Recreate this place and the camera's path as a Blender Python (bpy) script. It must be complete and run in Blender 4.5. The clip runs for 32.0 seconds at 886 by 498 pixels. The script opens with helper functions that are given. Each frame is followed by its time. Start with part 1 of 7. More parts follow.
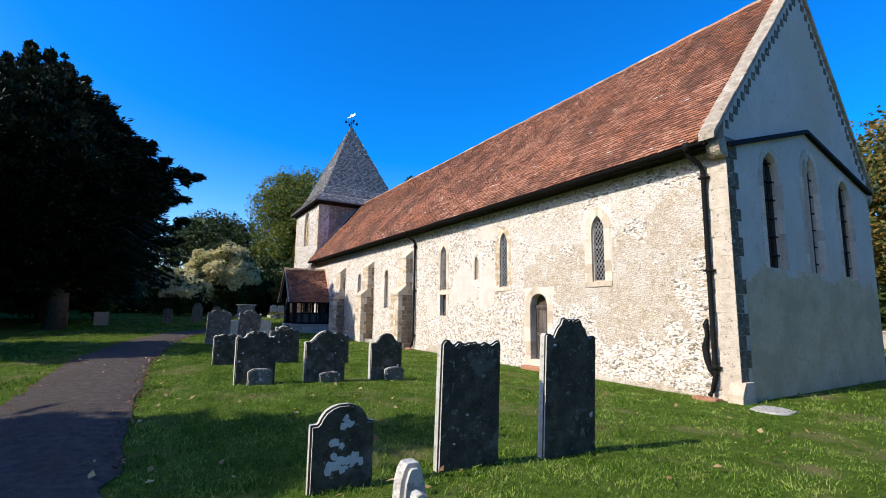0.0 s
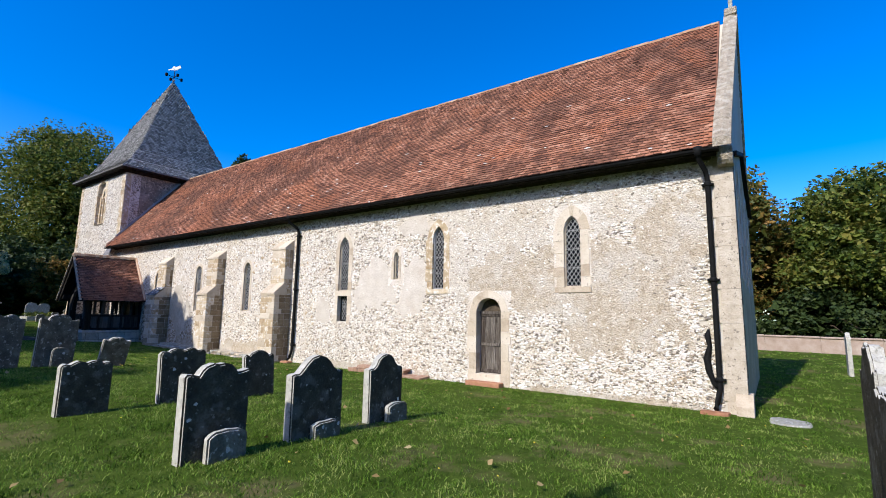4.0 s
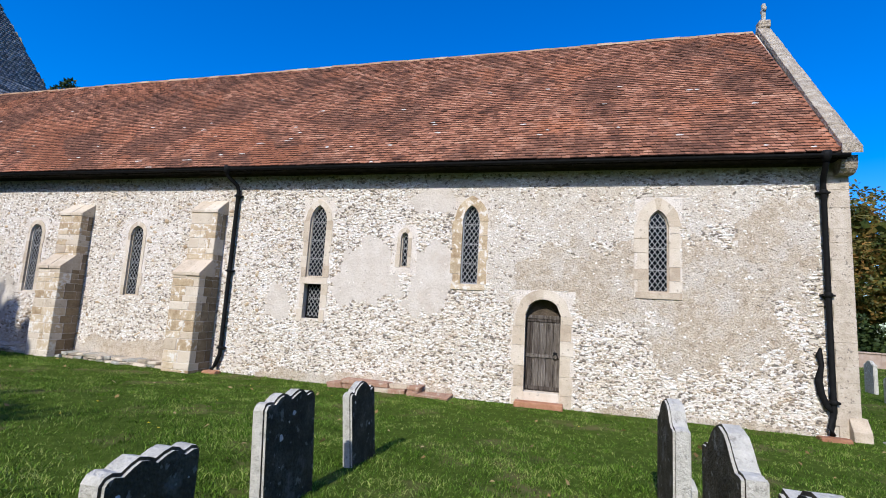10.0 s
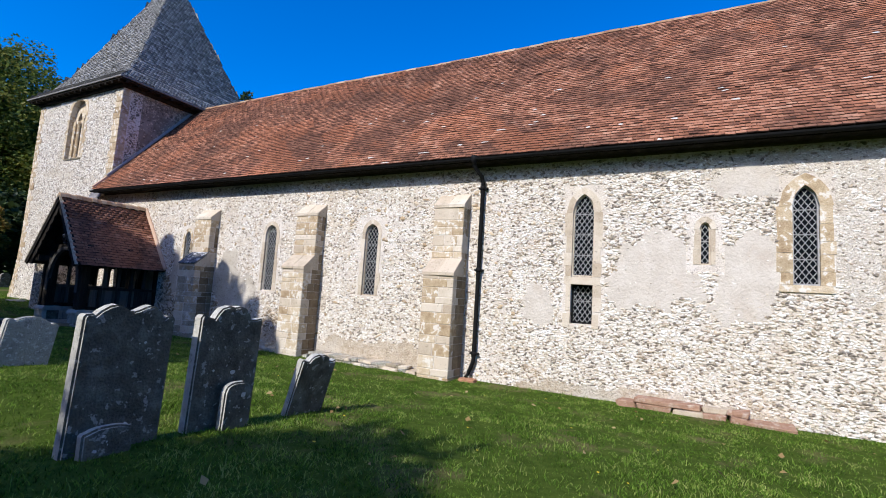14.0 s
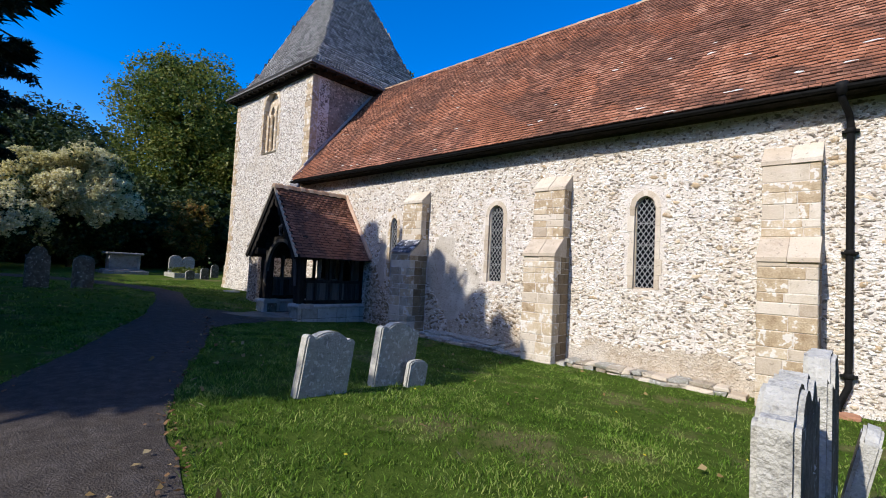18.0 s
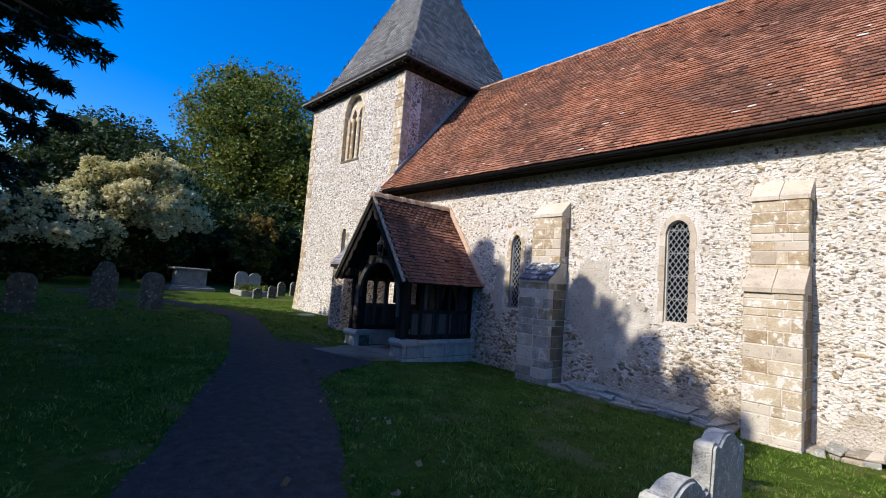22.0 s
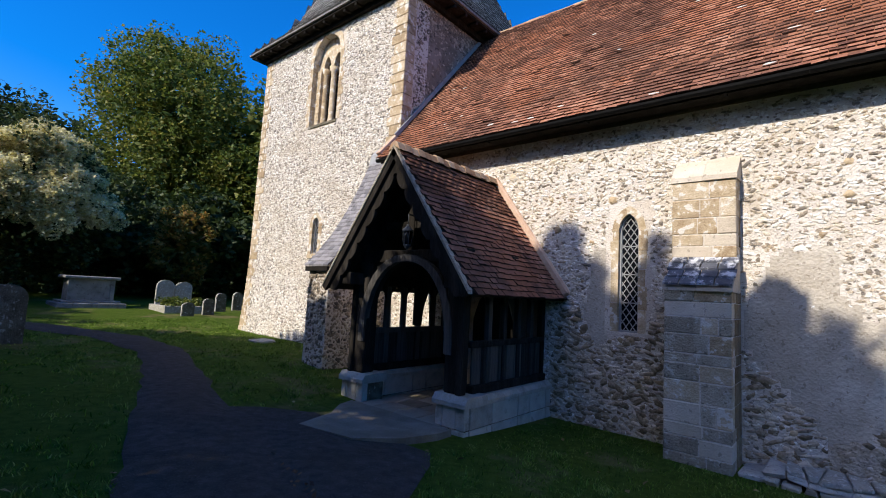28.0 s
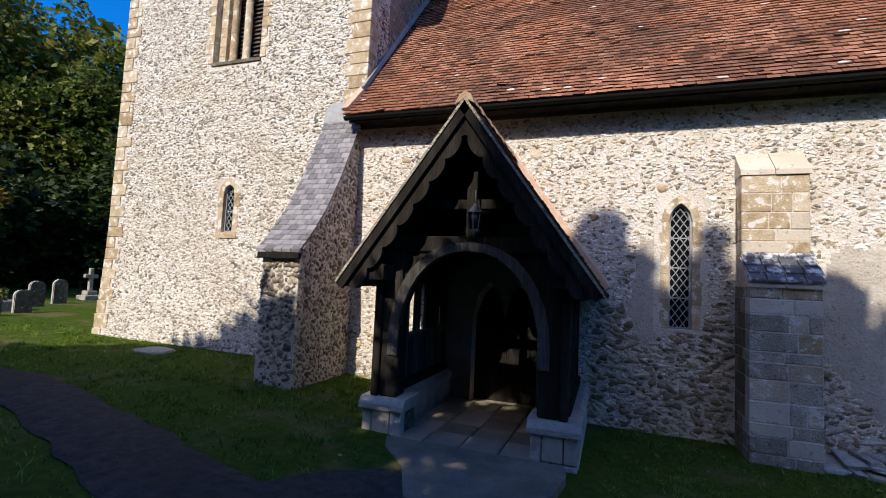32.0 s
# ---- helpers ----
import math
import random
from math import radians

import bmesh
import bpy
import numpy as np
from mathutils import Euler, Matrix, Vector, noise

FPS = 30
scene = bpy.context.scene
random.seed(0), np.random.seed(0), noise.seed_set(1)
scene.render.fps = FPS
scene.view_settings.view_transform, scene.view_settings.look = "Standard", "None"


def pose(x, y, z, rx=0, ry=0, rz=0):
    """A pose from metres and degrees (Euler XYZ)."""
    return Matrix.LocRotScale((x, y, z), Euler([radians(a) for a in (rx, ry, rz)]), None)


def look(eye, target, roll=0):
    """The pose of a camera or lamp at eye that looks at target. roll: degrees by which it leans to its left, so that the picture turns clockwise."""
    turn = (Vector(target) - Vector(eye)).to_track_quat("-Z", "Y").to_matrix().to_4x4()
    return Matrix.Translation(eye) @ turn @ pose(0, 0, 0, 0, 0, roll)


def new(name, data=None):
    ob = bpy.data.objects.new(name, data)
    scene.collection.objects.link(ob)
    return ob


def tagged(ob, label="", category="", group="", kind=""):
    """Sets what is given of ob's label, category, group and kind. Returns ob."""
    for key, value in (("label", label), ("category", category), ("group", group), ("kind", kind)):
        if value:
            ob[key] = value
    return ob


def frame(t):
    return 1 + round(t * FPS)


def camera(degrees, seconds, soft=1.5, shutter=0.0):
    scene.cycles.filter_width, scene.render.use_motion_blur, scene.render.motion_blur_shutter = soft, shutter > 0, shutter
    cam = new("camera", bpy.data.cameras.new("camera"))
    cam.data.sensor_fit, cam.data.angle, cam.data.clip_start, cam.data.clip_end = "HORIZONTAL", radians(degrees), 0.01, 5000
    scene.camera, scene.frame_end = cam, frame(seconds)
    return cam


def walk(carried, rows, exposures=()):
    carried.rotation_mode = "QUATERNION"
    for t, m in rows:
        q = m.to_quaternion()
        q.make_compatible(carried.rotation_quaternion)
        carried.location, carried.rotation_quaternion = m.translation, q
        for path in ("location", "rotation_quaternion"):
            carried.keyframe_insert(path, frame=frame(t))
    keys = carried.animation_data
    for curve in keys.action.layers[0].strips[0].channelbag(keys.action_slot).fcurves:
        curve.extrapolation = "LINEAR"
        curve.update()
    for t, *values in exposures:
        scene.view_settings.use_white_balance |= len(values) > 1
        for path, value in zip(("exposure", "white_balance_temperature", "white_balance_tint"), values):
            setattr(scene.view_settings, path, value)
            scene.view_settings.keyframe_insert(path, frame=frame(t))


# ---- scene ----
cam = camera(86.9, 32.0, soft=1.0)
METRES, EYE, TILT, LEAN, TURN = 31.2, 1.5, 0.0, 0.0, -30.9
ROWS = [
    (0.0, 0.0, 0.0, 0.0, -0.09, 7.6, -0.68),
    (0.5, -0.0171, 0.0089, -0.0004, -4.06, 7.13, -0.3),
    (1.0, -0.0337, 0.0178, -0.0011, -7.18, 7.13, 0.12),
    (1.5, -0.0487, 0.0287, -0.0001, -10.56, 6.61, 0.09),
    (2.0, -0.0623, 0.0418, 0.0022, -13.78, 6.92, 0.12),
    (2.5, -0.0784, 0.0543, 0.0024, -16.4, 7.66, 0.01),
    (4.5, -0.1117, 0.117, 0.0044, -27.2, 8.05, -1.71),
    (5.0, -0.1201, 0.1302, 0.0042, -30.75, 8.54, -2.46),
    (5.5, -0.1304, 0.1439, 0.005, -33.55, 8.81, -2.52),
    (6.0, -0.1368, 0.1598, 0.0046, -34.62, 8.71, -2.22),
    (6.5, -0.1454, 0.1744, 0.0044, -34.87, 8.75, -1.99),
    (7.0, -0.1513, 0.1873, 0.0052, -36.16, 8.53, -1.69),
    (7.5, -0.1544, 0.2024, 0.0054, -38.4, 8.64, -1.64),
    (8.0, -0.1587, 0.2145, 0.0048, -40.98, 8.25, -2.02),
    (8.5, -0.165, 0.2275, 0.0057, -44.75, 7.76, -2.65),
    (9.0, -0.169, 0.2413, 0.0052, -46.48, 7.48, -2.92),
    (9.5, -0.1755, 0.2551, 0.0056, -46.22, 7.17, -2.69),
    (10.0, -0.1836, 0.2668, 0.0069, -44.75, 7.41, -3.3),
    (10.5, -0.19, 0.2794, 0.0059, -42.72, 7.5, -3.58),
    (11.0, -0.1971, 0.2934, 0.0065, -39.82, 7.14, -2.82),
    (11.5, -0.2079, 0.3069, 0.0067, -36.77, 6.87, -2.63),
    (12.0, -0.2156, 0.3199, 0.0055, -34.21, 6.56, -2.98),
    (12.5, -0.224, 0.3361, 0.0059, -31.36, 5.96, -2.84),
    (13.0, -0.2336, 0.3492, 0.0067, -30.48, 5.99, -3.25),
    (13.5, -0.2412, 0.364, 0.0058, -31.4, 6.21, -3.8),
    (14.0, -0.2488, 0.3787, 0.0061, -32.29, 5.96, -3.7),
    (14.5, -0.2607, 0.3939, 0.0069, -31.8, 5.94, -4.0),
    (15.0, -0.2702, 0.4091, 0.0057, -29.01, 5.97, -3.99),
    (15.5, -0.279, 0.4258, 0.0057, -23.93, 5.48, -2.64),
    (17.5, -0.3011, 0.4821, 0.0081, -17.09, 3.47, -2.75),
    (18.0, -0.3051, 0.4964, 0.0083, -17.1, 2.82, -2.96),
    (18.5, -0.3105, 0.509, 0.0093, -16.43, 3.01, -3.32),
    (19.0, -0.3178, 0.5202, 0.0115, -16.87, 3.91, -3.6),
    (19.5, -0.3251, 0.5339, 0.0107, -16.24, 4.71, -3.68),
    (20.0, -0.331, 0.5468, 0.0112, -13.96, 4.69, -3.19),
    (20.5, -0.3389, 0.56, 0.012, -12.66, 4.71, -3.55),
    (21.0, -0.3423, 0.5727, 0.0118, -12.74, 3.98, -3.69),
    (21.5, -0.3456, 0.5876, 0.0132, -12.09, 3.64, -3.82),
    (22.0, -0.3518, 0.6004, 0.0141, -12.04, 4.55, -4.26),
    (22.5, -0.3574, 0.6136, 0.0139, -12.21, 4.47, -4.42),
    (23.0, -0.3628, 0.6271, 0.0142, -11.29, 4.33, -3.92),
    (23.5, -0.3691, 0.6402, 0.0149, -10.99, 3.92, -4.22),
    (24.0, -0.3688, 0.6532, 0.0142, -12.34, 3.38, -4.1),
    (24.5, -0.3674, 0.6662, 0.0152, -12.71, 3.8, -3.17),
    (26.5, -0.3709, 0.7255, 0.0161, -17.59, 5.87, -3.4),
    (27.0, -0.3736, 0.739, 0.0155, -18.7, 5.97, -3.47),
    (27.5, -0.3754, 0.7555, 0.0152, -18.4, 5.8, -3.14),
    (28.0, -0.3809, 0.768, 0.0145, -19.05, 5.56, -3.14),
    (28.5, -0.3873, 0.7813, 0.0141, -21.05, 4.69, -3.86),
    (29.0, -0.3944, 0.7954, 0.0139, -22.36, 4.37, -3.57),
    (29.5, -0.4066, 0.8073, 0.0141, -24.13, 3.92, -3.66),
    (30.0, -0.4152, 0.8171, 0.0145, -26.93, 2.92, -3.51),
    (30.5, -0.4227, 0.831, 0.0158, -29.84, 2.4, -3.06),
    (31.0, -0.4326, 0.8415, 0.0162, -32.78, 3.13, -2.92),
    (31.5, -0.4407, 0.8519, 0.0172, -36.05, 3.47, -2.94),
    (32.0, -0.4453, 0.8619, 0.018, -39.81, 3.97, -2.7),
]
walk(cam, [(t, pose(0, 0, EYE, TILT, LEAN, TURN) @ pose(METRES * x, METRES * y, METRES * z, 90 + pitch, roll, yaw)) for t, x, y, z, yaw, pitch, roll in ROWS],
     exposures=((0.0, 0.32, 6750, 10), (2.0, 0.24, 6650, 10), (5.0, 0.02, 6300, 10), (9.0, -0.08, 6200, 10), (11.0, -0.08, 6200, 10), (14.0, -0.02, 6250, 10), (18.0, 0.02, 6400, 10), (24.0, 0.11, 6580, 10), (28.0, 0.12, 6800, 10), (32.0, 0.02, 6800, 10)))

# ---- world, sun ----
SUN_TO = Vector((1.0, -0.11, -0.79)).normalized()
world = bpy.data.worlds.new("sky")
scene.world = world
world.use_nodes = True
wn, wl = world.node_tree.nodes, world.node_tree.links
sky = wn.new("ShaderNodeTexSky")
sky.sky_type, sky.sun_disc = "NISHITA", False
sky.sun_elevation = radians(38.2)
sky.sun_rotation = math.atan2(-SUN_TO.x, -SUN_TO.y)
sky.altitude, sky.air_density, sky.dust_density, sky.ozone_density = 300, 1.0, 1.3, 3.4
sat = wn.new("ShaderNodeHueSaturation")
sat.inputs["Saturation"].default_value = 1.52
sat.inputs["Hue"].default_value = 0.514
sat.inputs["Value"].default_value = 1.62
wl.new(sky.outputs[0], sat.inputs["Color"])
wl.new(sat.outputs[0], wn["Background"].inputs["Color"])
wn["Background"].inputs["Strength"].default_value = 0.15
sun = new("sun", bpy.data.lights.new("sun", "SUN"))
sun.data.energy, sun.data.angle, sun.data.color = 5.0, radians(0.53), (1.0, 0.945, 0.86)
sun.matrix_world = look((-40, 5, 40), Vector((-40, 5, 40)) + SUN_TO)


# ---- materials ----
def mat(name, colors, scale=3.0, rough=0.85, bump=0.2, fine=40.0, island=0.0, obj_rand=0.0, metal=0.0, stain=None,
        stain_scale=0.6, stain_amt=0.5, stretch=(1, 1, 1), spec=0.12, bump_dist=0.02, stain_lo=0.5, chips=None):
    """A surface with a coarse colour ramp, fine grain, stains of their own shape and relief."""
    m = bpy.data.materials.new(name)
    m.use_nodes = True
    n, l = m.node_tree.nodes, m.node_tree.links
    b = n["Principled BSDF"]
    b.inputs["Roughness"].default_value, b.inputs["Metallic"].default_value = rough, metal
    b.inputs["Specular IOR Level"].default_value = spec
    geo = n.new("ShaderNodeNewGeometry")
    mp = n.new("ShaderNodeMapping")
    mp.inputs["Scale"].default_value = stretch
    l.new(geo.outputs["Position"], mp.inputs["Vector"])

    def noise_node(s, d=4.0, r=0.55):
        t = n.new("ShaderNodeTexNoise")
        t.inputs["Scale"].default_value, t.inputs["Detail"].default_value, t.inputs["Roughness"].default_value = s, d, r
        l.new(mp.outputs[0], t.inputs["Vector"])
        return t.outputs["Fac"]

    def math_node(op, a, v):
        q = n.new("ShaderNodeMath")
        q.operation = op
        for i, k in enumerate((a, v)):
            if isinstance(k, (int, float)):
                q.inputs[i].default_value = k
            else:
                l.new(k, q.inputs[i])
        return q.outputs[0]

    c, f = noise_node(scale), noise_node(fine, 3.0)
    fac = math_node("ADD", math_node("MULTIPLY", c, 0.65), math_node("MULTIPLY", f, 0.35))
    if island:
        r = math_node("MULTIPLY", math_node("SUBTRACT", geo.outputs["Random Per Island"], 0.5), island)
        fac = math_node("ADD", fac, r)
    if obj_rand:
        oi = n.new("ShaderNodeObjectInfo")
        fac = math_node("ADD", fac, math_node("MULTIPLY", math_node("SUBTRACT", oi.outputs["Random"], 0.5), obj_rand))
    ramp = n.new("ShaderNodeValToRGB")
    e = ramp.color_ramp.elements
    lo, hi = 0.25, 0.75
    while len(e) < len(colors):
        e.new(0.5)
    for i, col in enumerate(colors):
        e[i].position = lo + (hi - lo) * i / (len(colors) - 1)
        e[i].color = (*col, 1)
    l.new(fac, ramp.inputs[0])
    out = ramp.outputs[0]
    for col, sc, amt, lo, width in ([(stain, stain_scale, stain_amt, stain_lo, 0.1)] if stain else []) + ([(*chips, 0.03)] if chips else []):
        s = noise_node(sc, 6.0 if width > 0.05 else 2.5, 0.65)
        sr = n.new("ShaderNodeValToRGB")
        sr.color_ramp.elements[0].position, sr.color_ramp.elements[1].position = lo, lo + width
        l.new(s, sr.inputs[0])
        mx = n.new("ShaderNodeMix")
        mx.data_type = "RGBA"
        l.new(math_node("MULTIPLY", sr.outputs[0], amt), mx.inputs["Factor"])
        l.new(out, mx.inputs["A"])
        mx.inputs["B"].default_value = (*col, 1)
        out = mx.outputs["Result"]
    l.new(out, b.inputs["Base Color"])
    if bump:
        bp = n.new("ShaderNodeBump")
        bp.inputs["Strength"].default_value, bp.inputs["Distance"].default_value = bump, bump_dist
        l.new(math_node("ADD", math_node("MULTIPLY", c, 0.6), f), bp.inputs["Height"])
        l.new(bp.outputs[0], b.inputs["Normal"])
    return m


M_MORTAR = mat("lime mortar", [(0.50, 0.43, 0.36), (0.67, 0.61, 0.54), (0.78, 0.74, 0.68)], 2.5, 0.95, 0.9, 34, stain=(0.54, 0.45, 0.33), stain_amt=0.4, stain_scale=0.9, chips=((0.18, 0.155, 0.13), 24, 0.7, 0.61))
M_FLINT = mat("flint nodules", [(0.20, 0.175, 0.145), (0.42, 0.34, 0.25), (0.63, 0.55, 0.43), (0.73, 0.67, 0.58), (0.79, 0.75, 0.68), (0.86, 0.83, 0.78)], 14, 0.62, 0.8, 60, island=0.56, spec=0.3, stain=(0.58, 0.43, 0.27), stain_scale=1.7, stain_amt=0.40, stain_lo=0.56, chips=((0.12, 0.105, 0.09), 21, 0.75, 0.62))
M_FLINTP = mat("single flint", [(0.20, 0.175, 0.145), (0.42, 0.34, 0.25), (0.63, 0.55, 0.43), (0.73, 0.67, 0.58), (0.79, 0.75, 0.68), (0.86, 0.83, 0.78)], 14, 0.62, 0.8, 60, obj_rand=0.56, spec=0.3, stain=(0.58, 0.43, 0.27), stain_scale=1.7, stain_amt=0.40, stain_lo=0.56, chips=((0.12, 0.105, 0.09), 21, 0.75, 0.62))
M_RUBBLE = mat("tan rubble stone", [(0.36, 0.27, 0.17), (0.48, 0.36, 0.22), (0.58, 0.46, 0.31), (0.64, 0.57, 0.47)], 6, 0.9, 0.7, 40, island=0.6, stain=(0.66, 0.62, 0.55), stain_scale=5, stain_amt=0.4, stain_lo=0.55)
M_DARKFL = mat("flint browned for shade", [(0.10, 0.085, 0.07), (0.25, 0.20, 0.145), (0.38, 0.31, 0.23), (0.52, 0.45, 0.35)], 6, 0.65, 0.6, 60, island=0.6, spec=0.35, chips=((0.08, 0.07, 0.06), 17, 0.7, 0.6))
M_RIDGE = mat("ridge tile", [(0.24, 0.13, 0.075), (0.36, 0.22, 0.13), (0.46, 0.34, 0.23)], 5, 0.9, 0.4, 40, obj_rand=0.4)
M_LICHEN = mat("white lichen", [(0.42, 0.41, 0.37), (0.56, 0.55, 0.50), (0.66, 0.65, 0.61)], 20, 0.95, 0.5, 80)
M_SLATEL = mat("lichened slate", [(0.05, 0.055, 0.065), (0.10, 0.105, 0.12), (0.16, 0.165, 0.18)], 4, 0.6, 0.3, 40, obj_rand=0.25, stain=(0.66, 0.66, 0.66), stain_scale=5.5, stain_amt=0.95, stain_lo=0.49)
M_TOWFLINT = mat("tower flint", [(0.20, 0.18, 0.155), (0.42, 0.36, 0.28), (0.61, 0.54, 0.44), (0.71, 0.66, 0.58), (0.78, 0.74, 0.67), (0.85, 0.82, 0.76)], 14, 0.65, 0.7, 60, island=0.66, spec=0.4, stain=(0.55, 0.46, 0.34), stain_scale=0.6, stain_amt=0.35, chips=((0.14, 0.125, 0.11), 17, 0.8, 0.60))
M_RENDER = mat("old render", [(0.34, 0.28, 0.21), (0.50, 0.43, 0.34), (0.63, 0.57, 0.48)], 5, 0.92, 0.7, 30, stain=(0.36, 0.28, 0.19), stain_amt=0.45, chips=((0.15, 0.13, 0.11), 16, 0.7, 0.61))
M_EAST = mat("east render", [(0.46, 0.42, 0.35), (0.55, 0.505, 0.43), (0.63, 0.585, 0.51)], 1.6, 0.9, 0.4, 18, stain=(0.50, 0.42, 0.29), stain_scale=0.4, stain_amt=0.6, chips=((0.42, 0.36, 0.26), 5, 0.4, 0.62))
M_TANCOAT = mat("tan roughcast", [(0.30, 0.235, 0.165), (0.45, 0.37, 0.275), (0.56, 0.485, 0.385), (0.66, 0.60, 0.51)], 7, 0.95, 1.0, 26, bump_dist=0.04, stain=(0.60, 0.55, 0.48), stain_scale=1.1, stain_amt=0.7, stain_lo=0.50, chips=((0.20, 0.17, 0.135), 30, 0.7, 0.60))
M_PALECOAT = mat("pale roughcast", [(0.47, 0.40, 0.32), (0.62, 0.56, 0.48), (0.73, 0.69, 0.62)], 5, 0.95, 1.0, 26, bump_dist=0.04, stain=(0.52, 0.43, 0.32), stain_scale=1.4, stain_amt=0.5, stain_lo=0.53, chips=((0.24, 0.21, 0.17), 30, 0.65, 0.605))
M_PLASTER = mat("old lime plaster", [(0.48, 0.42, 0.355), (0.58, 0.525, 0.455), (0.66, 0.61, 0.545)], 3, 0.95, 0.8, 22, stain=(0.52, 0.43, 0.34), stain_scale=2.0, stain_amt=0.4, stain_lo=0.56, chips=((0.36, 0.31, 0.26), 19, 0.5, 0.63))
M_GREYPL = mat("grey cement plaster", [(0.38, 0.33, 0.265), (0.50, 0.445, 0.37), (0.60, 0.55, 0.47)], 3.2, 0.95, 0.9, 26, stain=(0.66, 0.61, 0.53), stain_scale=1.6, stain_amt=0.6, stain_lo=0.52, chips=((0.24, 0.20, 0.155), 17, 0.6, 0.61))
M_EASTLOW = mat("tan lower render", [(0.42, 0.32, 0.18), (0.54, 0.43, 0.27), (0.63, 0.525, 0.36)], 1.4, 0.92, 0.8, 18, stain=(0.42, 0.33, 0.21), stain_scale=0.8, stain_amt=0.6, chips=((0.38, 0.31, 0.21), 7, 0.5, 0.6))
M_ASHLAR = mat("tan ashlar", [(0.30, 0.21, 0.125), (0.46, 0.355, 0.225), (0.58, 0.475, 0.335), (0.68, 0.61, 0.50)], 7, 0.9, 0.7, 40, obj_rand=0.26, stain=(0.25, 0.19, 0.12), stain_scale=2.2, stain_amt=0.3, stain_lo=0.54, chips=((0.74, 0.71, 0.65), 7, 0.75, 0.565))
M_ASHSIDE = mat("ashlar darkened for shaded sides", [(0.15, 0.105, 0.06), (0.27, 0.20, 0.12), (0.40, 0.315, 0.205)], 6, 0.92, 0.9, 40, obj_rand=0.35, stain=(0.13, 0.10, 0.07), stain_scale=3.0, stain_amt=0.5, stain_lo=0.54)
M_BLOCK = mat("lichened squared block", [(0.22, 0.185, 0.135), (0.38, 0.325, 0.245), (0.52, 0.46, 0.365)], 5, 0.92, 0.9, 40, obj_rand=0.35, stain=(0.64, 0.62, 0.56), stain_scale=6.5, stain_amt=0.8, stain_lo=0.56, chips=((0.11, 0.095, 0.07), 14, 0.6, 0.61))
M_PALE = mat("pale dressed stone", [(0.42, 0.34, 0.25), (0.57, 0.49, 0.38), (0.68, 0.61, 0.51)], 4, 0.9, 0.4, 40, obj_rand=0.4, stain=(0.50, 0.40, 0.29), stain_scale=2, stain_amt=0.4, chips=((0.26, 0.22, 0.17), 13, 0.6, 0.63))
M_TILE = mat("clay tile", [(0.105, 0.050, 0.036), (0.21, 0.092, 0.057), (0.335, 0.145, 0.088), (0.41, 0.192, 0.122), (0.50, 0.275, 0.185)], 2.2, 0.85, 0.6, 30, island=0.32, stain=(0.10, 0.052, 0.038), stain_scale=0.45, stain_amt=0.62, stain_lo=0.47, chips=((0.48, 0.17, 0.080), 0.42, 0.30, 0.55))
M_TILEP = mat("clay tile piece", [(0.105, 0.050, 0.036), (0.21, 0.092, 0.057), (0.335, 0.145, 0.088), (0.41, 0.192, 0.122), (0.50, 0.275, 0.185)], 2.2, 0.85, 0.6, 30, obj_rand=0.32, stain=(0.10, 0.052, 0.038), stain_scale=0.45, stain_amt=0.62, stain_lo=0.47, chips=((0.48, 0.17, 0.080), 0.42, 0.30, 0.55))
M_TILEEDGE = mat("dark tile edge", [(0.030, 0.018, 0.015), (0.065, 0.034, 0.026)], 6, 0.95, 0.2, 40)
M_SHEDGE = mat("dark shingle edge", [(0.035, 0.035, 0.035), (0.07, 0.07, 0.07)], 6, 0.95, 0.2, 40)
M_SHINGLE = mat("weathered shingle", [(0.10, 0.10, 0.098), (0.19, 0.188, 0.182), (0.28, 0.277, 0.268), (0.42, 0.415, 0.40)], 14, 0.9, 0.6, 50, island=0.40)
M_FOOT = mat("squared rubble", [(0.21, 0.16, 0.105), (0.37, 0.29, 0.20), (0.52, 0.43, 0.32), (0.66, 0.58, 0.47)], 6, 0.9, 0.8, 40, island=0.6, stain=(0.62, 0.58, 0.51), stain_scale=7, stain_amt=0.5, stain_lo=0.57, chips=((0.13, 0.11, 0.085), 15, 0.7, 0.6))
M_SLATE = mat("slate", [(0.15, 0.145, 0.15), (0.23, 0.22, 0.225), (0.32, 0.305, 0.31)], 14, 0.6, 0.3, 60, obj_rand=0.5)
M_BLACK = mat("black cast iron", [(0.006, 0.006, 0.006), (0.016, 0.016, 0.016)], 8, 0.65, 0.1, 60, spec=0.08)
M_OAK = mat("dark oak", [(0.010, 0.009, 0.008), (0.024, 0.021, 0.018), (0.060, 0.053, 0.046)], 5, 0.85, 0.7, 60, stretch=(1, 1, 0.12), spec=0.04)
M_OAKW = mat("weathered grey oak", [(0.022, 0.020, 0.018), (0.060, 0.056, 0.052), (0.125, 0.118, 0.11)], 5, 0.9, 0.8, 60, stretch=(4, 4, 0.25), obj_rand=0.45, spec=0.05)
M_DOOR = mat("weathered oak door", [(0.022, 0.017, 0.013), (0.075, 0.06, 0.05), (0.15, 0.13, 0.11), (0.30, 0.27, 0.235)], 5, 0.88, 1.0, 20, stretch=(5, 5, 0.3), obj_rand=0.2, chips=((0.015, 0.012, 0.010), 6, 0.8, 0.62))
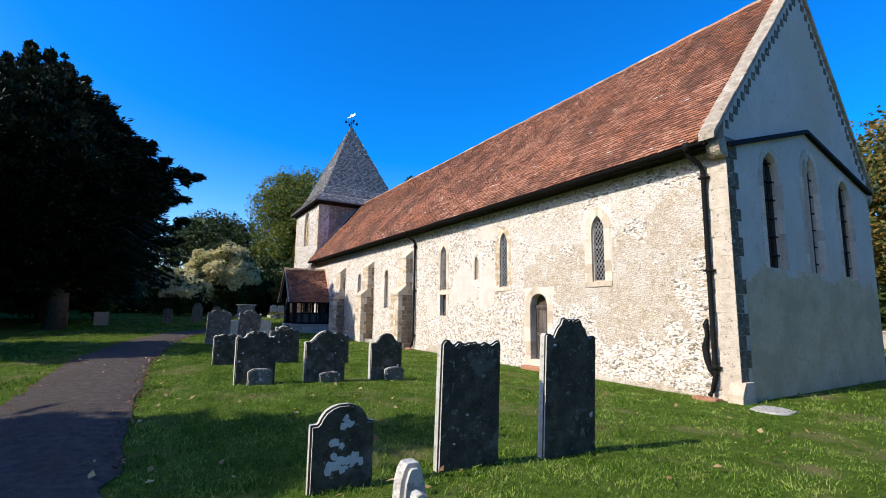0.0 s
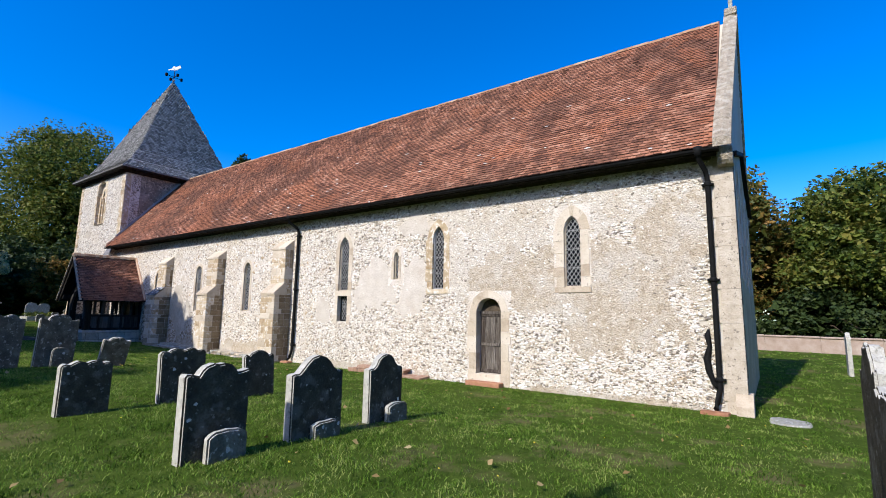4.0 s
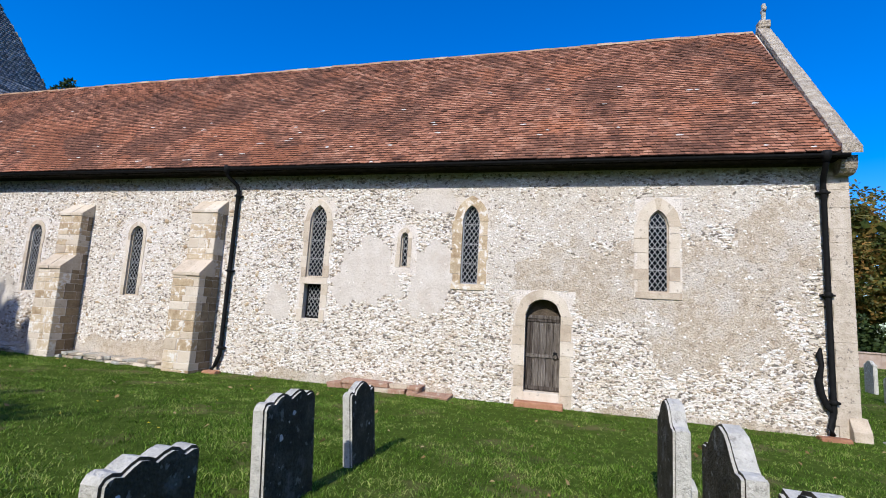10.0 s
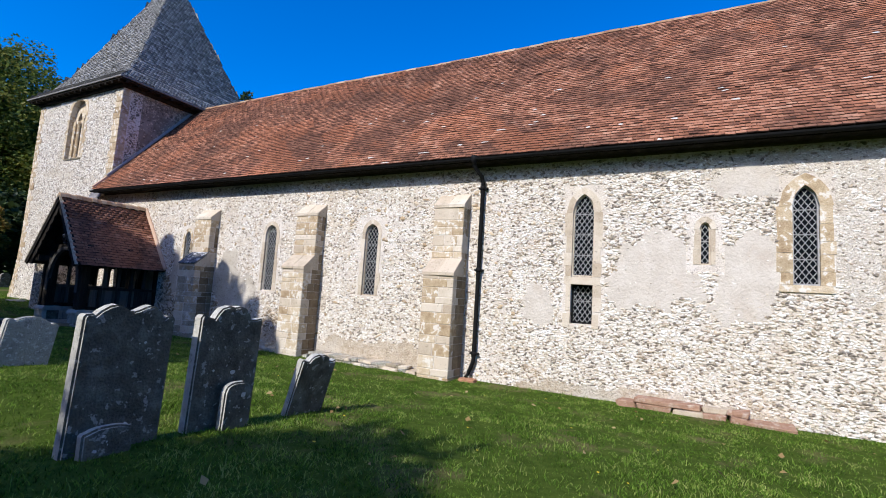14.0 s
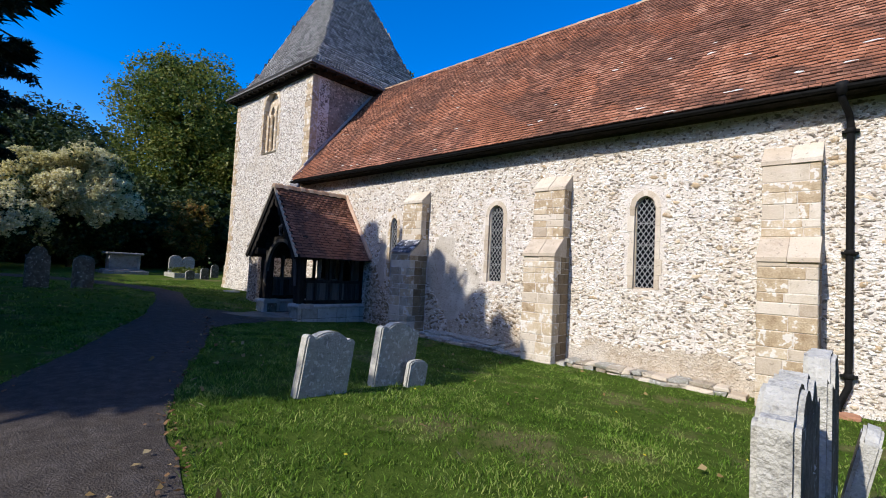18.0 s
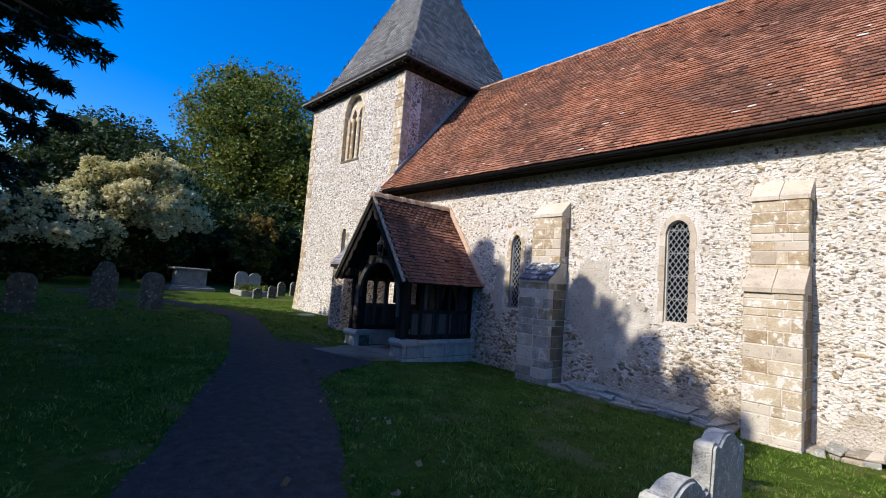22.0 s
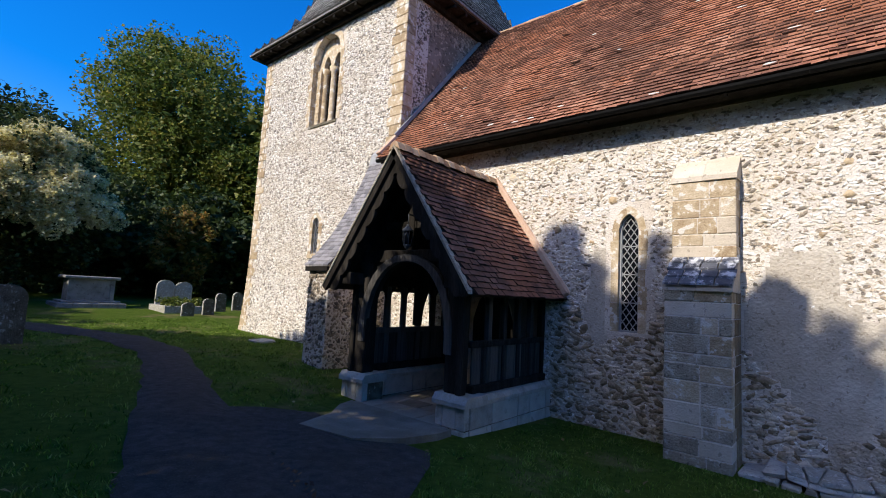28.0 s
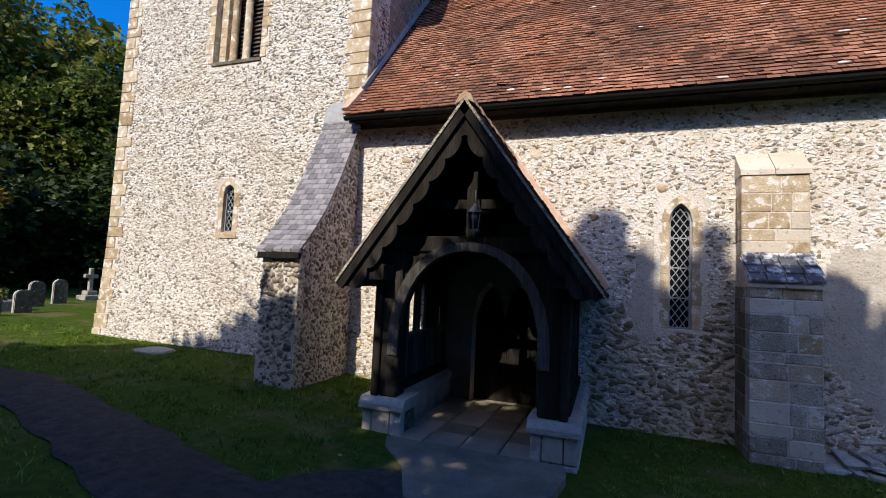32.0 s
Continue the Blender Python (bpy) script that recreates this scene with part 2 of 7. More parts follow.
M_GRAVE = mat("grey gravestone", [(0.060, 0.050, 0.034), (0.135, 0.118, 0.084), (0.25, 0.225, 0.17)], 6, 0.9, 1.0, 45, spec=0.06, stain=(0.26, 0.245, 0.20), stain_scale=3.2, stain_amt=0.6, stain_lo=0.54, chips=((0.50, 0.48, 0.41), 14, 0.6, 0.61))
M_GRAVED = mat("shade-dark gravestone", [(0.032, 0.027, 0.018), (0.074, 0.064, 0.043), (0.145, 0.128, 0.090)], 6, 0.9, 1.0, 45, spec=0.06, stain=(0.17, 0.165, 0.14), stain_scale=3.5, stain_amt=0.6, stain_lo=0.56, chips=((0.34, 0.335, 0.29), 13, 0.4, 0.63))
M_GRAVEL = mat("pale gravestone", [(0.22, 0.21, 0.175), (0.38, 0.365, 0.31), (0.52, 0.50, 0.44)], 9, 0.92, 0.9, 60, stain=(0.15, 0.145, 0.12), stain_scale=9.0, stain_amt=0.6, stain_lo=0.55, chips=((0.64, 0.63, 0.57), 17, 0.7, 0.585))
M_PLINTH = mat("porch plinth stone", [(0.36, 0.32, 0.26), (0.50, 0.455, 0.38), (0.62, 0.58, 0.50)], 6, 0.92, 0.7, 50, obj_rand=0.3, stain=(0.22, 0.19, 0.15), stain_scale=5.0, stain_amt=0.5, stain_lo=0.56)
M_LEAD = mat("lead", [(0.24, 0.24, 0.24), (0.42, 0.42, 0.42)], 8, 0.6, 0.1, 60, metal=0.1)
M_PATH = mat("asphalt path", [(0.040, 0.034, 0.029), (0.078, 0.066, 0.056), (0.130, 0.113, 0.097)], 9, 0.95, 1.0, 70, spec=0.04, chips=((0.17, 0.155, 0.14), 60, 0.6, 0.62), stain=(0.07, 0.055, 0.04), stain_scale=1.2, stain_amt=0.4)
M_SLAB = mat("worn paving stone", [(0.17, 0.14, 0.10), (0.28, 0.235, 0.175), (0.38, 0.33, 0.26)], 3, 0.9, 0.4, 50, obj_rand=0.4)
M_SOIL = mat("turf", [(0.030, 0.048, 0.008), (0.062, 0.098, 0.014), (0.105, 0.140, 0.028)], 9.0, 1.0, 0.9, 70, spec=0.02, stain=(0.17, 0.135, 0.065), stain_scale=0.7, stain_amt=0.65, stain_lo=0.54)
M_IRON = mat("dull painted iron", [(0.05, 0.055, 0.065), (0.11, 0.12, 0.135)], 8, 0.5, 0.1, 60)
M_REDW = mat("weathered red masonry", [(0.24, 0.14, 0.09), (0.36, 0.22, 0.15), (0.46, 0.33, 0.24)], 7, 0.92, 0.9, 40, stain=(0.55, 0.48, 0.40), stain_scale=6, stain_amt=0.6, stain_lo=0.54)
M_SHADERND = mat("render browned for shade", [(0.13, 0.11, 0.09), (0.22, 0.19, 0.155), (0.33, 0.285, 0.235)], 3, 0.92, 0.8, 40, stain=(0.38, 0.34, 0.29), stain_scale=1.2, stain_amt=0.5)
M_BARK = mat("bark", [(0.04, 0.03, 0.02), (0.09, 0.07, 0.05), (0.14, 0.11, 0.08)], 6, 0.95, 0.8, 30)
M_WHITE = mat("weathered metal", [(0.5, 0.5, 0.48), (0.7, 0.7, 0.68)], 8, 0.4, 0.05, 60)
M_BRICK = mat("terracotta", [(0.26, 0.12, 0.07), (0.38, 0.19, 0.11), (0.48, 0.27, 0.17)], 6, 0.9, 0.4, 40, obj_rand=0.4)
M_BWALL = mat("boundary brick", [(0.28, 0.20, 0.15), (0.38, 0.29, 0.23), (0.48, 0.40, 0.34)], 3, 0.95, 0.3, 30)
M_COPING = mat("weathered coping", [(0.20, 0.165, 0.12), (0.39, 0.33, 0.25), (0.55, 0.49, 0.39)], 7, 0.92, 1.0, 24, bump_dist=0.06, stain=(0.58, 0.53, 0.44), stain_scale=5, stain_amt=0.5, chips=((0.20, 0.17, 0.13), 14, 0.6, 0.61))
M_FILLET = mat("mortar fillet", [(0.45, 0.27, 0.18), (0.58, 0.40, 0.29), (0.66, 0.52, 0.42)], 5, 0.9, 0.3, 40)


def leafmat(name, colors, rough=0.55, trans=0.25, noise_scale=0.35, spec=0.25):
    m = bpy.data.materials.new(name)
    m.use_nodes = True
    n, l = m.node_tree.nodes, m.node_tree.links
    b = n["Principled BSDF"]
    geo = n.new("ShaderNodeNewGeometry")
    t = n.new("ShaderNodeTexNoise")
    t.inputs["Scale"].default_value = noise_scale
    l.new(geo.outputs["Position"], t.inputs["Vector"])
    a = n.new("ShaderNodeMath")
    a.operation = "MULTIPLY_ADD"
    l.new(geo.outputs["Random Per Island"], a.inputs[0])
    a.inputs[1].default_value = 0.55
    l.new(t.outputs["Fac"], a.inputs[2])
    s = n.new("ShaderNodeMath")
    s.operation = "SUBTRACT"
    l.new(a.outputs[0], s.inputs[0])
    s.inputs[1].default_value = 0.27
    r = n.new("ShaderNodeValToRGB")
    e = r.color_ramp.elements
    while len(e) < len(colors):
        e.new(0.5)
    for i, c in enumerate(colors):
        e[i].position, e[i].color = 0.2 + 0.6 * i / (len(colors) - 1), (*c, 1)
    l.new(s.outputs[0], r.inputs[0])
    l.new(r.outputs[0], b.inputs["Base Color"])
    b.inputs["Roughness"].default_value, b.inputs["Specular IOR Level"].default_value = rough, spec
    tr = n.new("ShaderNodeBsdfTranslucent")
    l.new(r.outputs[0], tr.inputs["Color"])
    mx = n.new("ShaderNodeMixShader")
    mx.inputs[0].default_value = trans
    l.new(b.outputs[0], mx.inputs[1])
    l.new(tr.outputs[0], mx.inputs[2])
    l.new(mx.outputs[0], n["Material Output"].inputs["Surface"])
    return m


L_GRASS = leafmat("grass blades", [(0.030, 0.060, 0.008), (0.076, 0.150, 0.016), (0.160, 0.275, 0.036), (0.33, 0.38, 0.11)], noise_scale=1.6, spec=0.04)
L_YEW = leafmat("yew needles", [(0.006, 0.012, 0.006), (0.012, 0.022, 0.010), (0.022, 0.034, 0.014)], 0.6, 0.08)
L_GREEN = leafmat("green leaves", [(0.040, 0.066, 0.012), (0.085, 0.125, 0.020), (0.155, 0.185, 0.032), (0.25, 0.23, 0.05)], noise_scale=0.5, trans=0.38)
L_DARKG = leafmat("dark green leaves", [(0.018, 0.034, 0.010), (0.035, 0.060, 0.016), (0.06, 0.085, 0.022)])
L_AUTUMN = leafmat("autumn leaves", [(0.048, 0.070, 0.015), (0.10, 0.115, 0.024), (0.18, 0.145, 0.034), (0.32, 0.18, 0.045)], noise_scale=0.5, trans=0.35)
L_CREAM = leafmat("cream blossom", [(0.42, 0.40, 0.15), (0.66, 0.60, 0.29), (0.78, 0.72, 0.42), (0.86, 0.81, 0.57)], trans=0.4)
L_BROWN = leafmat("brown litter", [(0.07, 0.035, 0.018), (0.15, 0.075, 0.032), (0.26, 0.15, 0.06)])
L_FLOWER = leafmat("yellow petals", [(0.75, 0.55, 0.03), (0.85, 0.66, 0.06)])
L_LITTER = leafmat("fallen leaves", [(0.16, 0.09, 0.03), (0.32, 0.22, 0.08), (0.46, 0.36, 0.18)])

M_GLASS = bpy.data.materials.new("window glass")
M_GLASS.use_nodes = True
_b = M_GLASS.node_tree.nodes["Principled BSDF"]
_b.inputs["Base Color"].default_value = (0.006, 0.008, 0.011, 1)
_b.inputs["Roughness"].default_value = 0.12
_b.inputs["Specular IOR Level"].default_value = 0.22


# ---- mesh helpers ----
def mesh_of(name, verts, faces, material=None, smooth=False):
    me = bpy.data.meshes.new(name)
    me.from_pydata([tuple(v) for v in verts], [], [tuple(f) for f in faces])
    if material:
        me.materials.append(material)
    if smooth:
        me.polygons.foreach_set("use_smooth", np.ones(len(me.polygons), bool))
    me.update()
    return me


def quick_mesh(name, verts, quads, material, smooth=False):
    """A large joined mesh from arrays; every face has the same number of corners."""
    verts, quads = np.asarray(verts, np.float32), np.asarray(quads, np.int32)
    k = quads.shape[1]
    me = bpy.data.meshes.new(name)
    me.vertices.add(len(verts))
    me.vertices.foreach_set("co", verts.ravel())
    me.loops.add(quads.size)
    me.loops.foreach_set("vertex_index", quads.ravel())
    me.polygons.add(len(quads))
    me.polygons.foreach_set("loop_start", np.arange(0, quads.size, k, dtype=np.int32))
    if smooth:
        me.polygons.foreach_set("use_smooth", np.ones(len(quads), bool))
    me.materials.append(material)
    me.update(calc_edges=True)
    me.validate()
    return me


def thing(name, label, category, group="", at=(0, 0, 0), kind=""):
    ob = new(name)
    ob.location = at
    ob.empty_display_size = 0.2
    return tagged(ob, label, category, group, kind)


def part(name, data, material, parent, label=""):
    """Links a bmesh or a mesh as one object under a thing or under a part."""
    if isinstance(data, bmesh.types.BMesh):
        me = bpy.data.meshes.new(name)
        data.to_mesh(me)
        data.free()
    else:
        me = data
    if material and not me.materials:
        me.materials.append(material)
    ob = new(name, me)
    ob.parent = parent
    if label:
        ob["label"] = label
    return ob


def solo(name, data, material, label, category, group="", kind=""):
    ob = part(name, data, material, None)
    return tagged(ob, label, category, group, kind)


def box(x0, x1, y0, y1, z0, z1, bevel=0.0, bm=None):
    bm = bm or bmesh.new()
    v = [bm.verts.new(p) for p in ((x0, y0, z0), (x1, y0, z0), (x1, y1, z0), (x0, y1, z0), (x0, y0, z1), (x1, y0, z1), (x1, y1, z1), (x0, y1, z1))]
    fs = [bm.faces.new([v[i] for i in f]) for f in ((3, 2, 1, 0), (4, 5, 6, 7), (0, 1, 5, 4), (1, 2, 6, 5), (2, 3, 7, 6), (3, 0, 4, 7))]
    if bevel:
        bmesh.ops.bevel(bm, geom=list({e for f in fs for e in f.edges}), offset=bevel, segments=1, affect="EDGES")
    return bm


def beam(p, q, w, d, up=(0, 0, 1), bevel=0.008, bm=None):
    """A squared timber from p to q, w wide across and d deep along up."""
    p, q, up = Vector(p), Vector(q), Vector(up)
    ax = (q - p).normalized()
    s = ax.cross(up).normalized() * (w / 2)
    u = s.cross(ax).normalized() * (d / 2)
    bm = bm or bmesh.new()
    v = [bm.verts.new(c + a * s + b * u) for c in (p, q) for a, b in ((-1, -1), (1, -1), (1, 1), (-1, 1))]
    fs = [bm.faces.new([v[i] for i in f]) for f in ((3, 2, 1, 0), (4, 5, 6, 7), (0, 1, 5, 4), (1, 2, 6, 5), (2, 3, 7, 6), (3, 0, 4, 7))]
    if bevel:
        bmesh.ops.bevel(bm, geom=list({e for f in fs for e in f.edges}), offset=bevel, segments=1, affect="EDGES")
    bmesh.ops.recalc_face_normals(bm, faces=bm.faces)
    return bm


def tube(points, radii, sides=8, cap=True):
    """A round tube through points with a radius at each."""
    bm = bmesh.new()
    pts = [Vector(p) for p in points]
    rings = []
    for i, p in enumerate(pts):
        a = (pts[min(i + 1, len(pts) - 1)] - pts[max(i - 1, 0)]).normalized()
        side = a.cross(Vector((0.13, 0.31, 0.94)) if abs(a.z) < 0.9 else Vector((1, 0.05, 0))).normalized()
        up = side.cross(a)
        rings.append([bm.verts.new(p + radii[i] * (math.cos(k * math.tau / sides) * side + math.sin(k * math.tau / sides) * up)) for k in range(sides)])
    for a, b in zip(rings, rings[1:]):
        for k in range(sides):
            bm.faces.new((a[k], a[(k + 1) % sides], b[(k + 1) % sides], b[k])).smooth = True
    if cap:
        bm.faces.new(rings[0]), bm.faces.new(list(reversed(rings[-1])))
    bmesh.ops.recalc_face_normals(bm, faces=bm.faces)
    return bm


def slab_of(outline, to_world, depth):
    """A plate from a closed outline (a, z), its front at 0 and its back at depth."""
    bm = bmesh.new()
    f = [bm.verts.new(to_world(a, z, 0)) for a, z in outline]
    r = [bm.verts.new(to_world(a, z, depth)) for a, z in outline]
    bm.faces.new(f), bm.faces.new(list(reversed(r)))
    for i in range(len(f)):
        j = (i + 1) % len(f)
        bm.faces.new((f[i], r[i], r[j], f[j]))
    bmesh.ops.recalc_face_normals(bm, faces=bm.faces)
    return bm


def arch(a0, a1, spring, top, n=8):
    """The head of an opening, from a0 to a1: pointed where it is taller than half its width."""
    c, h = (a0 + a1) / 2, (a1 - a0) / 2
    rise = top - spring
    out = []
    for i in range(n + 1):
        u = -1 + 2 * i / n
        if rise > h * 1.08:
            big = (rise * rise + h * h) / (2 * h)
            z = math.sqrt(max(big * big - (big - h + abs(u) * h) ** 2, 0))
        else:
            z = rise * math.sqrt(max(1 - u * u, 0))
        out.append((c + u * h, spring + z))
    return out


def pierced(a0, a1, z0, ztop, openings, to_world, depth, cuts=()):
    """A wall in its own plane, of real thickness, with openings (a0, a1, sill, spring, top) that go through it."""
    bm = bmesh.new()

    def quad(p):
        for d in (0, depth):
            vs = [bm.verts.new(to_world(a, z, d)) for a, z in p]
            bm.faces.new(vs if d == 0 else list(reversed(vs)))

    def strip(p, q):
        bm.faces.new([bm.verts.new(to_world(a, z, d)) for a, z, d in ((*p, 0), (*q, 0), (*q, depth), (*p, depth))])

    edges = sorted({a0, a1, *cuts, *(o[0] for o in openings), *(o[1] for o in openings)})
    for l, r in zip(edges, edges[1:]):
        o = next((o for o in openings if o[0] <= l + 1e-6 and r <= o[1] + 1e-6), None)
        if not o:
            n = max(1, round((r - l) / 2.0))
            for k in range(n):
                s, t = l + (r - l) * k / n, l + (r - l) * (k + 1) / n
                quad([(s, z0), (t, z0), (t, ztop(t)), (s, ztop(s))])
                strip((s, ztop(s)), (t, ztop(t)))
            continue
        if o[2] > z0 + 1e-6:
            quad([(l, z0), (r, z0), (r, o[2]), (l, o[2])])
            strip((l, o[2]), (r, o[2]))
        head = arch(l, r, o[3], o[4])
        for p, q in zip(head, head[1:]):
            quad([p, q, (q[0], ztop(q[0])), (p[0], ztop(p[0]))])
            strip(p, q)
            strip((p[0], ztop(p[0])), (q[0], ztop(q[0])))
        strip((l, o[2]), (l, o[3])), strip((r, o[2]), (r, o[3]))
    strip((a0, z0), (a0, ztop(a0))), strip((a1, z0), (a1, ztop(a1)))
    bmesh.ops.remove_doubles(bm, verts=bm.verts, dist=0.0005)
    bmesh.ops.recalc_face_normals(bm, faces=bm.faces)
    return bm


# ---- ground ----
PATH_Y, PATH_Z = [-60, -10, 0, 5, 9, 12, 15, 20, 25, 30, 38, 43, 50, 60, 90], [-0.1, -0.05, 0, 0.08, 0.18, 0.22, 0.24, 0.29, 0.40, 0.45, 0.50, 0.68, 0.88, 1.1, 1.4]
WALL_Y, WALL_Z = [-60, -10, 0, 5, 18, 25, 28, 31, 33, 36, 41, 46, 50, 60, 90], [-0.4, -0.25, -0.2, -0.17, -0.15, -0.1, -0.05, 0, 0.12, 0.4, 0.45, 0.72, 0.88, 1.1, 1.4]


def ground_z(x, y):
    a, b = np.interp(y, PATH_Y, PATH_Z), np.interp(y, WALL_Y, WALL_Z)
    s = np.clip((np.asarray(x) - 1.5) / 8.1, 0, 1)
    s = s * s * (3 - 2 * s)
    return a + (b - a) * s


def ground_sheet():
    xs = np.concatenate(([-900, -300, -120], np.arange(-60, -12, 4), np.arange(-12, 24, 0.5), np.arange(24, 72, 4), [120, 300, 900]))
    ys = np.concatenate(([-900, -300, -120], np.arange(-60, -6, 3), np.arange(-6, 52, 0.5), np.arange(52, 100, 4), [140, 300, 900]))
    X, Y = np.meshgrid(xs, ys)
    Z = ground_z(X, Y)
    near = (X > -12) & (X < 24) & (Y > -6) & (Y < 52)
    bump = np.array([noise.noise((x * 0.9, y * 0.9, 3)) for x, y in zip(X.ravel(), Y.ravel())]).reshape(X.shape)
    Z = Z + np.where(near, 0.018 * bump, 0)
    nx = len(xs)
    i = np.arange(len(ys) - 1)[:, None] * nx + np.arange(nx - 1)[None]
    q = np.stack((i, i + 1, i + nx + 1, i + nx), -1).reshape(-1, 4)
    return solo("ground", quick_mesh("ground", np.stack((X, Y, Z), -1).reshape(-1, 3), q, M_SOIL, True), None, "mown churchyard turf with dry patches and fallen leaves", "ground", kind="structure")


ground_sheet()

PATH_L = [(-1.9, -8), (-1.75, 0), (-1.7, 8), (-1.7, 14.5), (-1.05, 20), (0.3, 24.4), (1.3, 26.3), (2.0, 27.8), (3.3, 30.6), (4.0, 32.7), (4.7, 34.5), (5.5, 37.5), (5.3, 40), (4.0, 42), (1.5, 44)]
PATH_R = [(-0.3, -8), (-0.25, 0), (-0.2, 8), (-0.1, 12.8), (0.55, 19.6), (1.35, 22.9), (2.05, 24.4), (2.9, 26.1), (4.3, 29.2), (4.9, 31.7), (5.75, 35), (6.45, 37.6), (6.4, 40), (5.2, 42.3), (2.2, 45)]


def resample(poly, n):
    p = np.array(poly, float)
    s = np.concatenate(([0], np.cumsum(np.hypot(*np.diff(p, axis=0).T))))
    u = np.linspace(0, 1, n)
    return np.stack([np.interp(u, s / s[-1], p[:, k]) for k in (0, 1)], 1)


def path_sheet():
    n, m = 150, 7
    L, R = resample(PATH_L, n), resample(PATH_R, n)
    rng = np.random.default_rng(4)
    L[:, 0] += rng.normal(0, 0.03, n)
    R[:, 0] += rng.normal(0, 0.03, n)
    u = np.linspace(0, 1, m)
    P = L[:, None] * (1 - u)[None, :, None] + R[:, None] * u[None, :, None]
    Z = ground_z(P[..., 0], P[..., 1]) + 0.012 + 0.035 * np.sin(np.pi * u)[None] ** 0.5
    V = np.concatenate((P, Z[..., None]), -1).reshape(-1, 3)
    i = np.arange(n - 1)[:, None] * m + np.arange(m - 1)[None]
    q = np.stack((i, i + 1, i + m + 1, i + m), -1).reshape(-1, 4)
    solo("pavement_path", quick_mesh("path", V, q, M_PATH, True), None, "worn dark asphalt churchyard path with leaf litter", "path", kind="structure")
    a = np.array([(4.0, 28.4), (4.9, 29.3), (5.9, 29.9), (6.25, 30.2), (6.2, 31.2), (6.1, 32.2), (5.6, 32.7), (5.1, 32.9), (4.5, 31.6)], float)
    c = a.mean(0)
    V = [(*p, ground_z(*p) + 0.016) for p in a] + [(*c, ground_z(*c) + 0.045)]
    solo("pavement_apron", mesh_of("apron", V, [(i, (i + 1) % 9, 9) for i in range(9)], M_PATH, True), None, "asphalt spur to the porch", "path", kind="structure")


path_sheet()

# ---- church: nave and chancel under one roof ----
WX, NX, Y0, Y1 = 9.62, 16.95, 4.93, 34.75
EAVE_X, EAVE_Z, RIDGE_X, RIDGE_Z = 9.2, 5.07, 13.25, 9.95
south = lambda a, z, d: (WX + d, a, z)
# a0, a1, sill, spring, top
WINDOWS = {
    "w1": (8.04, 8.45, 2.31, 3.66, 4.02), "w2": (11.96, 12.36, 2.32, 3.74, 4.12), "slit": (13.63, 13.82, 2.64, 3.33, 3.47),
    "w3": (15.78, 16.24, 1.33, 3.72, 4.12), "w4": (21.32, 21.75, 1.62, 3.28, 3.54), "w5": (25.04, 25.50, 1.56, 3.30, 3.56), "w6": (29.03, 29.35, 1.52, 3.12, 3.40),
}
DOOR = (10.14, 10.88, -0.5, 1.72, 2.06)
SOUTH_DOOR = (31.25, 32.35, -0.5, 1.5, 2.1)
wall_s = solo("wall_south", pierced(Y0 + 0.742, Y1, -0.6, lambda a: 5.0, [*WINDOWS.values(), DOOR, SOUTH_DOOR], south, 0.75), M_MORTAR,
              "long flint and lime mortar church wall with patched render", "wall", kind="structure")
solo("wall_north", box(NX - 0.75, NX, Y0 + 0.742, Y1, -0.6, 5.0), M_MORTAR, "plain far wall of the church", "wall", kind="structure")
solo("floor", box(WX + 0.76, NX - 0.76, Y0 + 0.76, Y1 + 6, -0.1, 0.05), M_SLAB, "stone floor inside the church", "floor", kind="structure")

east = lambda a, z, d: (a, Y0 + d, z)
EAST_WIN = [(11.06, 11.78, 2.50, 4.62, 5.12), (12.99, 13.71, 2.42, 4.92, 5.42), (14.92, 15.64, 2.44, 4.57, 5.06)]
slope = (RIDGE_Z - EAVE_Z) / (RIDGE_X - EAVE_X)
gable_top = lambda a: RIDGE_Z - abs(a - RIDGE_X) * slope - 0.12
wall_e = solo("wall_east", pierced(WX, NX, -0.6, gable_top, EAST_WIN, east, 0.74, cuts=(RIDGE_X,)), M_EAST, "smooth rendered east gable wall in shade", "wall", kind="structure")


def roof_plane(name, pts, thick, material, label):
    bm = bmesh.new()
    p = [Vector(q) for q in pts]
    nrm = (p[1] - p[0]).cross(p[3] - p[0]).normalized()
    t = [bm.verts.new(q) for q in p]
    b = [bm.verts.new(q - nrm * thick) for q in p]
    bm.faces.new(t), bm.faces.new(list(reversed(b)))
    for i in range(4):
        j = (i + 1) % 4
        bm.faces.new((t[i], b[i], b[j], t[j]))
    bmesh.ops.recalc_face_normals(bm, faces=bm.faces)
    return solo(name, bm, material, label, "roof", kind="structure")


RE = Y0 + 0.22
roof_s = roof_plane("roof_south", [(EAVE_X, RE, EAVE_Z), (EAVE_X, Y1 + 0.1, EAVE_Z), (RIDGE_X, Y1 + 0.1, RIDGE_Z), (RIDGE_X, RE, RIDGE_Z)][::-1], 0.1, M_TILE, "steep clay tiled church roof, brown red with lichen spots")
roof_n = roof_plane("roof_north", [(RIDGE_X, RE, RIDGE_Z), (RIDGE_X, Y1 + 0.1, RIDGE_Z), (2 * RIDGE_X - EAVE_X, Y1 + 0.1, EAVE_Z), (2 * RIDGE_X - EAVE_X, RE, EAVE_Z)][::-1], 0.1, M_TILE, "far slope of the clay tiled church roof")


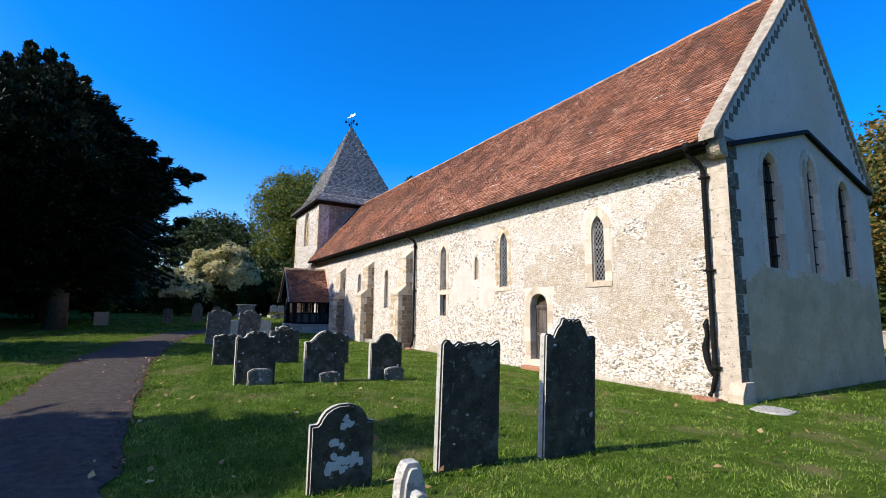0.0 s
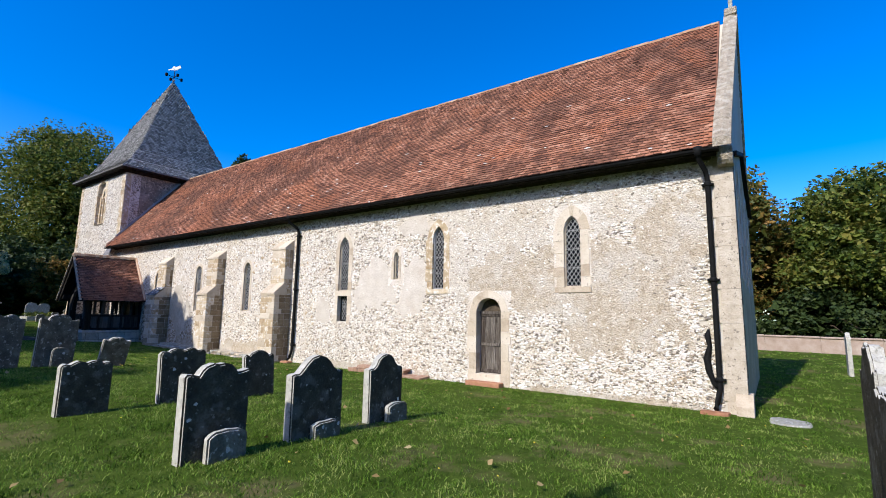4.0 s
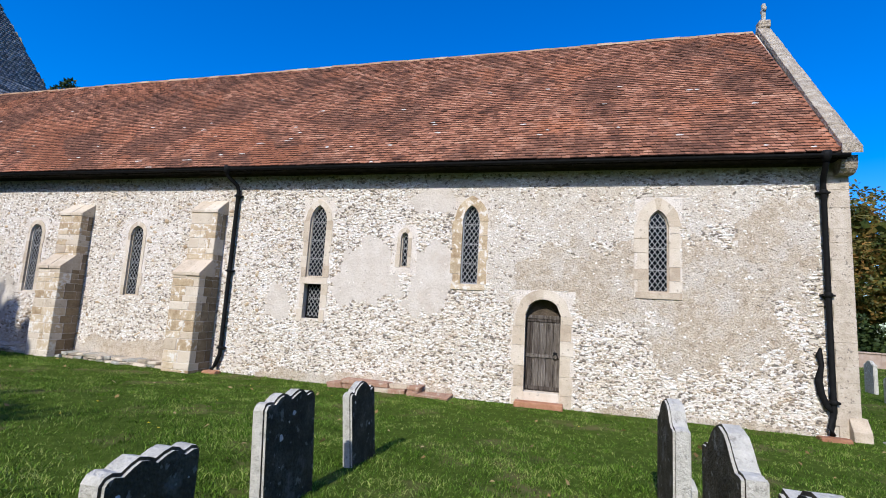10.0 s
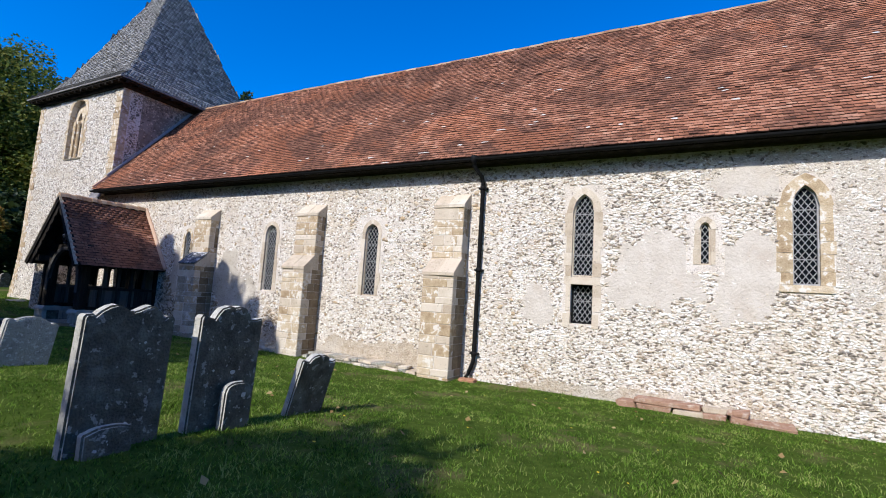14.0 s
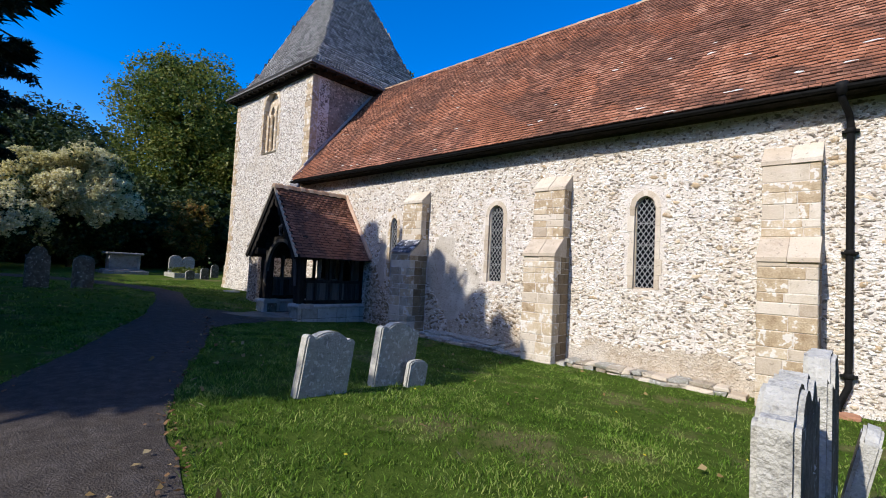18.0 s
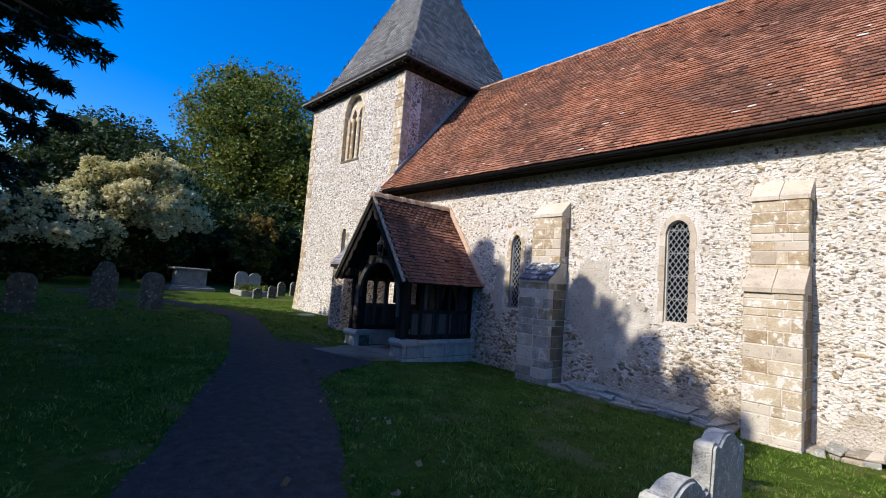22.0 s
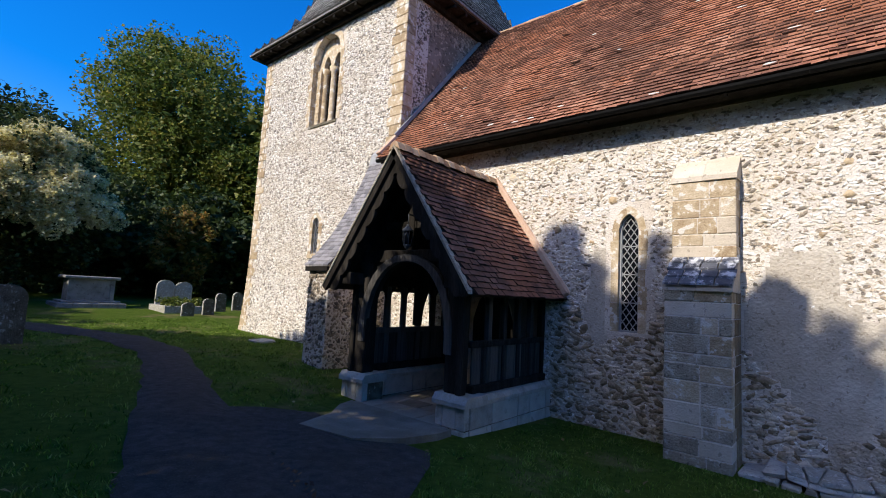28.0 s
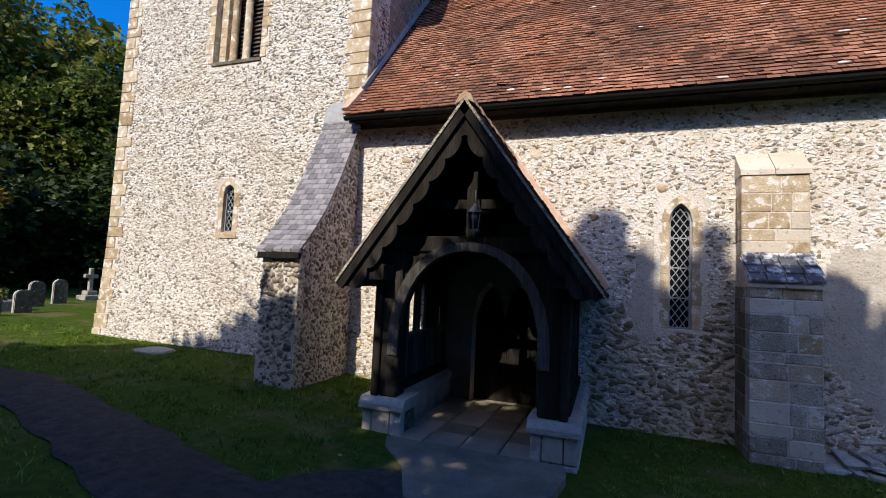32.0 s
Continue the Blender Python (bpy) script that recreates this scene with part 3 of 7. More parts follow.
def tiles(o, u, v, ulen, vlen, width, gauge, material, seed, keep=None, thick=0.024, lift=0.03, inside=None, wave=0.005):
    """Rows of lapped tiles on a plane (origin, unit along the eave, unit up the slope); returns arrays and the centres."""
    rng = np.random.default_rng(seed)
    o, u, v = (np.array(q, float) for q in (o, u, v))
    n = np.cross(u, v)
    n /= np.linalg.norm(n)
    n *= np.sign(n[2]) if abs(n[2]) > 1e-6 else 1
    V, C = [], []
    rows = int(vlen / gauge)
    for r in range(rows):
        s0 = r * gauge
        k = int(ulen / width) + 1
        a = (np.arange(k) + (0.5 if r % 2 else 0)) * width - width * 0.25 + rng.normal(0, 0.004, k)
        w = width * rng.uniform(0.93, 0.985, k)
        ok = (a > -0.02) & (a + w < ulen + 0.02)
        if inside is not None:
            ok &= inside(a, s0) & inside(a + w, s0)
        a, w = a[ok], w[ok]
        if not len(a):
            continue
        dv = rng.normal(0, 0.0055, len(a)) + wave * np.sin(a * 0.43 + r * 0.05) + wave * 0.8 * np.sin(a * 1.9 + rng.uniform(0, 6)) * np.sin(a * 0.31 + r)
        h = lift + rng.normal(0, 0.004, len(a)) + rng.random(len(a)) ** 30 * 0.02
        tilt = rng.normal(0, 0.003, len(a))
        top = min(gauge * 1.25, vlen - s0)
        P = []
        for au, sv, hh in ((0, 0, h + tilt), (1, 0, h - tilt), (1, 1, 0.006 + 0 * h), (0, 1, 0.006 + 0 * h), (0, 0, h + tilt - thick), (1, 0, h - tilt - thick)):
            P.append(o + np.outer(a + au * w, u) + np.outer(s0 + dv + sv * top, v) + np.outer(hh, n))
        V.append(np.stack(P, 1))
        C.append(np.stack((a + w / 2, np.full(len(a), s0)), 1))
    return np.concatenate(V), np.concatenate(C)




def tile_mesh(name, V, material, edge=None):
    """Joined tiles: top, front edge and two sides each; all but the top are darker."""
    n = len(V)
    base = (np.arange(n) * 6)[:, None, None]
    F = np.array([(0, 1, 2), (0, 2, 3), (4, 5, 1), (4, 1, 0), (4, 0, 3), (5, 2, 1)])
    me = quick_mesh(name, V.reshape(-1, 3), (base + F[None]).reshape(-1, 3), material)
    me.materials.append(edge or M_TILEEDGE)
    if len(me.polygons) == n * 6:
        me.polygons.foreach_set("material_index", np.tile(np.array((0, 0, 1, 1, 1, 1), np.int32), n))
    return me


up = np.array((RIDGE_X - EAVE_X, 0, RIDGE_Z - EAVE_Z))
SL = np.linalg.norm(up)
NEAR_TILES = {}


def near_pieces(V, C, u0, u1, rows, limit):
    m = (C[:, 0] > u0) & (C[:, 0] < u1) & (C[:, 1] < rows)
    idx = np.flatnonzero(m)[:limit]
    m[:] = False
    m[idx] = True
    return m


V, C = tiles((EAVE_X - 0.05, RE, EAVE_Z - 0.06), (0, 1, 0), up / SL, Y1 - RE + 0.1, SL + 0.05, 0.17, 0.105, M_TILE, 1)
m = near_pieces(V, C, 20.5, 27.2, 0.72, 290)
NEAR_TILES["roof"] = (V[m], roof_s)
rng = np.random.default_rng(6)
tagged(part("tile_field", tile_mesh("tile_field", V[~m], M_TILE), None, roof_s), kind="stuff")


def blots(spots, u, v, n, seed):
    """Flat irregular crusts (centre, half length, half height) lying on a surface, joined."""
    rng = np.random.default_rng(seed)
    u, v, n = (np.array(q, float) for q in (u, v, n))
    B, F = [], []
    for c, a, b in spots:
        k = len(B)
        B.append(np.array(c) + n * 0.007)
        for i in range(9):
            t, r = math.tau * i / 9, rng.uniform(0.6, 1.2)
            B.append(np.array(c) + u * a * r * math.cos(t) + v * b * r * math.sin(t) + n * 0.001)
        F += [(k, k + 1 + i, k + 1 + (i + 1) % 9) for i in range(9)]
    return quick_mesh("crust", B, F, M_LICHEN)


roof_n_up = np.array((-up[2], 0, up[0])) / SL
cand = rng.choice(len(V), 220, replace=False)
cand = [i for i in cand if C[i, 1] < 0.3 + 4.6 * rng.random() ** 2.0]
spots = [(V[i][:4].mean(0) + roof_n_up * 0.004 - up / SL * 0.02, rng.uniform(0.04, 0.09) * (2.0 if rng.random() < 0.2 else 1.0), rng.uniform(0.022, 0.042)) for i in cand]
tagged(part("lichen_spots", blots(spots, (0, 1, 0), up / SL, roof_n_up, 7), None, roof_s, "pale lichen spots on the tiles"), kind="stuff")
V, C = tiles((2 * RIDGE_X - EAVE_X + 0.05, Y1 + 0.1, EAVE_Z - 0.06), (0, -1, 0), np.array((-up[0], 0, up[2])) / SL, Y1 - RE + 0.1, SL + 0.05, 0.34, 0.21, M_TILE, 2)
tagged(part("tile_field", tile_mesh("tile_field_n", V, M_TILE), None, roof_n), kind="stuff")

# ridge tiles
for i in range(64):
    y = RE + 0.02 + i * 0.462
    if y + 0.45 > Y1:
        break
    dz = 0.01 * math.sin(i * 1.7) + 0.015 * math.sin(i * 0.31)
    bm = slab_of([(-0.16, -0.13), (-0.09, -0.02), (0, 0.03), (0.09, -0.02), (0.16, -0.13), (0, -0.04)], lambda a, z, d, y=y, dz=dz: (RIDGE_X + a, y + d, RIDGE_Z - 0.025 + z + dz), 0.45)
    part("ridge_tile", bm, M_RIDGE, roof_s)

# gable coping, kneelers, finial
coping = thing("gable_coping", "weathered pale stone coping along the church gable with a cross finial", "coping")
for side in (-1, 1):
    n = 9
    for k in range(n):
        s0, s1 = k / n, (k + 1) / n
        ax = lambda s: RIDGE_X + side * (1 - s) * (RIDGE_X - EAVE_X + 0.05)
        az = lambda s: EAVE_Z - 0.05 + s * (RIDGE_Z - EAVE_Z + 0.05)
        prof = [(Y0 - 0.05, -0.04), (Y0 - 0.05, 0.09), (Y0 + 0.10, 0.17), (Y0 + 0.27, 0.14), (Y0 + 0.27, -0.04)]
        bm = bmesh.new()
        rings = [[bm.verts.new((ax(s), y, az(s) + z + 0.012 * math.sin(k * 2.1))) for y, z in prof] for s in (s0 + 0.003, s1 - 0.003)]
        bm.faces.new(rings[0]), bm.faces.new(rings[1][::-1])
        for i in range(5):
            j = (i + 1) % 5
            bm.faces.new((rings[0][i], rings[1][i], rings[1][j], rings[0][j]))
        bmesh.ops.recalc_face_normals(bm, faces=bm.faces)
        part("coping_stone", bm, M_COPING, coping)
    kx = RIDGE_X + side * (RIDGE_X - EAVE_X)
    prof = [(0.14, 0.02), (0.14, -0.12), (0.17, -0.22), (0.24, -0.29), (0.32, -0.31), (0.44, -0.31), (0.44, 0.02)]
    part("kneeler", slab_of([(kx - side * p, EAVE_Z - 0.09 + z) for p, z in [(q[0] - 0.02, q[1]) for q in prof]], lambda a, z, d: (a, Y0 - 0.045 + d, z), 0.27), M_COPING, coping, "carved stone kneeler at the eave")
bm = box(RIDGE_X - 0.13, RIDGE_X + 0.13, Y0 - 0.04, Y0 + 0.26, RIDGE_Z + 0.02, RIDGE_Z + 0.26, 0.03)
part("apex_stone", bm, M_COPING, coping)
bm = box(RIDGE_X - 0.05, RIDGE_X + 0.05, Y0 + 0.06, Y0 + 0.16, RIDGE_Z + 0.26, RIDGE_Z + 0.80, 0.02)
box(RIDGE_X - 0.13, RIDGE_X + 0.13, Y0 + 0.065, Y0 + 0.155, RIDGE_Z + 0.56, RIDGE_Z + 0.67, 0.02, bm)
part("finial_cross", bm, M_GRAVEL, coping)

# stepped stones under the coping on the gable
for side in (-1, 1):
    for k in range(22):
        f = (k + 0.5) / 22.5
        x = RIDGE_X + side * (1 - f) * (RIDGE_X - WX)
        z = gable_top(x) - 0.04
        w, h = 0.11 + 0.07 * ((k * 7) % 3) / 2, 0.15
        part("tumbled_stone", box(min(x, x - side * w), max(x, x - side * w), Y0 - 0.012 - 0.002 * (k % 2), Y0 + 0.05, z - h - 0.05, z - 0.02, 0.006), M_GRAVE, coping, "dark stepped stone under the coping")

# the gable leans a little outwards towards its top
bm = bmesh.new()
bm.from_mesh(wall_e.data)
bmesh.ops.bisect_plane(bm, geom=[*bm.verts, *bm.edges, *bm.faces], plane_co=(0, 0, 5.45), plane_no=(0, 0, 1))
bm.to_mesh(wall_e.data)
bm.free()
for ob in [wall_e, *coping.children]:
    for v in ob.data.vertices:
        v.co.y -= 0.16 * max(0.0, (v.co.z - 5.45) / 4.5)

# string course on the east wall
sc = thing("string_course", "dark lead-topped stone drip course across the gable", "moulding")
for a, b in (((WX - 0.02, 4.93), (RIDGE_X, 5.97)), ((RIDGE_X, 5.97), (NX + 0.03, 4.93))):
    part("moulding", beam((a[0], Y0 - 0.05, a[1]), (b[0], Y0 - 0.05, b[1]), 0.12, 0.10), M_BLACK, sc)

# corner pilaster strip and quoins of the chancel
quoin = thing("corner_quoins", "pale dressed quoin stones at the church corner", "quoins")
z, i = -0.2, 0
while z < 4.75:
    h = 0.26 + 0.22 * ((i * 37 % 10) / 10)
    w = 0.33 + (0.05 if i % 2 else 0.0)
    part("quoin", box(WX - 0.025, WX + 0.03, Y0 - 0.02, Y0 + w, z, z + h - 0.002, 0.004), M_RENDER, quoin)
    we = 0.26 + (0.0 if i % 2 else 0.14)
    part("quoin", box(WX - 0.023, WX + we, Y0 - 0.022, Y0 + 0.02, z, z + h - 0.012, 0.006), M_GRAVE, quoin)
    z += h
    i += 1
part("plinth_stone", slab_of([(WX - 0.20, -0.35), (WX - 0.16, 0.0), (WX - 0.03, 0.22), (WX + 0.3, 0.22), (WX + 0.3, -0.35)], lambda a, z, d: (a, Y0 - 0.1 + d, z), 0.28), M_PALE, quoin, "splayed foot of the corner")

# gutter, fascia, downpipes
# dark strip added to deepen the shadow below the gutter
plate = solo("wall_plate", box(WX - 0.03, WX + 0.02, Y0 + 0.35, Y1 - 0.02, 4.88, 4.96), M_BARK, "dark timber strip under the eave, deepening its shade", "timber")
gut = thing("gutter", "black cast-iron gutter along the church eave", "gutter")
for k in range(15):
    y0, y1 = RE - 0.05 + k * 1.98, min(RE - 0.05 + (k + 1) * 1.98, Y1 + 0.05)
    prof = [(0.065 * math.cos(a), 0.065 * math.sin(a)) for a in np.linspace(math.pi, math.tau, 7)] + [(0.055 * math.cos(a), 0.055 * math.sin(a)) for a in np.linspace(math.tau, math.pi, 7)]
    part("gutter_length", slab_of([(EAVE_X - 0.05 + p, EAVE_Z - 0.10 + q) for p, q in prof], lambda a, z, d, y0=y0: (a, y0 + d, z), y1 - y0 - 0.004), M_BLACK, gut)
    part("bracket", box(EAVE_X - 0.03, EAVE_X + 0.12, y0 + 0.9, y0 + 0.93, EAVE_Z - 0.18, EAVE_Z - 0.08), M_BLACK, gut)
part("soffit_board", box(EAVE_X + 0.03, WX + 0.05, RE - 0.05, Y1, EAVE_Z - 0.13, EAVE_Z - 0.10), M_OAK, gut)
part("fascia_board", box(EAVE_X + 0.02, EAVE_X + 0.045, RE - 0.05, Y1, EAVE_Z - 0.17, EAVE_Z - 0.03), M_OAK, gut)


def downpipe(y, foot_y, swell):
    x = WX - 0.09
    t = thing("downpipe", "black cast-iron downpipe fixed to the flint wall", "downpipe", "downpipes of the church")
    part("pipe", tube([(EAVE_X - 0.05, y + 0.1, EAVE_Z - 0.16), (EAVE_X - 0.02, y + 0.1, EAVE_Z - 0.28), (x - 0.06, y + 0.02, EAVE_Z - 0.46), (x, y, EAVE_Z - 0.6), (x, y, 1.4), (x, y, 0.3), (x - 0.01, foot_y, 0.02), (x - 0.1, foot_y + 0.02, -0.08)], [0.05] * 8, 10), M_BLACK, t)
    for z in (4.3, 2.35, 0.42):
        part("collar", tube([(x, y, z), (x, y, z + 0.02), (x, y, z + 0.07), (x, y, z + 0.09)], [0.055, 0.07, 0.07, 0.055], 10), M_BLACK, t)
        part("ear", box(x - 0.02, WX, y - 0.11, y + 0.11, z + 0.02, z + 0.06, 0.006), M_BLACK, t)
    part("hopper", tube([(EAVE_X - 0.05, y + 0.1, EAVE_Z - 0.04), (EAVE_X - 0.05, y + 0.1, EAVE_Z - 0.12), (EAVE_X - 0.05, y + 0.1, EAVE_Z - 0.24)], [0.085, 0.085, 0.055], 10), M_BLACK, t)
    return t


dp = downpipe(5.36, 5.42, True)
part("old_pipe", tube([(WX - 0.03, 5.50, 1.42), (WX - 0.05, 5.53, 1.3), (WX - 0.05, 5.50, 1.1), (WX - 0.05, 5.56, 0.85), (WX - 0.06, 5.53, 0.6), (WX - 0.08, 5.46, 0.4), (WX - 0.09, 5.38, 0.3)], [0.02, 0.055, 0.04, 0.065, 0.06, 0.05, 0.04], 8), M_BLACK, dp, "stub of an older lead pipe, blackened")
downpipe(18.36, 18.46, False)


# ---- windows ----
def lattice(to_world, a0, a1, sill, spring, top, pitch=0.105, rise=0.15, bar=0.012):
    """Diamond leads clipped to the opening, joined into one mesh."""
    head = arch(a0, a1, spring, top, 16)
    ha = [p[0] for p in head]
    hz = [p[1] for p in head]
    V, F = [], []

    def seg(p, q, w):
        d = np.array(q) - np.array(p)
        ln = np.hypot(*d)
        if ln < 0.02:
            return
        nrm = np.array((-d[1], d[0])) / ln * w / 2
        k = len(V)
        for c, s in ((p, -1), (q, -1), (q, 1), (p, 1)):
            V.append(to_world(c[0] + s * nrm[0], c[1] + s * nrm[1], 0.0))
        for c, s in ((p, -1), (q, -1), (q, 1), (p, 1)):
            V.append(to_world(c[0] + s * nrm[0], c[1] + s * nrm[1], 0.012))
        F.extend([(k, k + 1, k + 2, k + 3), (k, k + 4, k + 5, k + 1), (k + 2, k + 6, k + 7, k + 3)])

    inside = lambda a, z: a0 <= a <= a1 and sill <= z <= np.interp(a, ha, hz)
    w = a1 - a0
    c0 = (a0 + a1) / 2
    for sgn in (-1, 1):
        j = -40
        while j < 60:
            run = None
            b = sill + j * rise
            for i in range(41):
                a = a0 + w * i / 40
                z = b + sgn * (a - c0) / pitch * rise
                if inside(a, z):
                    run = run or (a, z)
                    last = (a, z)
                elif run:
                    seg(run, last, bar)
                    run = None
            if run:
                seg(run, last, bar)
            j += 1
    for z in np.arange(sill + 0.45, top - 0.1, 0.45):
        s = [a for a in np.linspace(a0, a1, 21) if inside(a, z)]
        if s:
            seg((s[0], z), (s[-1], z), 0.016)
    return mesh_of("lattice", V, F)


def window(name, to_world, o, label, setback=0.08, stones=True, sw=0.16, rest="tan", frame_w=0.03, wide_sill=True, pitch=0.105, bars=False):
    a0, a1, sill, spring, top = o
    t = thing(name, label, "window", kind="structure")
    head = arch(a0, a1, spring, top, 12)
    out = [(a0, sill), *head, (a1, sill)]
    shift = lambda d0: (lambda a, z, d: to_world(a, z, d + d0))
    part("pane", slab_of(out, shift(setback + 0.02), 0.01), M_GLASS, t, "dark leaded glass")
    if bars:
        for z in np.arange(sill + 0.3, top - 0.15, 0.42):
            part("saddle_bar", slab_of([(a0 + 0.02, z), (a1 - 0.02, z), (a1 - 0.02, z + 0.03), (a0 + 0.02, z + 0.03)], shift(setback - 0.03), 0.03), M_BLACK, t)
        for a in (a0 + (a1 - a0) * 0.36, a0 + (a1 - a0) * 0.68):
            part("upright_bar", slab_of([(a, sill), (a + 0.016, sill), (a + 0.016, top - 0.12), (a, top - 0.12)], shift(setback - 0.005), 0.014), M_BLACK, t)
    else:
        part("lattice", lattice(shift(setback - 0.004), a0 + 0.01, a1 - 0.01, sill + 0.01, spring, top - 0.01, pitch), M_LEAD, t, "diamond lattice of pale lead")
    inner = arch(a0 + frame_w, a1 - frame_w, spring, top - frame_w, 12)
    bm = bmesh.new()
    outer = [(a0, sill), (a0, spring), *head[1:-1], (a1, spring), (a1, sill)]
    inn = [(a0 + frame_w, sill + frame_w), (a0 + frame_w, spring), *inner[1:-1], (a1 - frame_w, spring), (a1 - frame_w, sill + frame_w)]
    for d0 in (0.0,):
        vo = [bm.verts.new(to_world(a, z, setback - 0.03)) for a, z in outer]
        vi = [bm.verts.new(to_world(a, z, setback - 0.03)) for a, z in inn]
        vb = [bm.verts.new(to_world(a, z, setback + 0.02)) for a, z in inn]
        for i in range(len(vo)):
            j = (i + 1) % len(vo)
            bm.faces.new((vo[i], vo[j], vi[j], vi[i]))
            bm.faces.new((vi[i], vi[j], vb[j], vb[i]))
    bmesh.ops.recalc_face_normals(bm, faces=bm.faces)
    part("window_frame", bm, M_PALE if rest == "pale" else M_LEAD, t)
    if stones:
        m = M_PALE if rest == "pale" else M_ASHLAR
        rng = random.Random(int(a0 * 100))
        # jamb stones
        for side in (0, 1):
            z = sill
            while z < spring - 0.08:
                h = min(rng.uniform(0.22, 0.38), spring - z)
                if spring - z - h < 0.1:
                    h = spring - z
                w = sw * rng.uniform(0.75, 1.25)
                lo, hi = (a0 - w, a0 + 0.004) if side == 0 else (a1 - 0.004, a1 + w)
                part("jamb_stone", slab_of([(lo, z + 0.004), (hi, z + 0.004), (hi, z + h - 0.004), (lo, z + h - 0.004)], shift(-0.014), 0.10), m, t)
                z += h
        # arch stones
        big = arch(a0 - sw, a1 + sw, spring, top + sw * 1.1, 12)
        n = 5
        for k in range(n):
            i0, i1 = round(k * 12 / n), round((k + 1) * 12 / n)
            outl = [head[i] for i in range(i0, i1 + 1)] + [big[i] for i in range(i1, i0 - 1, -1)]
            part("voussoir", slab_of(outl, shift(-0.014 - 0.002 * (k % 2)), 0.10), m, t)
        if wide_sill:
            part("window_sill", slab_of([(a0 - sw, sill - 0.13), (a1 + sw, sill - 0.13), (a1 + sw, sill - 0.004), (a0 - sw, sill - 0.004)], shift(-0.03), 0.3), m, t)
    return t


south_labels = {
    "w1": "round-headed leaded window with a pale stone surround", "w2": "pointed leaded lancet with tan and pale surround",
    "slit": "tiny lancet with leaded panes in the flint wall", "w3": "tall lancet over a small low-side light, both leaded",
    "w4": "leaded lancet flush in the flint wall", "w5": "leaded lancet with wide diamond panes near the shade", "w6": "narrow leaded lancet beside the porch"}
for i, (k, o) in enumerate(WINDOWS.items()):
    if k == "w3":
        continue
    window("window_%d" % (i + 1), south, o, south_labels[k], sw={"w1": 0.23, "w2": 0.20, "slit": 0.10}.get(k, 0.11), rest="tan" if k in ("w2", "w6") else "pale", wide_sill=k in ("w1", "w2"))
a0, a1, sill, spring, top = WINDOWS["w3"]
w3 = window("window_4", south, (a0, a1, 2.33, spring, top), south_labels["w3"], sw=0.14, rest="pale", wide_sill=False)
part("transom", slab_of([(a0 - 0.14, 2.16), (a1 + 0.14, 2.16), (a1 + 0.14, 2.32), (a0 - 0.14, 2.32)], lambda a, z, d: south(a, z, d - 0.015), 0.4), M_PALE, w3, "stone transom")
part("low_pane", slab_of([(a0, 1.33), (a1, 1.33), (a1, 2.16), (a0, 2.16)], lambda a, z, d: south(a, z, d + 0.2), 0.01), M_GLASS, w3, "dark glass of the low-side light")
part("low_lattice", lattice(lambda a, z, d: south(a, z, d + 0.17), a0 + 0.02, a1 - 0.02, 1.36, 2.12, 2.13), M_LEAD, w3)
bm = box(WX + 0.14, WX + 0.17, a0 + 0.01, a0 + 0.04, 1.34, 2.15)
box(WX + 0.14, WX + 0.17, a1 - 0.04, a1 - 0.01, 1.34, 2.15, bm=bm), box(WX + 0.14, WX + 0.17, a0 + 0.04, a1 - 0.04, 1.34, 1.37, bm=bm)
part("low_frame", bm, M_BLACK, w3, "black iron casement")
for s in (0, 1):
    for z in (1.25, 1.6, 1.9):
        lo, hi = (a0 - 0.13 - 0.04 * (z > 1.5), a0 + 0.004) if s == 0 else (a1 - 0.004, a1 + 0.15 - 0.05 * (z > 1.5))
        part("jamb_stone", slab_of([(lo, z), (hi, z), (hi, min(z + 0.29, 2.155)), (lo, min(z + 0.29, 2.155))], lambda a, z, d: south(a, z, d - 0.014), 0.12), M_PALE, w3)
for k, o in enumerate(EAST_WIN):
    window("window_%d" % (k + 8), east, o, "tall east lancet with grey stone edge and dark glass", setback=0.11, sw=0.15, rest="pale", wide_sill=False, bars=True)

# ---- priest's door ----
door = thing("door_1", "narrow weathered oak plank door, closed, in a tan stone arch", "door", kind="structure")
a0, a1 = DOOR[0], DOOR[1]
n = 5
for k in range(n):
    l, r = a0 + (a1 - a0) * k / n + 0.003, a0 + (a1 - a0) * (k + 1) / n - 0.003
    part("plank", box(WX + 0.22, WX + 0.26, l, r, 0.12, 1.66, 0.004), M_DOOR, door)
hd = arch(a0, a1, DOOR[3], DOOR[4], 12)
part("tympanum", slab_of([(a0, 1.66), *hd, (a1, 1.66)], lambda a, z, d: south(a, z, d + 0.24), 0.03), M_BARK, door, "dark board above the door")
for z in (0.15, 0.82, 1.58):
    part("rail", box(WX + 0.195, WX + 0.222, a0 + 0.005, a1 - 0.005, z, z + 0.075, 0.004), M_DOOR, door)
part("lintel_bar", box(WX + 0.18, WX + 0.26, a0, a1, 1.64, 1.72, 0.006), M_DOOR, door)
part("ring_handle", tube([(WX + 0.180, a0 + 0.1 + 0.05 * math.cos(t), 0.86 + 0.05 * math.sin(t)) for t in np.linspace(0, math.tau, 13)], [0.008] * 13, 6), M_BLACK, door, "black iron ring handle")
part("latch_plate", box(WX + 0.2, WX + 0.222, a0 + 0.06, a0 + 0.14, 0.86, 0.95, 0.004), M_BLACK, door)
part("threshold", box(WX - 0.02, WX + 0.3, a0, a1, -0.1, 0.12, 0.012), M_PALE, door, "worn stone threshold")
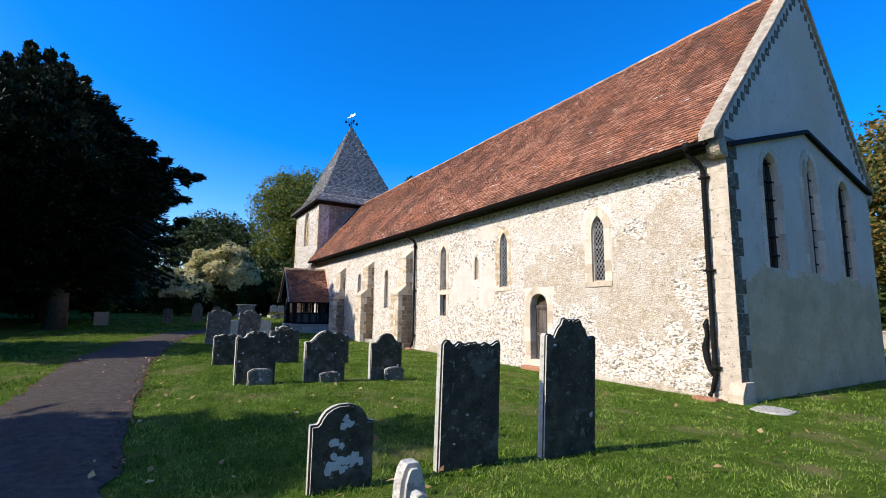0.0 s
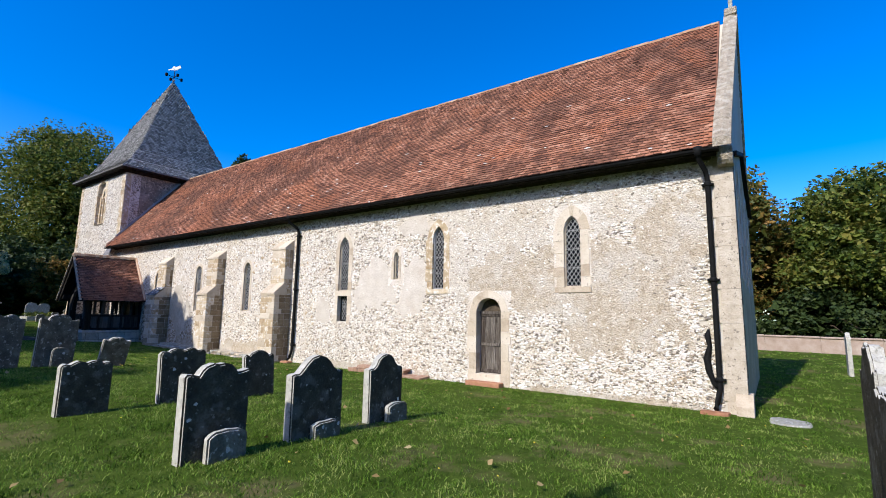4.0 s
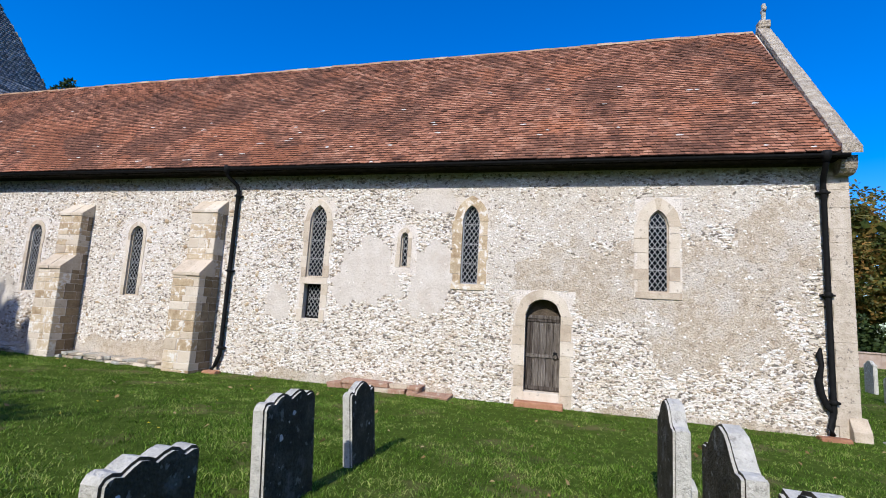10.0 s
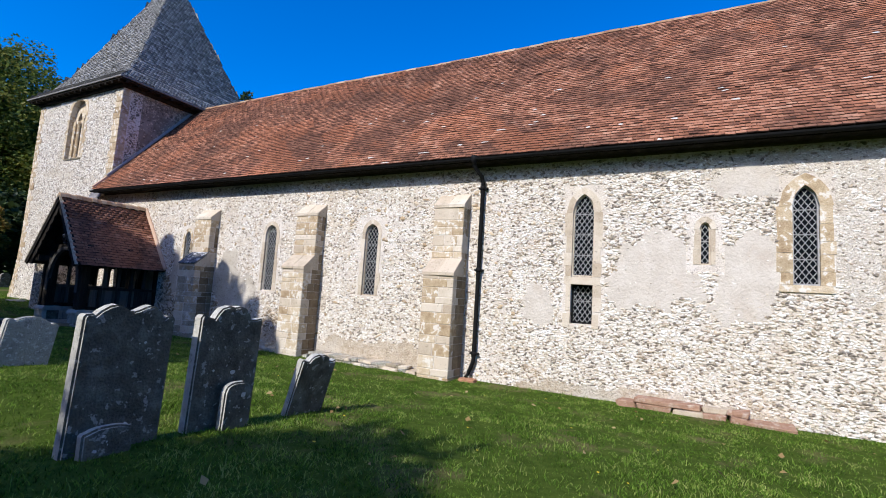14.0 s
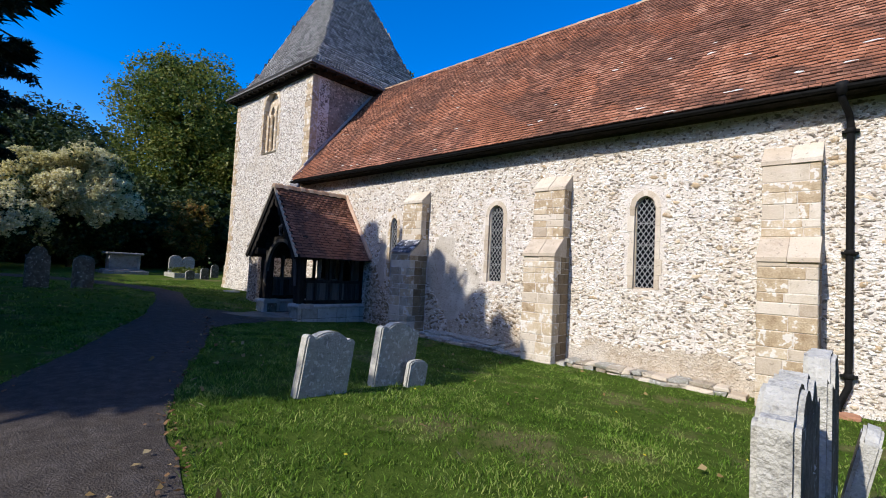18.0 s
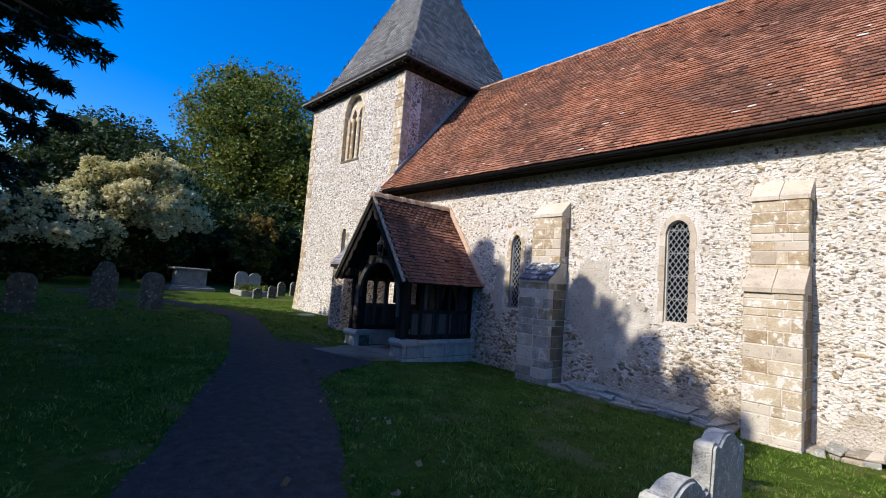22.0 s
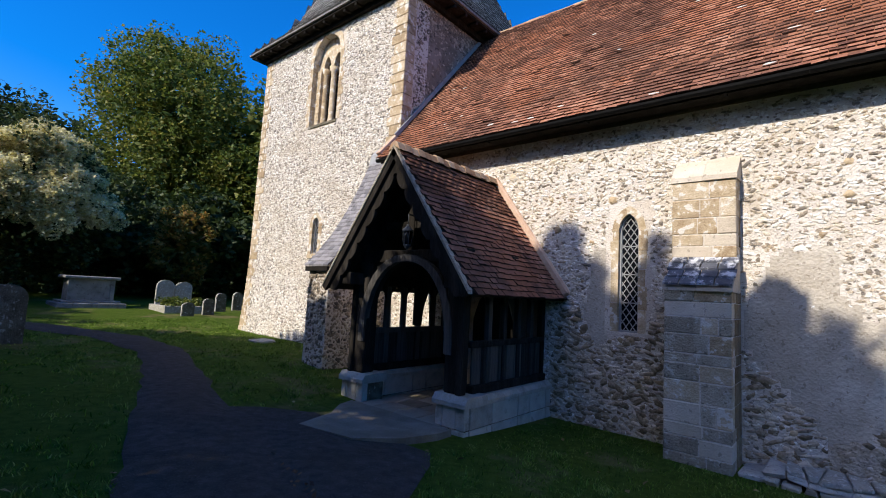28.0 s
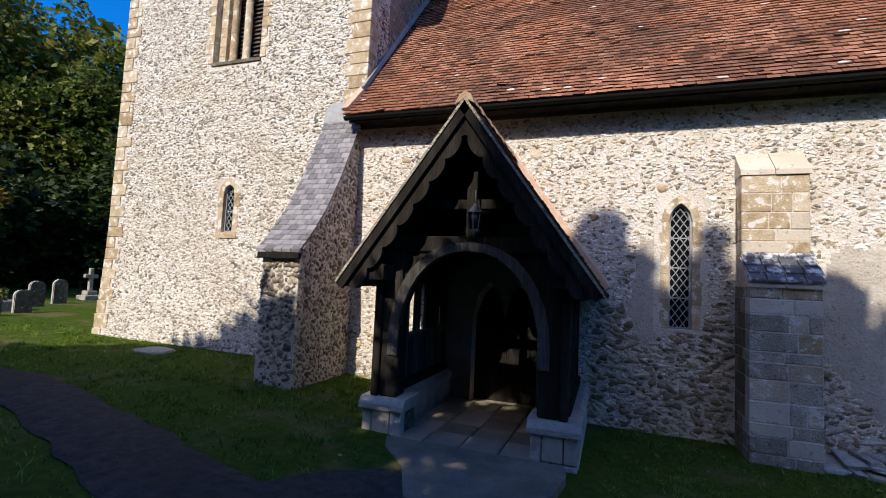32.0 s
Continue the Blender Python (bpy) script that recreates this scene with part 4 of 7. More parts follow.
part("step", box(WX - 0.28, WX - 0.03, a0 - 0.08, a1 + 0.16, -0.3, -0.05, 0.015), M_BRICK, door, "low terracotta brick step")
rng = random.Random(3)
for side in (0, 1):
    z = -0.25
    while z < DOOR[3] - 0.05:
        h = min(rng.uniform(0.3, 0.5), DOOR[3] - z)
        w = rng.uniform(0.2, 0.28)
        lo, hi = (a0 - w, a0 + 0.004) if side == 0 else (a1 - 0.004, a1 + w)
        part("jamb_stone", slab_of([(lo, z + 0.004), (hi, z + 0.004), (hi, z + h - 0.004), (lo, z + h - 0.004)], lambda a, z, d: south(a, z, d - 0.015), 0.2), M_PALE, door)
        z += h
big = arch(a0 - 0.2, a1 + 0.2, DOOR[3], DOOR[4] + 0.2, 12)
for k in range(6):
    outl = [hd[i] for i in range(2 * k, 2 * k + 3)] + [big[i] for i in range(2 * k + 2, 2 * k - 1, -1)]
    part("voussoir", slab_of(outl, lambda a, z, d: south(a, z, d - 0.016), 0.2), M_PALE, door)

# ---- buttresses ----
BLOCK_STONE = (M_ASHLAR, M_ASHLAR, M_PALE)
# lichened blocks, also darker to carry the shade on the lower buttress
SHADE_STONE = (M_BLOCK, M_BLOCK, M_ASHLAR, M_BLOCK, M_PALE)


def buttress(y0, y1, x_low, x_up, weather_z, top_z, label, seed, slate=False):
    t = thing("buttress", label, "buttress", "buttresses of the nave")
    rng = random.Random(seed)
    core = bmesh.new()
    box(x_low + 0.010, WX + 0.02, y0 + 0.010, y1 - 0.010, -0.5, weather_z, bm=core)
    box(x_up + 0.010, WX + 0.02, y0 + 0.010, y1 - 0.010, weather_z, top_z - 0.35, bm=core)
    part("core", core, M_MORTAR, t)
    z = -0.35
    while z < top_z - 0.42:
        low = z < weather_z - 0.08
        xf = x_low if low else x_up
        lim = weather_z if low else top_z - 0.4
        h = min(rng.uniform(0.12, 0.29), lim - z)
        if lim - z - h < 0.1:
            h = lim - z
        cuts = [y0]
        while cuts[-1] < y1 - 0.3:
            cuts.append(min(cuts[-1] + rng.uniform(0.14, 0.46), y1))
        cuts[-1] = y1
        depth = 0.2 + 0.12 * (rng.random() < 0.5)
        for l, r in zip(cuts, cuts[1:]):
            part("ashlar_block", box(xf + rng.uniform(-0.006, 0.006), xf + depth if (l == y0 or r == y1) else xf + 0.1, l + 0.004, r - 0.004, z + 0.004, z + h - 0.004, 0.01), rng.choice(SHADE_STONE if slate and low else BLOCK_STONE), t)
        x = xf + depth
        while x < WX - 0.04:
            x2 = min(x + rng.uniform(0.2, 0.34), WX)
            if WX - x2 < 0.1:
                x2 = WX
            for yy in ((y0, y0 + 0.08), (y1 - 0.08, y1)):
                # flank blocks darker than the front, their shade painted in
                part("ashlar_block", box(x + 0.005, x2 - 0.003, yy[0], yy[1], z + 0.004, z + h - 0.004, 0.008), M_ASHSIDE, t)
            x = x2
        z += h
    # sloped set-offs
    for xa, xb, za, zb in ((x_low - 0.03, x_up + 0.03, weather_z, weather_z + 0.42), (x_up - 0.02, WX + 0.02, top_z - 0.38, top_z)):
        prof = [(xa, za - 0.02), (xa, za + 0.05), (xb, zb), (xb + 0.12, zb), (xb + 0.12, za - 0.02)]
        if slate and xa < x_up - 0.1:
            prof = [(xa, za - 0.02), (xa, za + 0.02), (xb, zb - 0.03), (xb + 0.12, zb - 0.03), (xb + 0.12, za - 0.02)]
        nb = 2
        for k in range(nb):
            l, r = y0 + (y1 - y0) * k / nb, y0 + (y1 - y0) * (k + 1) / nb
            part("weathering_stone", slab_of(prof, lambda a, z, d, l=l: (a + 0.006 * math.sin(l * 9), l - (0.012 if l == y0 else -0.003) + d, z), r - l + 0.009), M_PALE, t, "sloped pale weathering stone")
        if slate and xa < x_up - 0.1:
            for row in range(4):
                for k in range(4):
                    f0, f1 = row / 4, (row + 1) / 4
                    l = y0 - 0.03 + (y1 - y0 + 0.06) * (k + (0.0 if row % 2 else 0.12)) / 4.15
                    r = l + (y1 - y0) / 4.2
                    s = lambda f, hh: (xa - 0.03 + (xb - xa + 0.03) * f, za + 0.03 + (zb - za) * f + hh)
                    q0, q1 = s(f0, 0.05), s(f1 + 0.06, 0.02)
                    part("slate_tile", slab_of([q0, q1, (q1[0], q1[1] - 0.02), (q0[0], q0[1] - 0.025)], lambda a, z, d, l=l: (a, l + d, z), r - l), M_SLATEL, t)
    return t


buttress(18.70, 19.50, 8.93, 9.28, 2.22, 4.25, "stepped tan ashlar buttress beside the downpipe", 1)
buttress(23.18, 23.97, 8.93, 9.28, 2.24, 4.15, "stepped tan ashlar buttress with pale weathering", 2)
buttress(27.68, 28.48, 8.93, 9.30, 2.2, 4.13, "buttress with slated set-off, partly in shade", 3, True)

# ---- tower ----
TX0, TX1, TY0, TY1, TZ = 9.78, 16.7, 34.75, 41.5, 9.75
tow_s = lambda a, z, d: (TX0 - 0.22 * max(0.0, 1 - max(z, -0.5) / 3.5) ** 2 + d, a, z)
BELFRY = (37.40, 38.72, 6.72, 8.75, 9.42)
TSLIT = (37.80, 38.10, 2.90, 3.75, 3.93)


def tower_face(name, a0, a1, low, high, to_world, label):
    """A tower wall, split in height so that its foot can batter."""
    bm = pierced(a0, a1, -0.6, lambda a: 5.5, low, to_world, 0.8)
    me = bpy.data.meshes.new("upper")
    b2 = pierced(a0, a1, 5.5, lambda a: TZ, high, to_world, 0.8)
    b2.to_mesh(me)
    b2.free()
    bm.from_mesh(me)
    bpy.data.meshes.remove(me)
    for z in (0.3, 1.0, 1.8, 2.6, 3.5):
        g = list(bm.verts) + list(bm.edges) + list(bm.faces)
        bmesh.ops.bisect_plane(bm, geom=g, plane_co=(0, 0, z), plane_no=(0, 0, 1))
    return solo(name, bm, M_MORTAR, label, "wall", kind="structure")


tw = tower_face("wall_tower_south", TY0, TY1, [TSLIT], [BELFRY], lambda a, z, d: (TX0 + d, a, z), "pale flint tower wall with dressed quoins")
for v in tw.data.vertices:
    if v.co.x < TX0 + 0.5:
        v.co.x += tow_s(0, v.co.z, 0)[0] - TX0
# this side's render is browned to carry its shade
solo("wall_tower_east", box(TX0 + 0.803, TX1, TY0, TY0 + 0.8, 4.4, TZ), M_SHADERND, "shaded east wall of the tower above the nave roof", "wall", kind="structure")
solo("wall_tower_west", box(TX0 + 0.803, TX1, TY1 - 0.8, TY1, -0.6, TZ), M_MORTAR, "west wall of the tower", "wall", kind="structure")
solo("wall_tower_north", box(TX1 - 0.8, TX1, TY0 + 0.8, TY1 - 0.8, -0.6, TZ), M_MORTAR, "north wall of the tower", "wall", kind="structure")
solo("ceiling_belfry", box(TX0 + 0.8, TX1 - 0.8, TY0 + 0.8, TY1 - 0.8, 6.4, 6.5), M_OAK, "belfry floor boards", "floor", kind="structure")

# spire
SCX, SCY, SZ0, SZ1, SZ2 = (TX0 + TX1) / 2, (TY0 + TY1) / 2, 9.72, 11.2, 17.55
SH0, SH1 = 3.9, 2.78
spire = thing("spire", "grey shingled broach spire with flared eaves", "spire")
bm = bmesh.new()
rings = []
for h, z in ((SH0, SZ0), (SH0, SZ0 + 0.06), (SH0 * 0.5 + SH1 * 0.5 - 0.10, (SZ0 + SZ1) / 2 - 0.02), (SH1, SZ1), (0.03, SZ2)):
    rings.append([bm.verts.new((SCX + a * h, SCY + b * h, z)) for a, b in ((-1, -1), (1, -1), (1, 1), (-1, 1))])
for a, b in zip(rings, rings[1:]):
    for k in range(4):
        bm.faces.new((a[k], a[(k + 1) % 4], b[(k + 1) % 4], b[k]))
bm.faces.new(rings[0][::-1]), bm.faces.new(rings[-1])
bmesh.ops.recalc_face_normals(bm, faces=bm.faces)
part("spire_core", bm, M_SHINGLE, spire)
Vs = []
for k, (dx, dy) in enumerate(((-1, 0), (0, -1), (1, 0), (0, 1))):
    uu = np.array((-dy, dx, 0.0)) if k in (0, 2) else np.array((-dy, dx, 0.0))
    out = np.array((dx, dy, 0.0))
    for h0, h1, z0, z1 in ((SH0, SH0 * 0.5 + SH1 * 0.5 - 0.10, SZ0 + 0.06, (SZ0 + SZ1) / 2 - 0.02), (SH0 * 0.5 + SH1 * 0.5 - 0.10, SH1, (SZ0 + SZ1) / 2 - 0.02, SZ1), (SH1, 0.03, SZ1, SZ2)):
        vv = np.array((0, 0, z1 - z0)) - out * (h0 - h1)
        ln = np.linalg.norm(vv)
        o = np.array((SCX, SCY, z0)) + out * h0 - uu * h0
        fn = lambda a, s, h0=h0, h1=h1, ln=ln: (a >= (h0 - h1) * s / ln - 0.03) & (a <= 2 * h0 - (h0 - h1) * s / ln + 0.03)
        far = k in (2, 3)
        V, C = tiles(o, uu, vv / ln, 2 * h0, ln, 0.30 if far else 0.15, 0.28 if far else 0.135, M_SHINGLE, 10 + k, inside=fn, lift=0.03, wave=0.008)
        Vs.append(V)
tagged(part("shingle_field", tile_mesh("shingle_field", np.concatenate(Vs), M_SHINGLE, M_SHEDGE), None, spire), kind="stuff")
part("eave_soffit", box(SCX - SH0 + 0.06, SCX + SH0 - 0.06, SCY - SH0 + 0.06, SCY + SH0 - 0.06, SZ0 - 0.07, SZ0 - 0.012), M_OAK, spire, "dark boarded eave")
part("eave_plate", box(TX0 - 0.12, TX0 + 0.02, TY0 - 0.1, TY1 + 0.1, SZ0 - 0.22, SZ0 - 0.073), M_OAK, spire)
part("eave_plate", box(TX0 + 0.022, TX1, TY0 - 0.12, TY0 + 0.02, SZ0 - 0.22, SZ0 - 0.073), M_OAK, spire)
for k in range(16):
    y = SCY - SH0 + 0.3 + k * 0.48
    part("rafter_foot", beam((SCX - SH0 + 0.08, y, SZ0 - 0.10), (TX0 + 0.01, y, SZ0 - 0.04), 0.09, 0.11), M_OAK, spire)
    x = SCX - SH0 + 0.3 + k * 0.48
    part("rafter_foot", beam((x, SCY - SH0 + 0.08, SZ0 - 0.10), (x, TY0 + 0.01, SZ0 - 0.04), 0.09, 0.11), M_OAK, spire)
vane = thing("weather_vane", "pale metal weather vane with compass arms on the spire", "weather vane", at=(0, 0, 0))
part("rod", tube([(SCX, SCY, SZ2 - 0.1), (SCX, SCY, SZ2 + 1.15)], [0.03, 0.015], 6), M_BLACK, vane)
bm = beam((SCX - 0.45, SCY, SZ2 + 0.35), (SCX + 0.45, SCY, SZ2 + 0.35), 0.03, 0.03, bevel=0)
beam((SCX, SCY - 0.45, SZ2 + 0.35), (SCX, SCY + 0.45, SZ2 + 0.35), 0.03, 0.03, bevel=0, bm=bm)
part("compass_arms", bm, M_BLACK, vane)
for dx, dy in ((-0.5, 0), (0.5, 0), (0, -0.5), (0, 0.5)):
    part("compass_letter", box(SCX + dx - 0.07, SCX + dx + 0.07, SCY + dy - 0.07, SCY + dy + 0.07, SZ2 + 0.25, SZ2 + 0.45, 0.01), M_BLACK, vane)
part("banner", slab_of([(-0.65, 0.0), (-0.55, 0.28), (-0.15, 0.2), (0.15, 0.34), (0.3, 0.12), (0.75, 0.1), (0.75, 0.03), (0.3, 0.0), (0.0, -0.1), (-0.3, -0.08)], lambda a, z, d: (SCX - 0.25 * a + d, SCY + 0.8 * a, SZ2 + 0.95 + 0.8 * z), 0.03), M_WHITE, vane, "pale cut-metal banner")
part("ball", tube([(SCX, SCY, SZ2 + 0.02), (SCX, SCY, SZ2 + 0.07), (SCX, SCY, SZ2 + 0.14), (SCX, SCY, SZ2 + 0.2)], [0.02, 0.09, 0.09, 0.02], 10), M_LEAD, vane)

# belfry window: paired lights with columns, louvres behind
bel = thing("belfry_opening", "paired pointed belfry lights with stone columns and louvres", "window", kind="structure")
a0, a1 = BELFRY[0], BELFRY[1]
sh = lambda d0: (lambda a, z, d: (TX0 + d + d0, a, z))
part("backing", slab_of([(a0, 6.72), (a1, 6.72), (a1, 9.3), (a0, 9.3)], sh(0.6), 0.05), M_BLACK, bel)
for k in range(22):
    z = 6.85 + k * 0.1
    part("louvre", beam((TX0 + 0.42, a0 + 0.02, z), (TX0 + 0.42, a1 - 0.02, z), 0.02, 0.16, up=(0.6, 0, 1), bevel=0), M_DOOR, bel)
c = (a0 + a1) / 2
ring_o, ring_i = arch(a0, a1, BELFRY[3], BELFRY[4], 12), None
head_o = [(a0, 8.55), *ring_o, (a1, 8.55)]
hl, hr = arch(a0 + 0.2, c - 0.08, 8.58, 8.92, 8), arch(c + 0.08, a1 - 0.24, 8.58, 8.92, 8)
outl = [(a0, 8.5), *ring_o, (a1, 8.5), (a1 - 0.24, 8.5), *hr[::-1], (c + 0.08, 8.5), (c - 0.08, 8.5), *hl[::-1], (a0 + 0.2, 8.5)]
bm = slab_of(outl, sh(0.2), 0.14)
part("tracery", bm, M_ASHLAR, bel, "tan stone plate tracery")
for a in (a0 + 0.12, c - 0.01, a1 - 0.30):
    part("column", tube([(TX0 + 0.27, a, 6.72), (TX0 + 0.27, a, 6.8), (TX0 + 0.27, a, 6.9), (TX0 + 0.27, a, 8.3), (TX0 + 0.27, a, 8.36), (TX0 + 0.27, a, 8.52)], [0.13, 0.13, 0.085, 0.085, 0.095, 0.15], 12), M_ASHLAR, bel, "slender stone column")
for lo, hi in ((a0 + 0.004, a0 + 0.06), (a1 - 0.20, a1 - 0.004)):
    for k in range(8):
        z = 6.72 + k * 0.225
        part("inner_jamb_stone", slab_of([(lo, z + 0.004), (hi, z + 0.004), (hi, z + 0.22), (lo, z + 0.22)], sh(0.14), 0.36), M_ASHLAR, bel)
part("sill", slab_of([(a0 - 0.02, 6.65), (a1 + 0.02, 6.65), (a1 + 0.02, 6.72), (a0 - 0.02, 6.72)], sh(-0.03), 0.6), M_GRAVE, bel, "weathered grey sill")
for side in (0, 1):
    for k in range(9):
        z = 6.72 + k * 0.225
        w = 0.14 + 0.08 * (k % 2)
        lo, hi = (a0 - w, a0 + 0.004) if side == 0 else (a1 - 0.004, a1 + w)
        part("jamb_stone", slab_of([(lo, z + 0.005), (hi, z + 0.005), (hi, z + 0.22), (lo, z + 0.22)], sh(-0.02), 0.3), M_ASHLAR, bel)
big = arch(a0 - 0.17, a1 + 0.17, BELFRY[3], BELFRY[4] + 0.19, 12)
for k in range(6):
    outl = [ring_o[i] for i in range(2 * k, 2 * k + 3)] + [big[i] for i in range(2 * k + 2, 2 * k - 1, -1)]
    part("voussoir", slab_of(outl, sh(-0.022), 0.3), M_ASHLAR, bel)
window("window_11", lambda a, z, d: tow_s(a, z, d), TSLIT, "slit window with leaded panes low in the tower", sw=0.13, rest="tan", setback=0.1)

tq = thing("tower_quoins", "dressed tan quoin stones at the tower corners", "quoins")
z, i = -0.1, 0
rng = random.Random(8)
while z < TZ - 0.25:
    h = rng.uniform(0.22, 0.34)
    xx = tow_s(0, z + h / 2, 0)[0]
    w = 0.26 + (0.16 if i % 2 else 0) + rng.uniform(-0.03, 0.03)
    part("quoin", box(xx - 0.025, xx + 0.05, TY1 - w, TY1 + 0.03, z, z + h - 0.012, 0.008), M_ASHLAR, tq)
    if z > 5.3:
        w = 0.40 + (0.10 if i % 2 else 0)
        part("quoin", box(TX0 - 0.025, TX0 + 0.06, TY0 - 0.02, TY0 + w, z, z + h - 0.012, 0.008), M_ASHLAR, tq)
        part("quoin", box(TX0 - 0.023, TX0 + 0.3, TY0 - 0.022, TY0 + 0.02, z, z + h - 0.012, 0.008), M_ASHLAR, tq)
    z += h
    i += 1
# lead flashing where the nave roof meets the tower
fl = thing("flashing", "pale lead and mortar flashing up the tower wall", "flashing")
part("flashing_strip", beam((EAVE_X + 0.4, TY0 - 0.03, EAVE_Z + 0.62), (RIDGE_X, TY0 - 0.03, RIDGE_Z + 0.14), 0.06, 0.10), M_LEAD, fl)
part("foot", beam((EAVE_X + 0.02, TY0 + 0.1, EAVE_Z + 0.08), (EAVE_X + 0.55, TY0 + 0.02, EAVE_Z + 0.72), 0.16, 0.08), M_FILLET, fl)

# pale tone painted on headstone edges for the sun on them
M_RIM = mat("sunlit-pale gravestone rim", [(0.32, 0.31, 0.27), (0.48, 0.465, 0.41), (0.61, 0.595, 0.54)], 12, 0.92, 0.8, 60, stain=(0.14, 0.135, 0.115), stain_scale=16.0, stain_amt=0.6, stain_lo=0.57)

M_TOMB = mat("grey tomb stone", [(0.15, 0.15, 0.145), (0.24, 0.24, 0.23), (0.33, 0.33, 0.315)], 4, 0.9, 0.5, 50, chips=((0.12, 0.115, 0.10), 11, 0.6, 0.6))

def leaf_cloud(centres, radii, per, size, seed, aspect=0.6, droop=0.0, normal_up=0.35):
    """Small bent leaves scattered in lumpy clusters."""
    rng = np.random.default_rng(seed)
    centres, radii = np.asarray(centres, float), np.asarray(radii, float)
    n = len(centres) * per
    c = np.repeat(centres, per, 0)
    r = np.repeat(radii, per)[:, None]
    d = rng.normal(size=(n, 3))
    d /= np.linalg.norm(d, axis=1)[:, None]
    p = c + d * r * rng.uniform(0.55, 1.05, (n, 1)) ** 0.6
    u = rng.normal(size=(n, 3))
    u[:, 2] = u[:, 2] * 0.5 - droop
    u /= np.linalg.norm(u, axis=1)[:, None]
    k = d * 0.8 + rng.normal(size=(n, 3)) * 0.6
    k[:, 2] += normal_up
    v = np.cross(u, k)
    v /= np.linalg.norm(v, axis=1)[:, None] + 1e-9
    s = size * rng.uniform(0.6, 1.4, (n, 1))
    nn = np.cross(u, v)
    P = np.stack((p - u * s * 0.5, p + v * s * aspect * 0.5 + nn * s * 0.08, p + u * s * 0.5, p - v * s * aspect * 0.5 + nn * s * 0.08), 1)
    return P.reshape(-1, 3), np.arange(n * 4).reshape(-1, 4)


# ---- gravestones ----
def top_profile(w, h, kind):
    """The upper outline of a headstone, left to right, from the ground."""
    s = {"shoulder": [(0, 0.86), (0.03, 0.90), (0.10, 0.91), (0.17, 0.885), (0.22, 0.93), (0.32, 0.975), (0.42, 0.995), (0.5, 1.0)],
         "double": [(0, 0.90), (0.04, 0.945), (0.10, 0.955), (0.18, 0.94), (0.25, 0.985), (0.33, 1.0), (0.42, 0.985), (0.5, 0.955)],
         "round": [(0, 0.78), (0.03, 0.85), (0.10, 0.91), (0.20, 0.96), (0.33, 0.99), (0.5, 1.0)],
         "ogee": [(0, 0.78), (0.05, 0.80), (0.13, 0.80), (0.20, 0.84), (0.27, 0.92), (0.36, 0.975), (0.5, 1.0)],
         "flat": [(0, 0.95), (0.02, 0.985), (0.10, 0.99), (0.2, 0.98), (0.3, 0.995), (0.4, 0.985), (0.5, 0.99)],
         "wavy": [(0, 0.955), (0.02, 0.985), (0.06, 0.997), (0.12, 0.99), (0.17, 0.968), (0.20, 0.965), (0.25, 0.982), (0.30, 0.985), (0.36, 0.966), (0.40, 0.968), (0.45, 0.984), (0.5, 0.978)],
         "crown": [(0, 0.85), (0.03, 0.872), (0.10, 0.872), (0.15, 0.86), (0.18, 0.88), (0.22, 0.925), (0.27, 0.945), (0.30, 0.985), (0.36, 1.0), (0.42, 0.985), (0.46, 0.992), (0.5, 0.985)],
         "step": [(0, 0.78), (0.10, 0.785), (0.12, 0.80), (0.15, 0.86), (0.22, 0.93), (0.32, 0.98), (0.42, 0.997), (0.5, 1.0)],
         "broken": [(0, 0.88), (0.03, 0.905), (0.12, 0.89), (0.20, 0.885), (0.24, 0.93), (0.30, 0.975), (0.42, 1.0), (0.5, 0.985)],
         "scroll": [(0, 0.90), (0.02, 0.925), (0.09, 0.93), (0.12, 0.915), (0.17, 0.955), (0.24, 0.99), (0.31, 1.0), (0.38, 0.985), (0.45, 0.96), (0.5, 0.955)]}[kind]
    left = [(w * (a - 0.5), h * b) for a, b in s]
    return left + [(-a, b) for a, b in left[::-1][1:]]


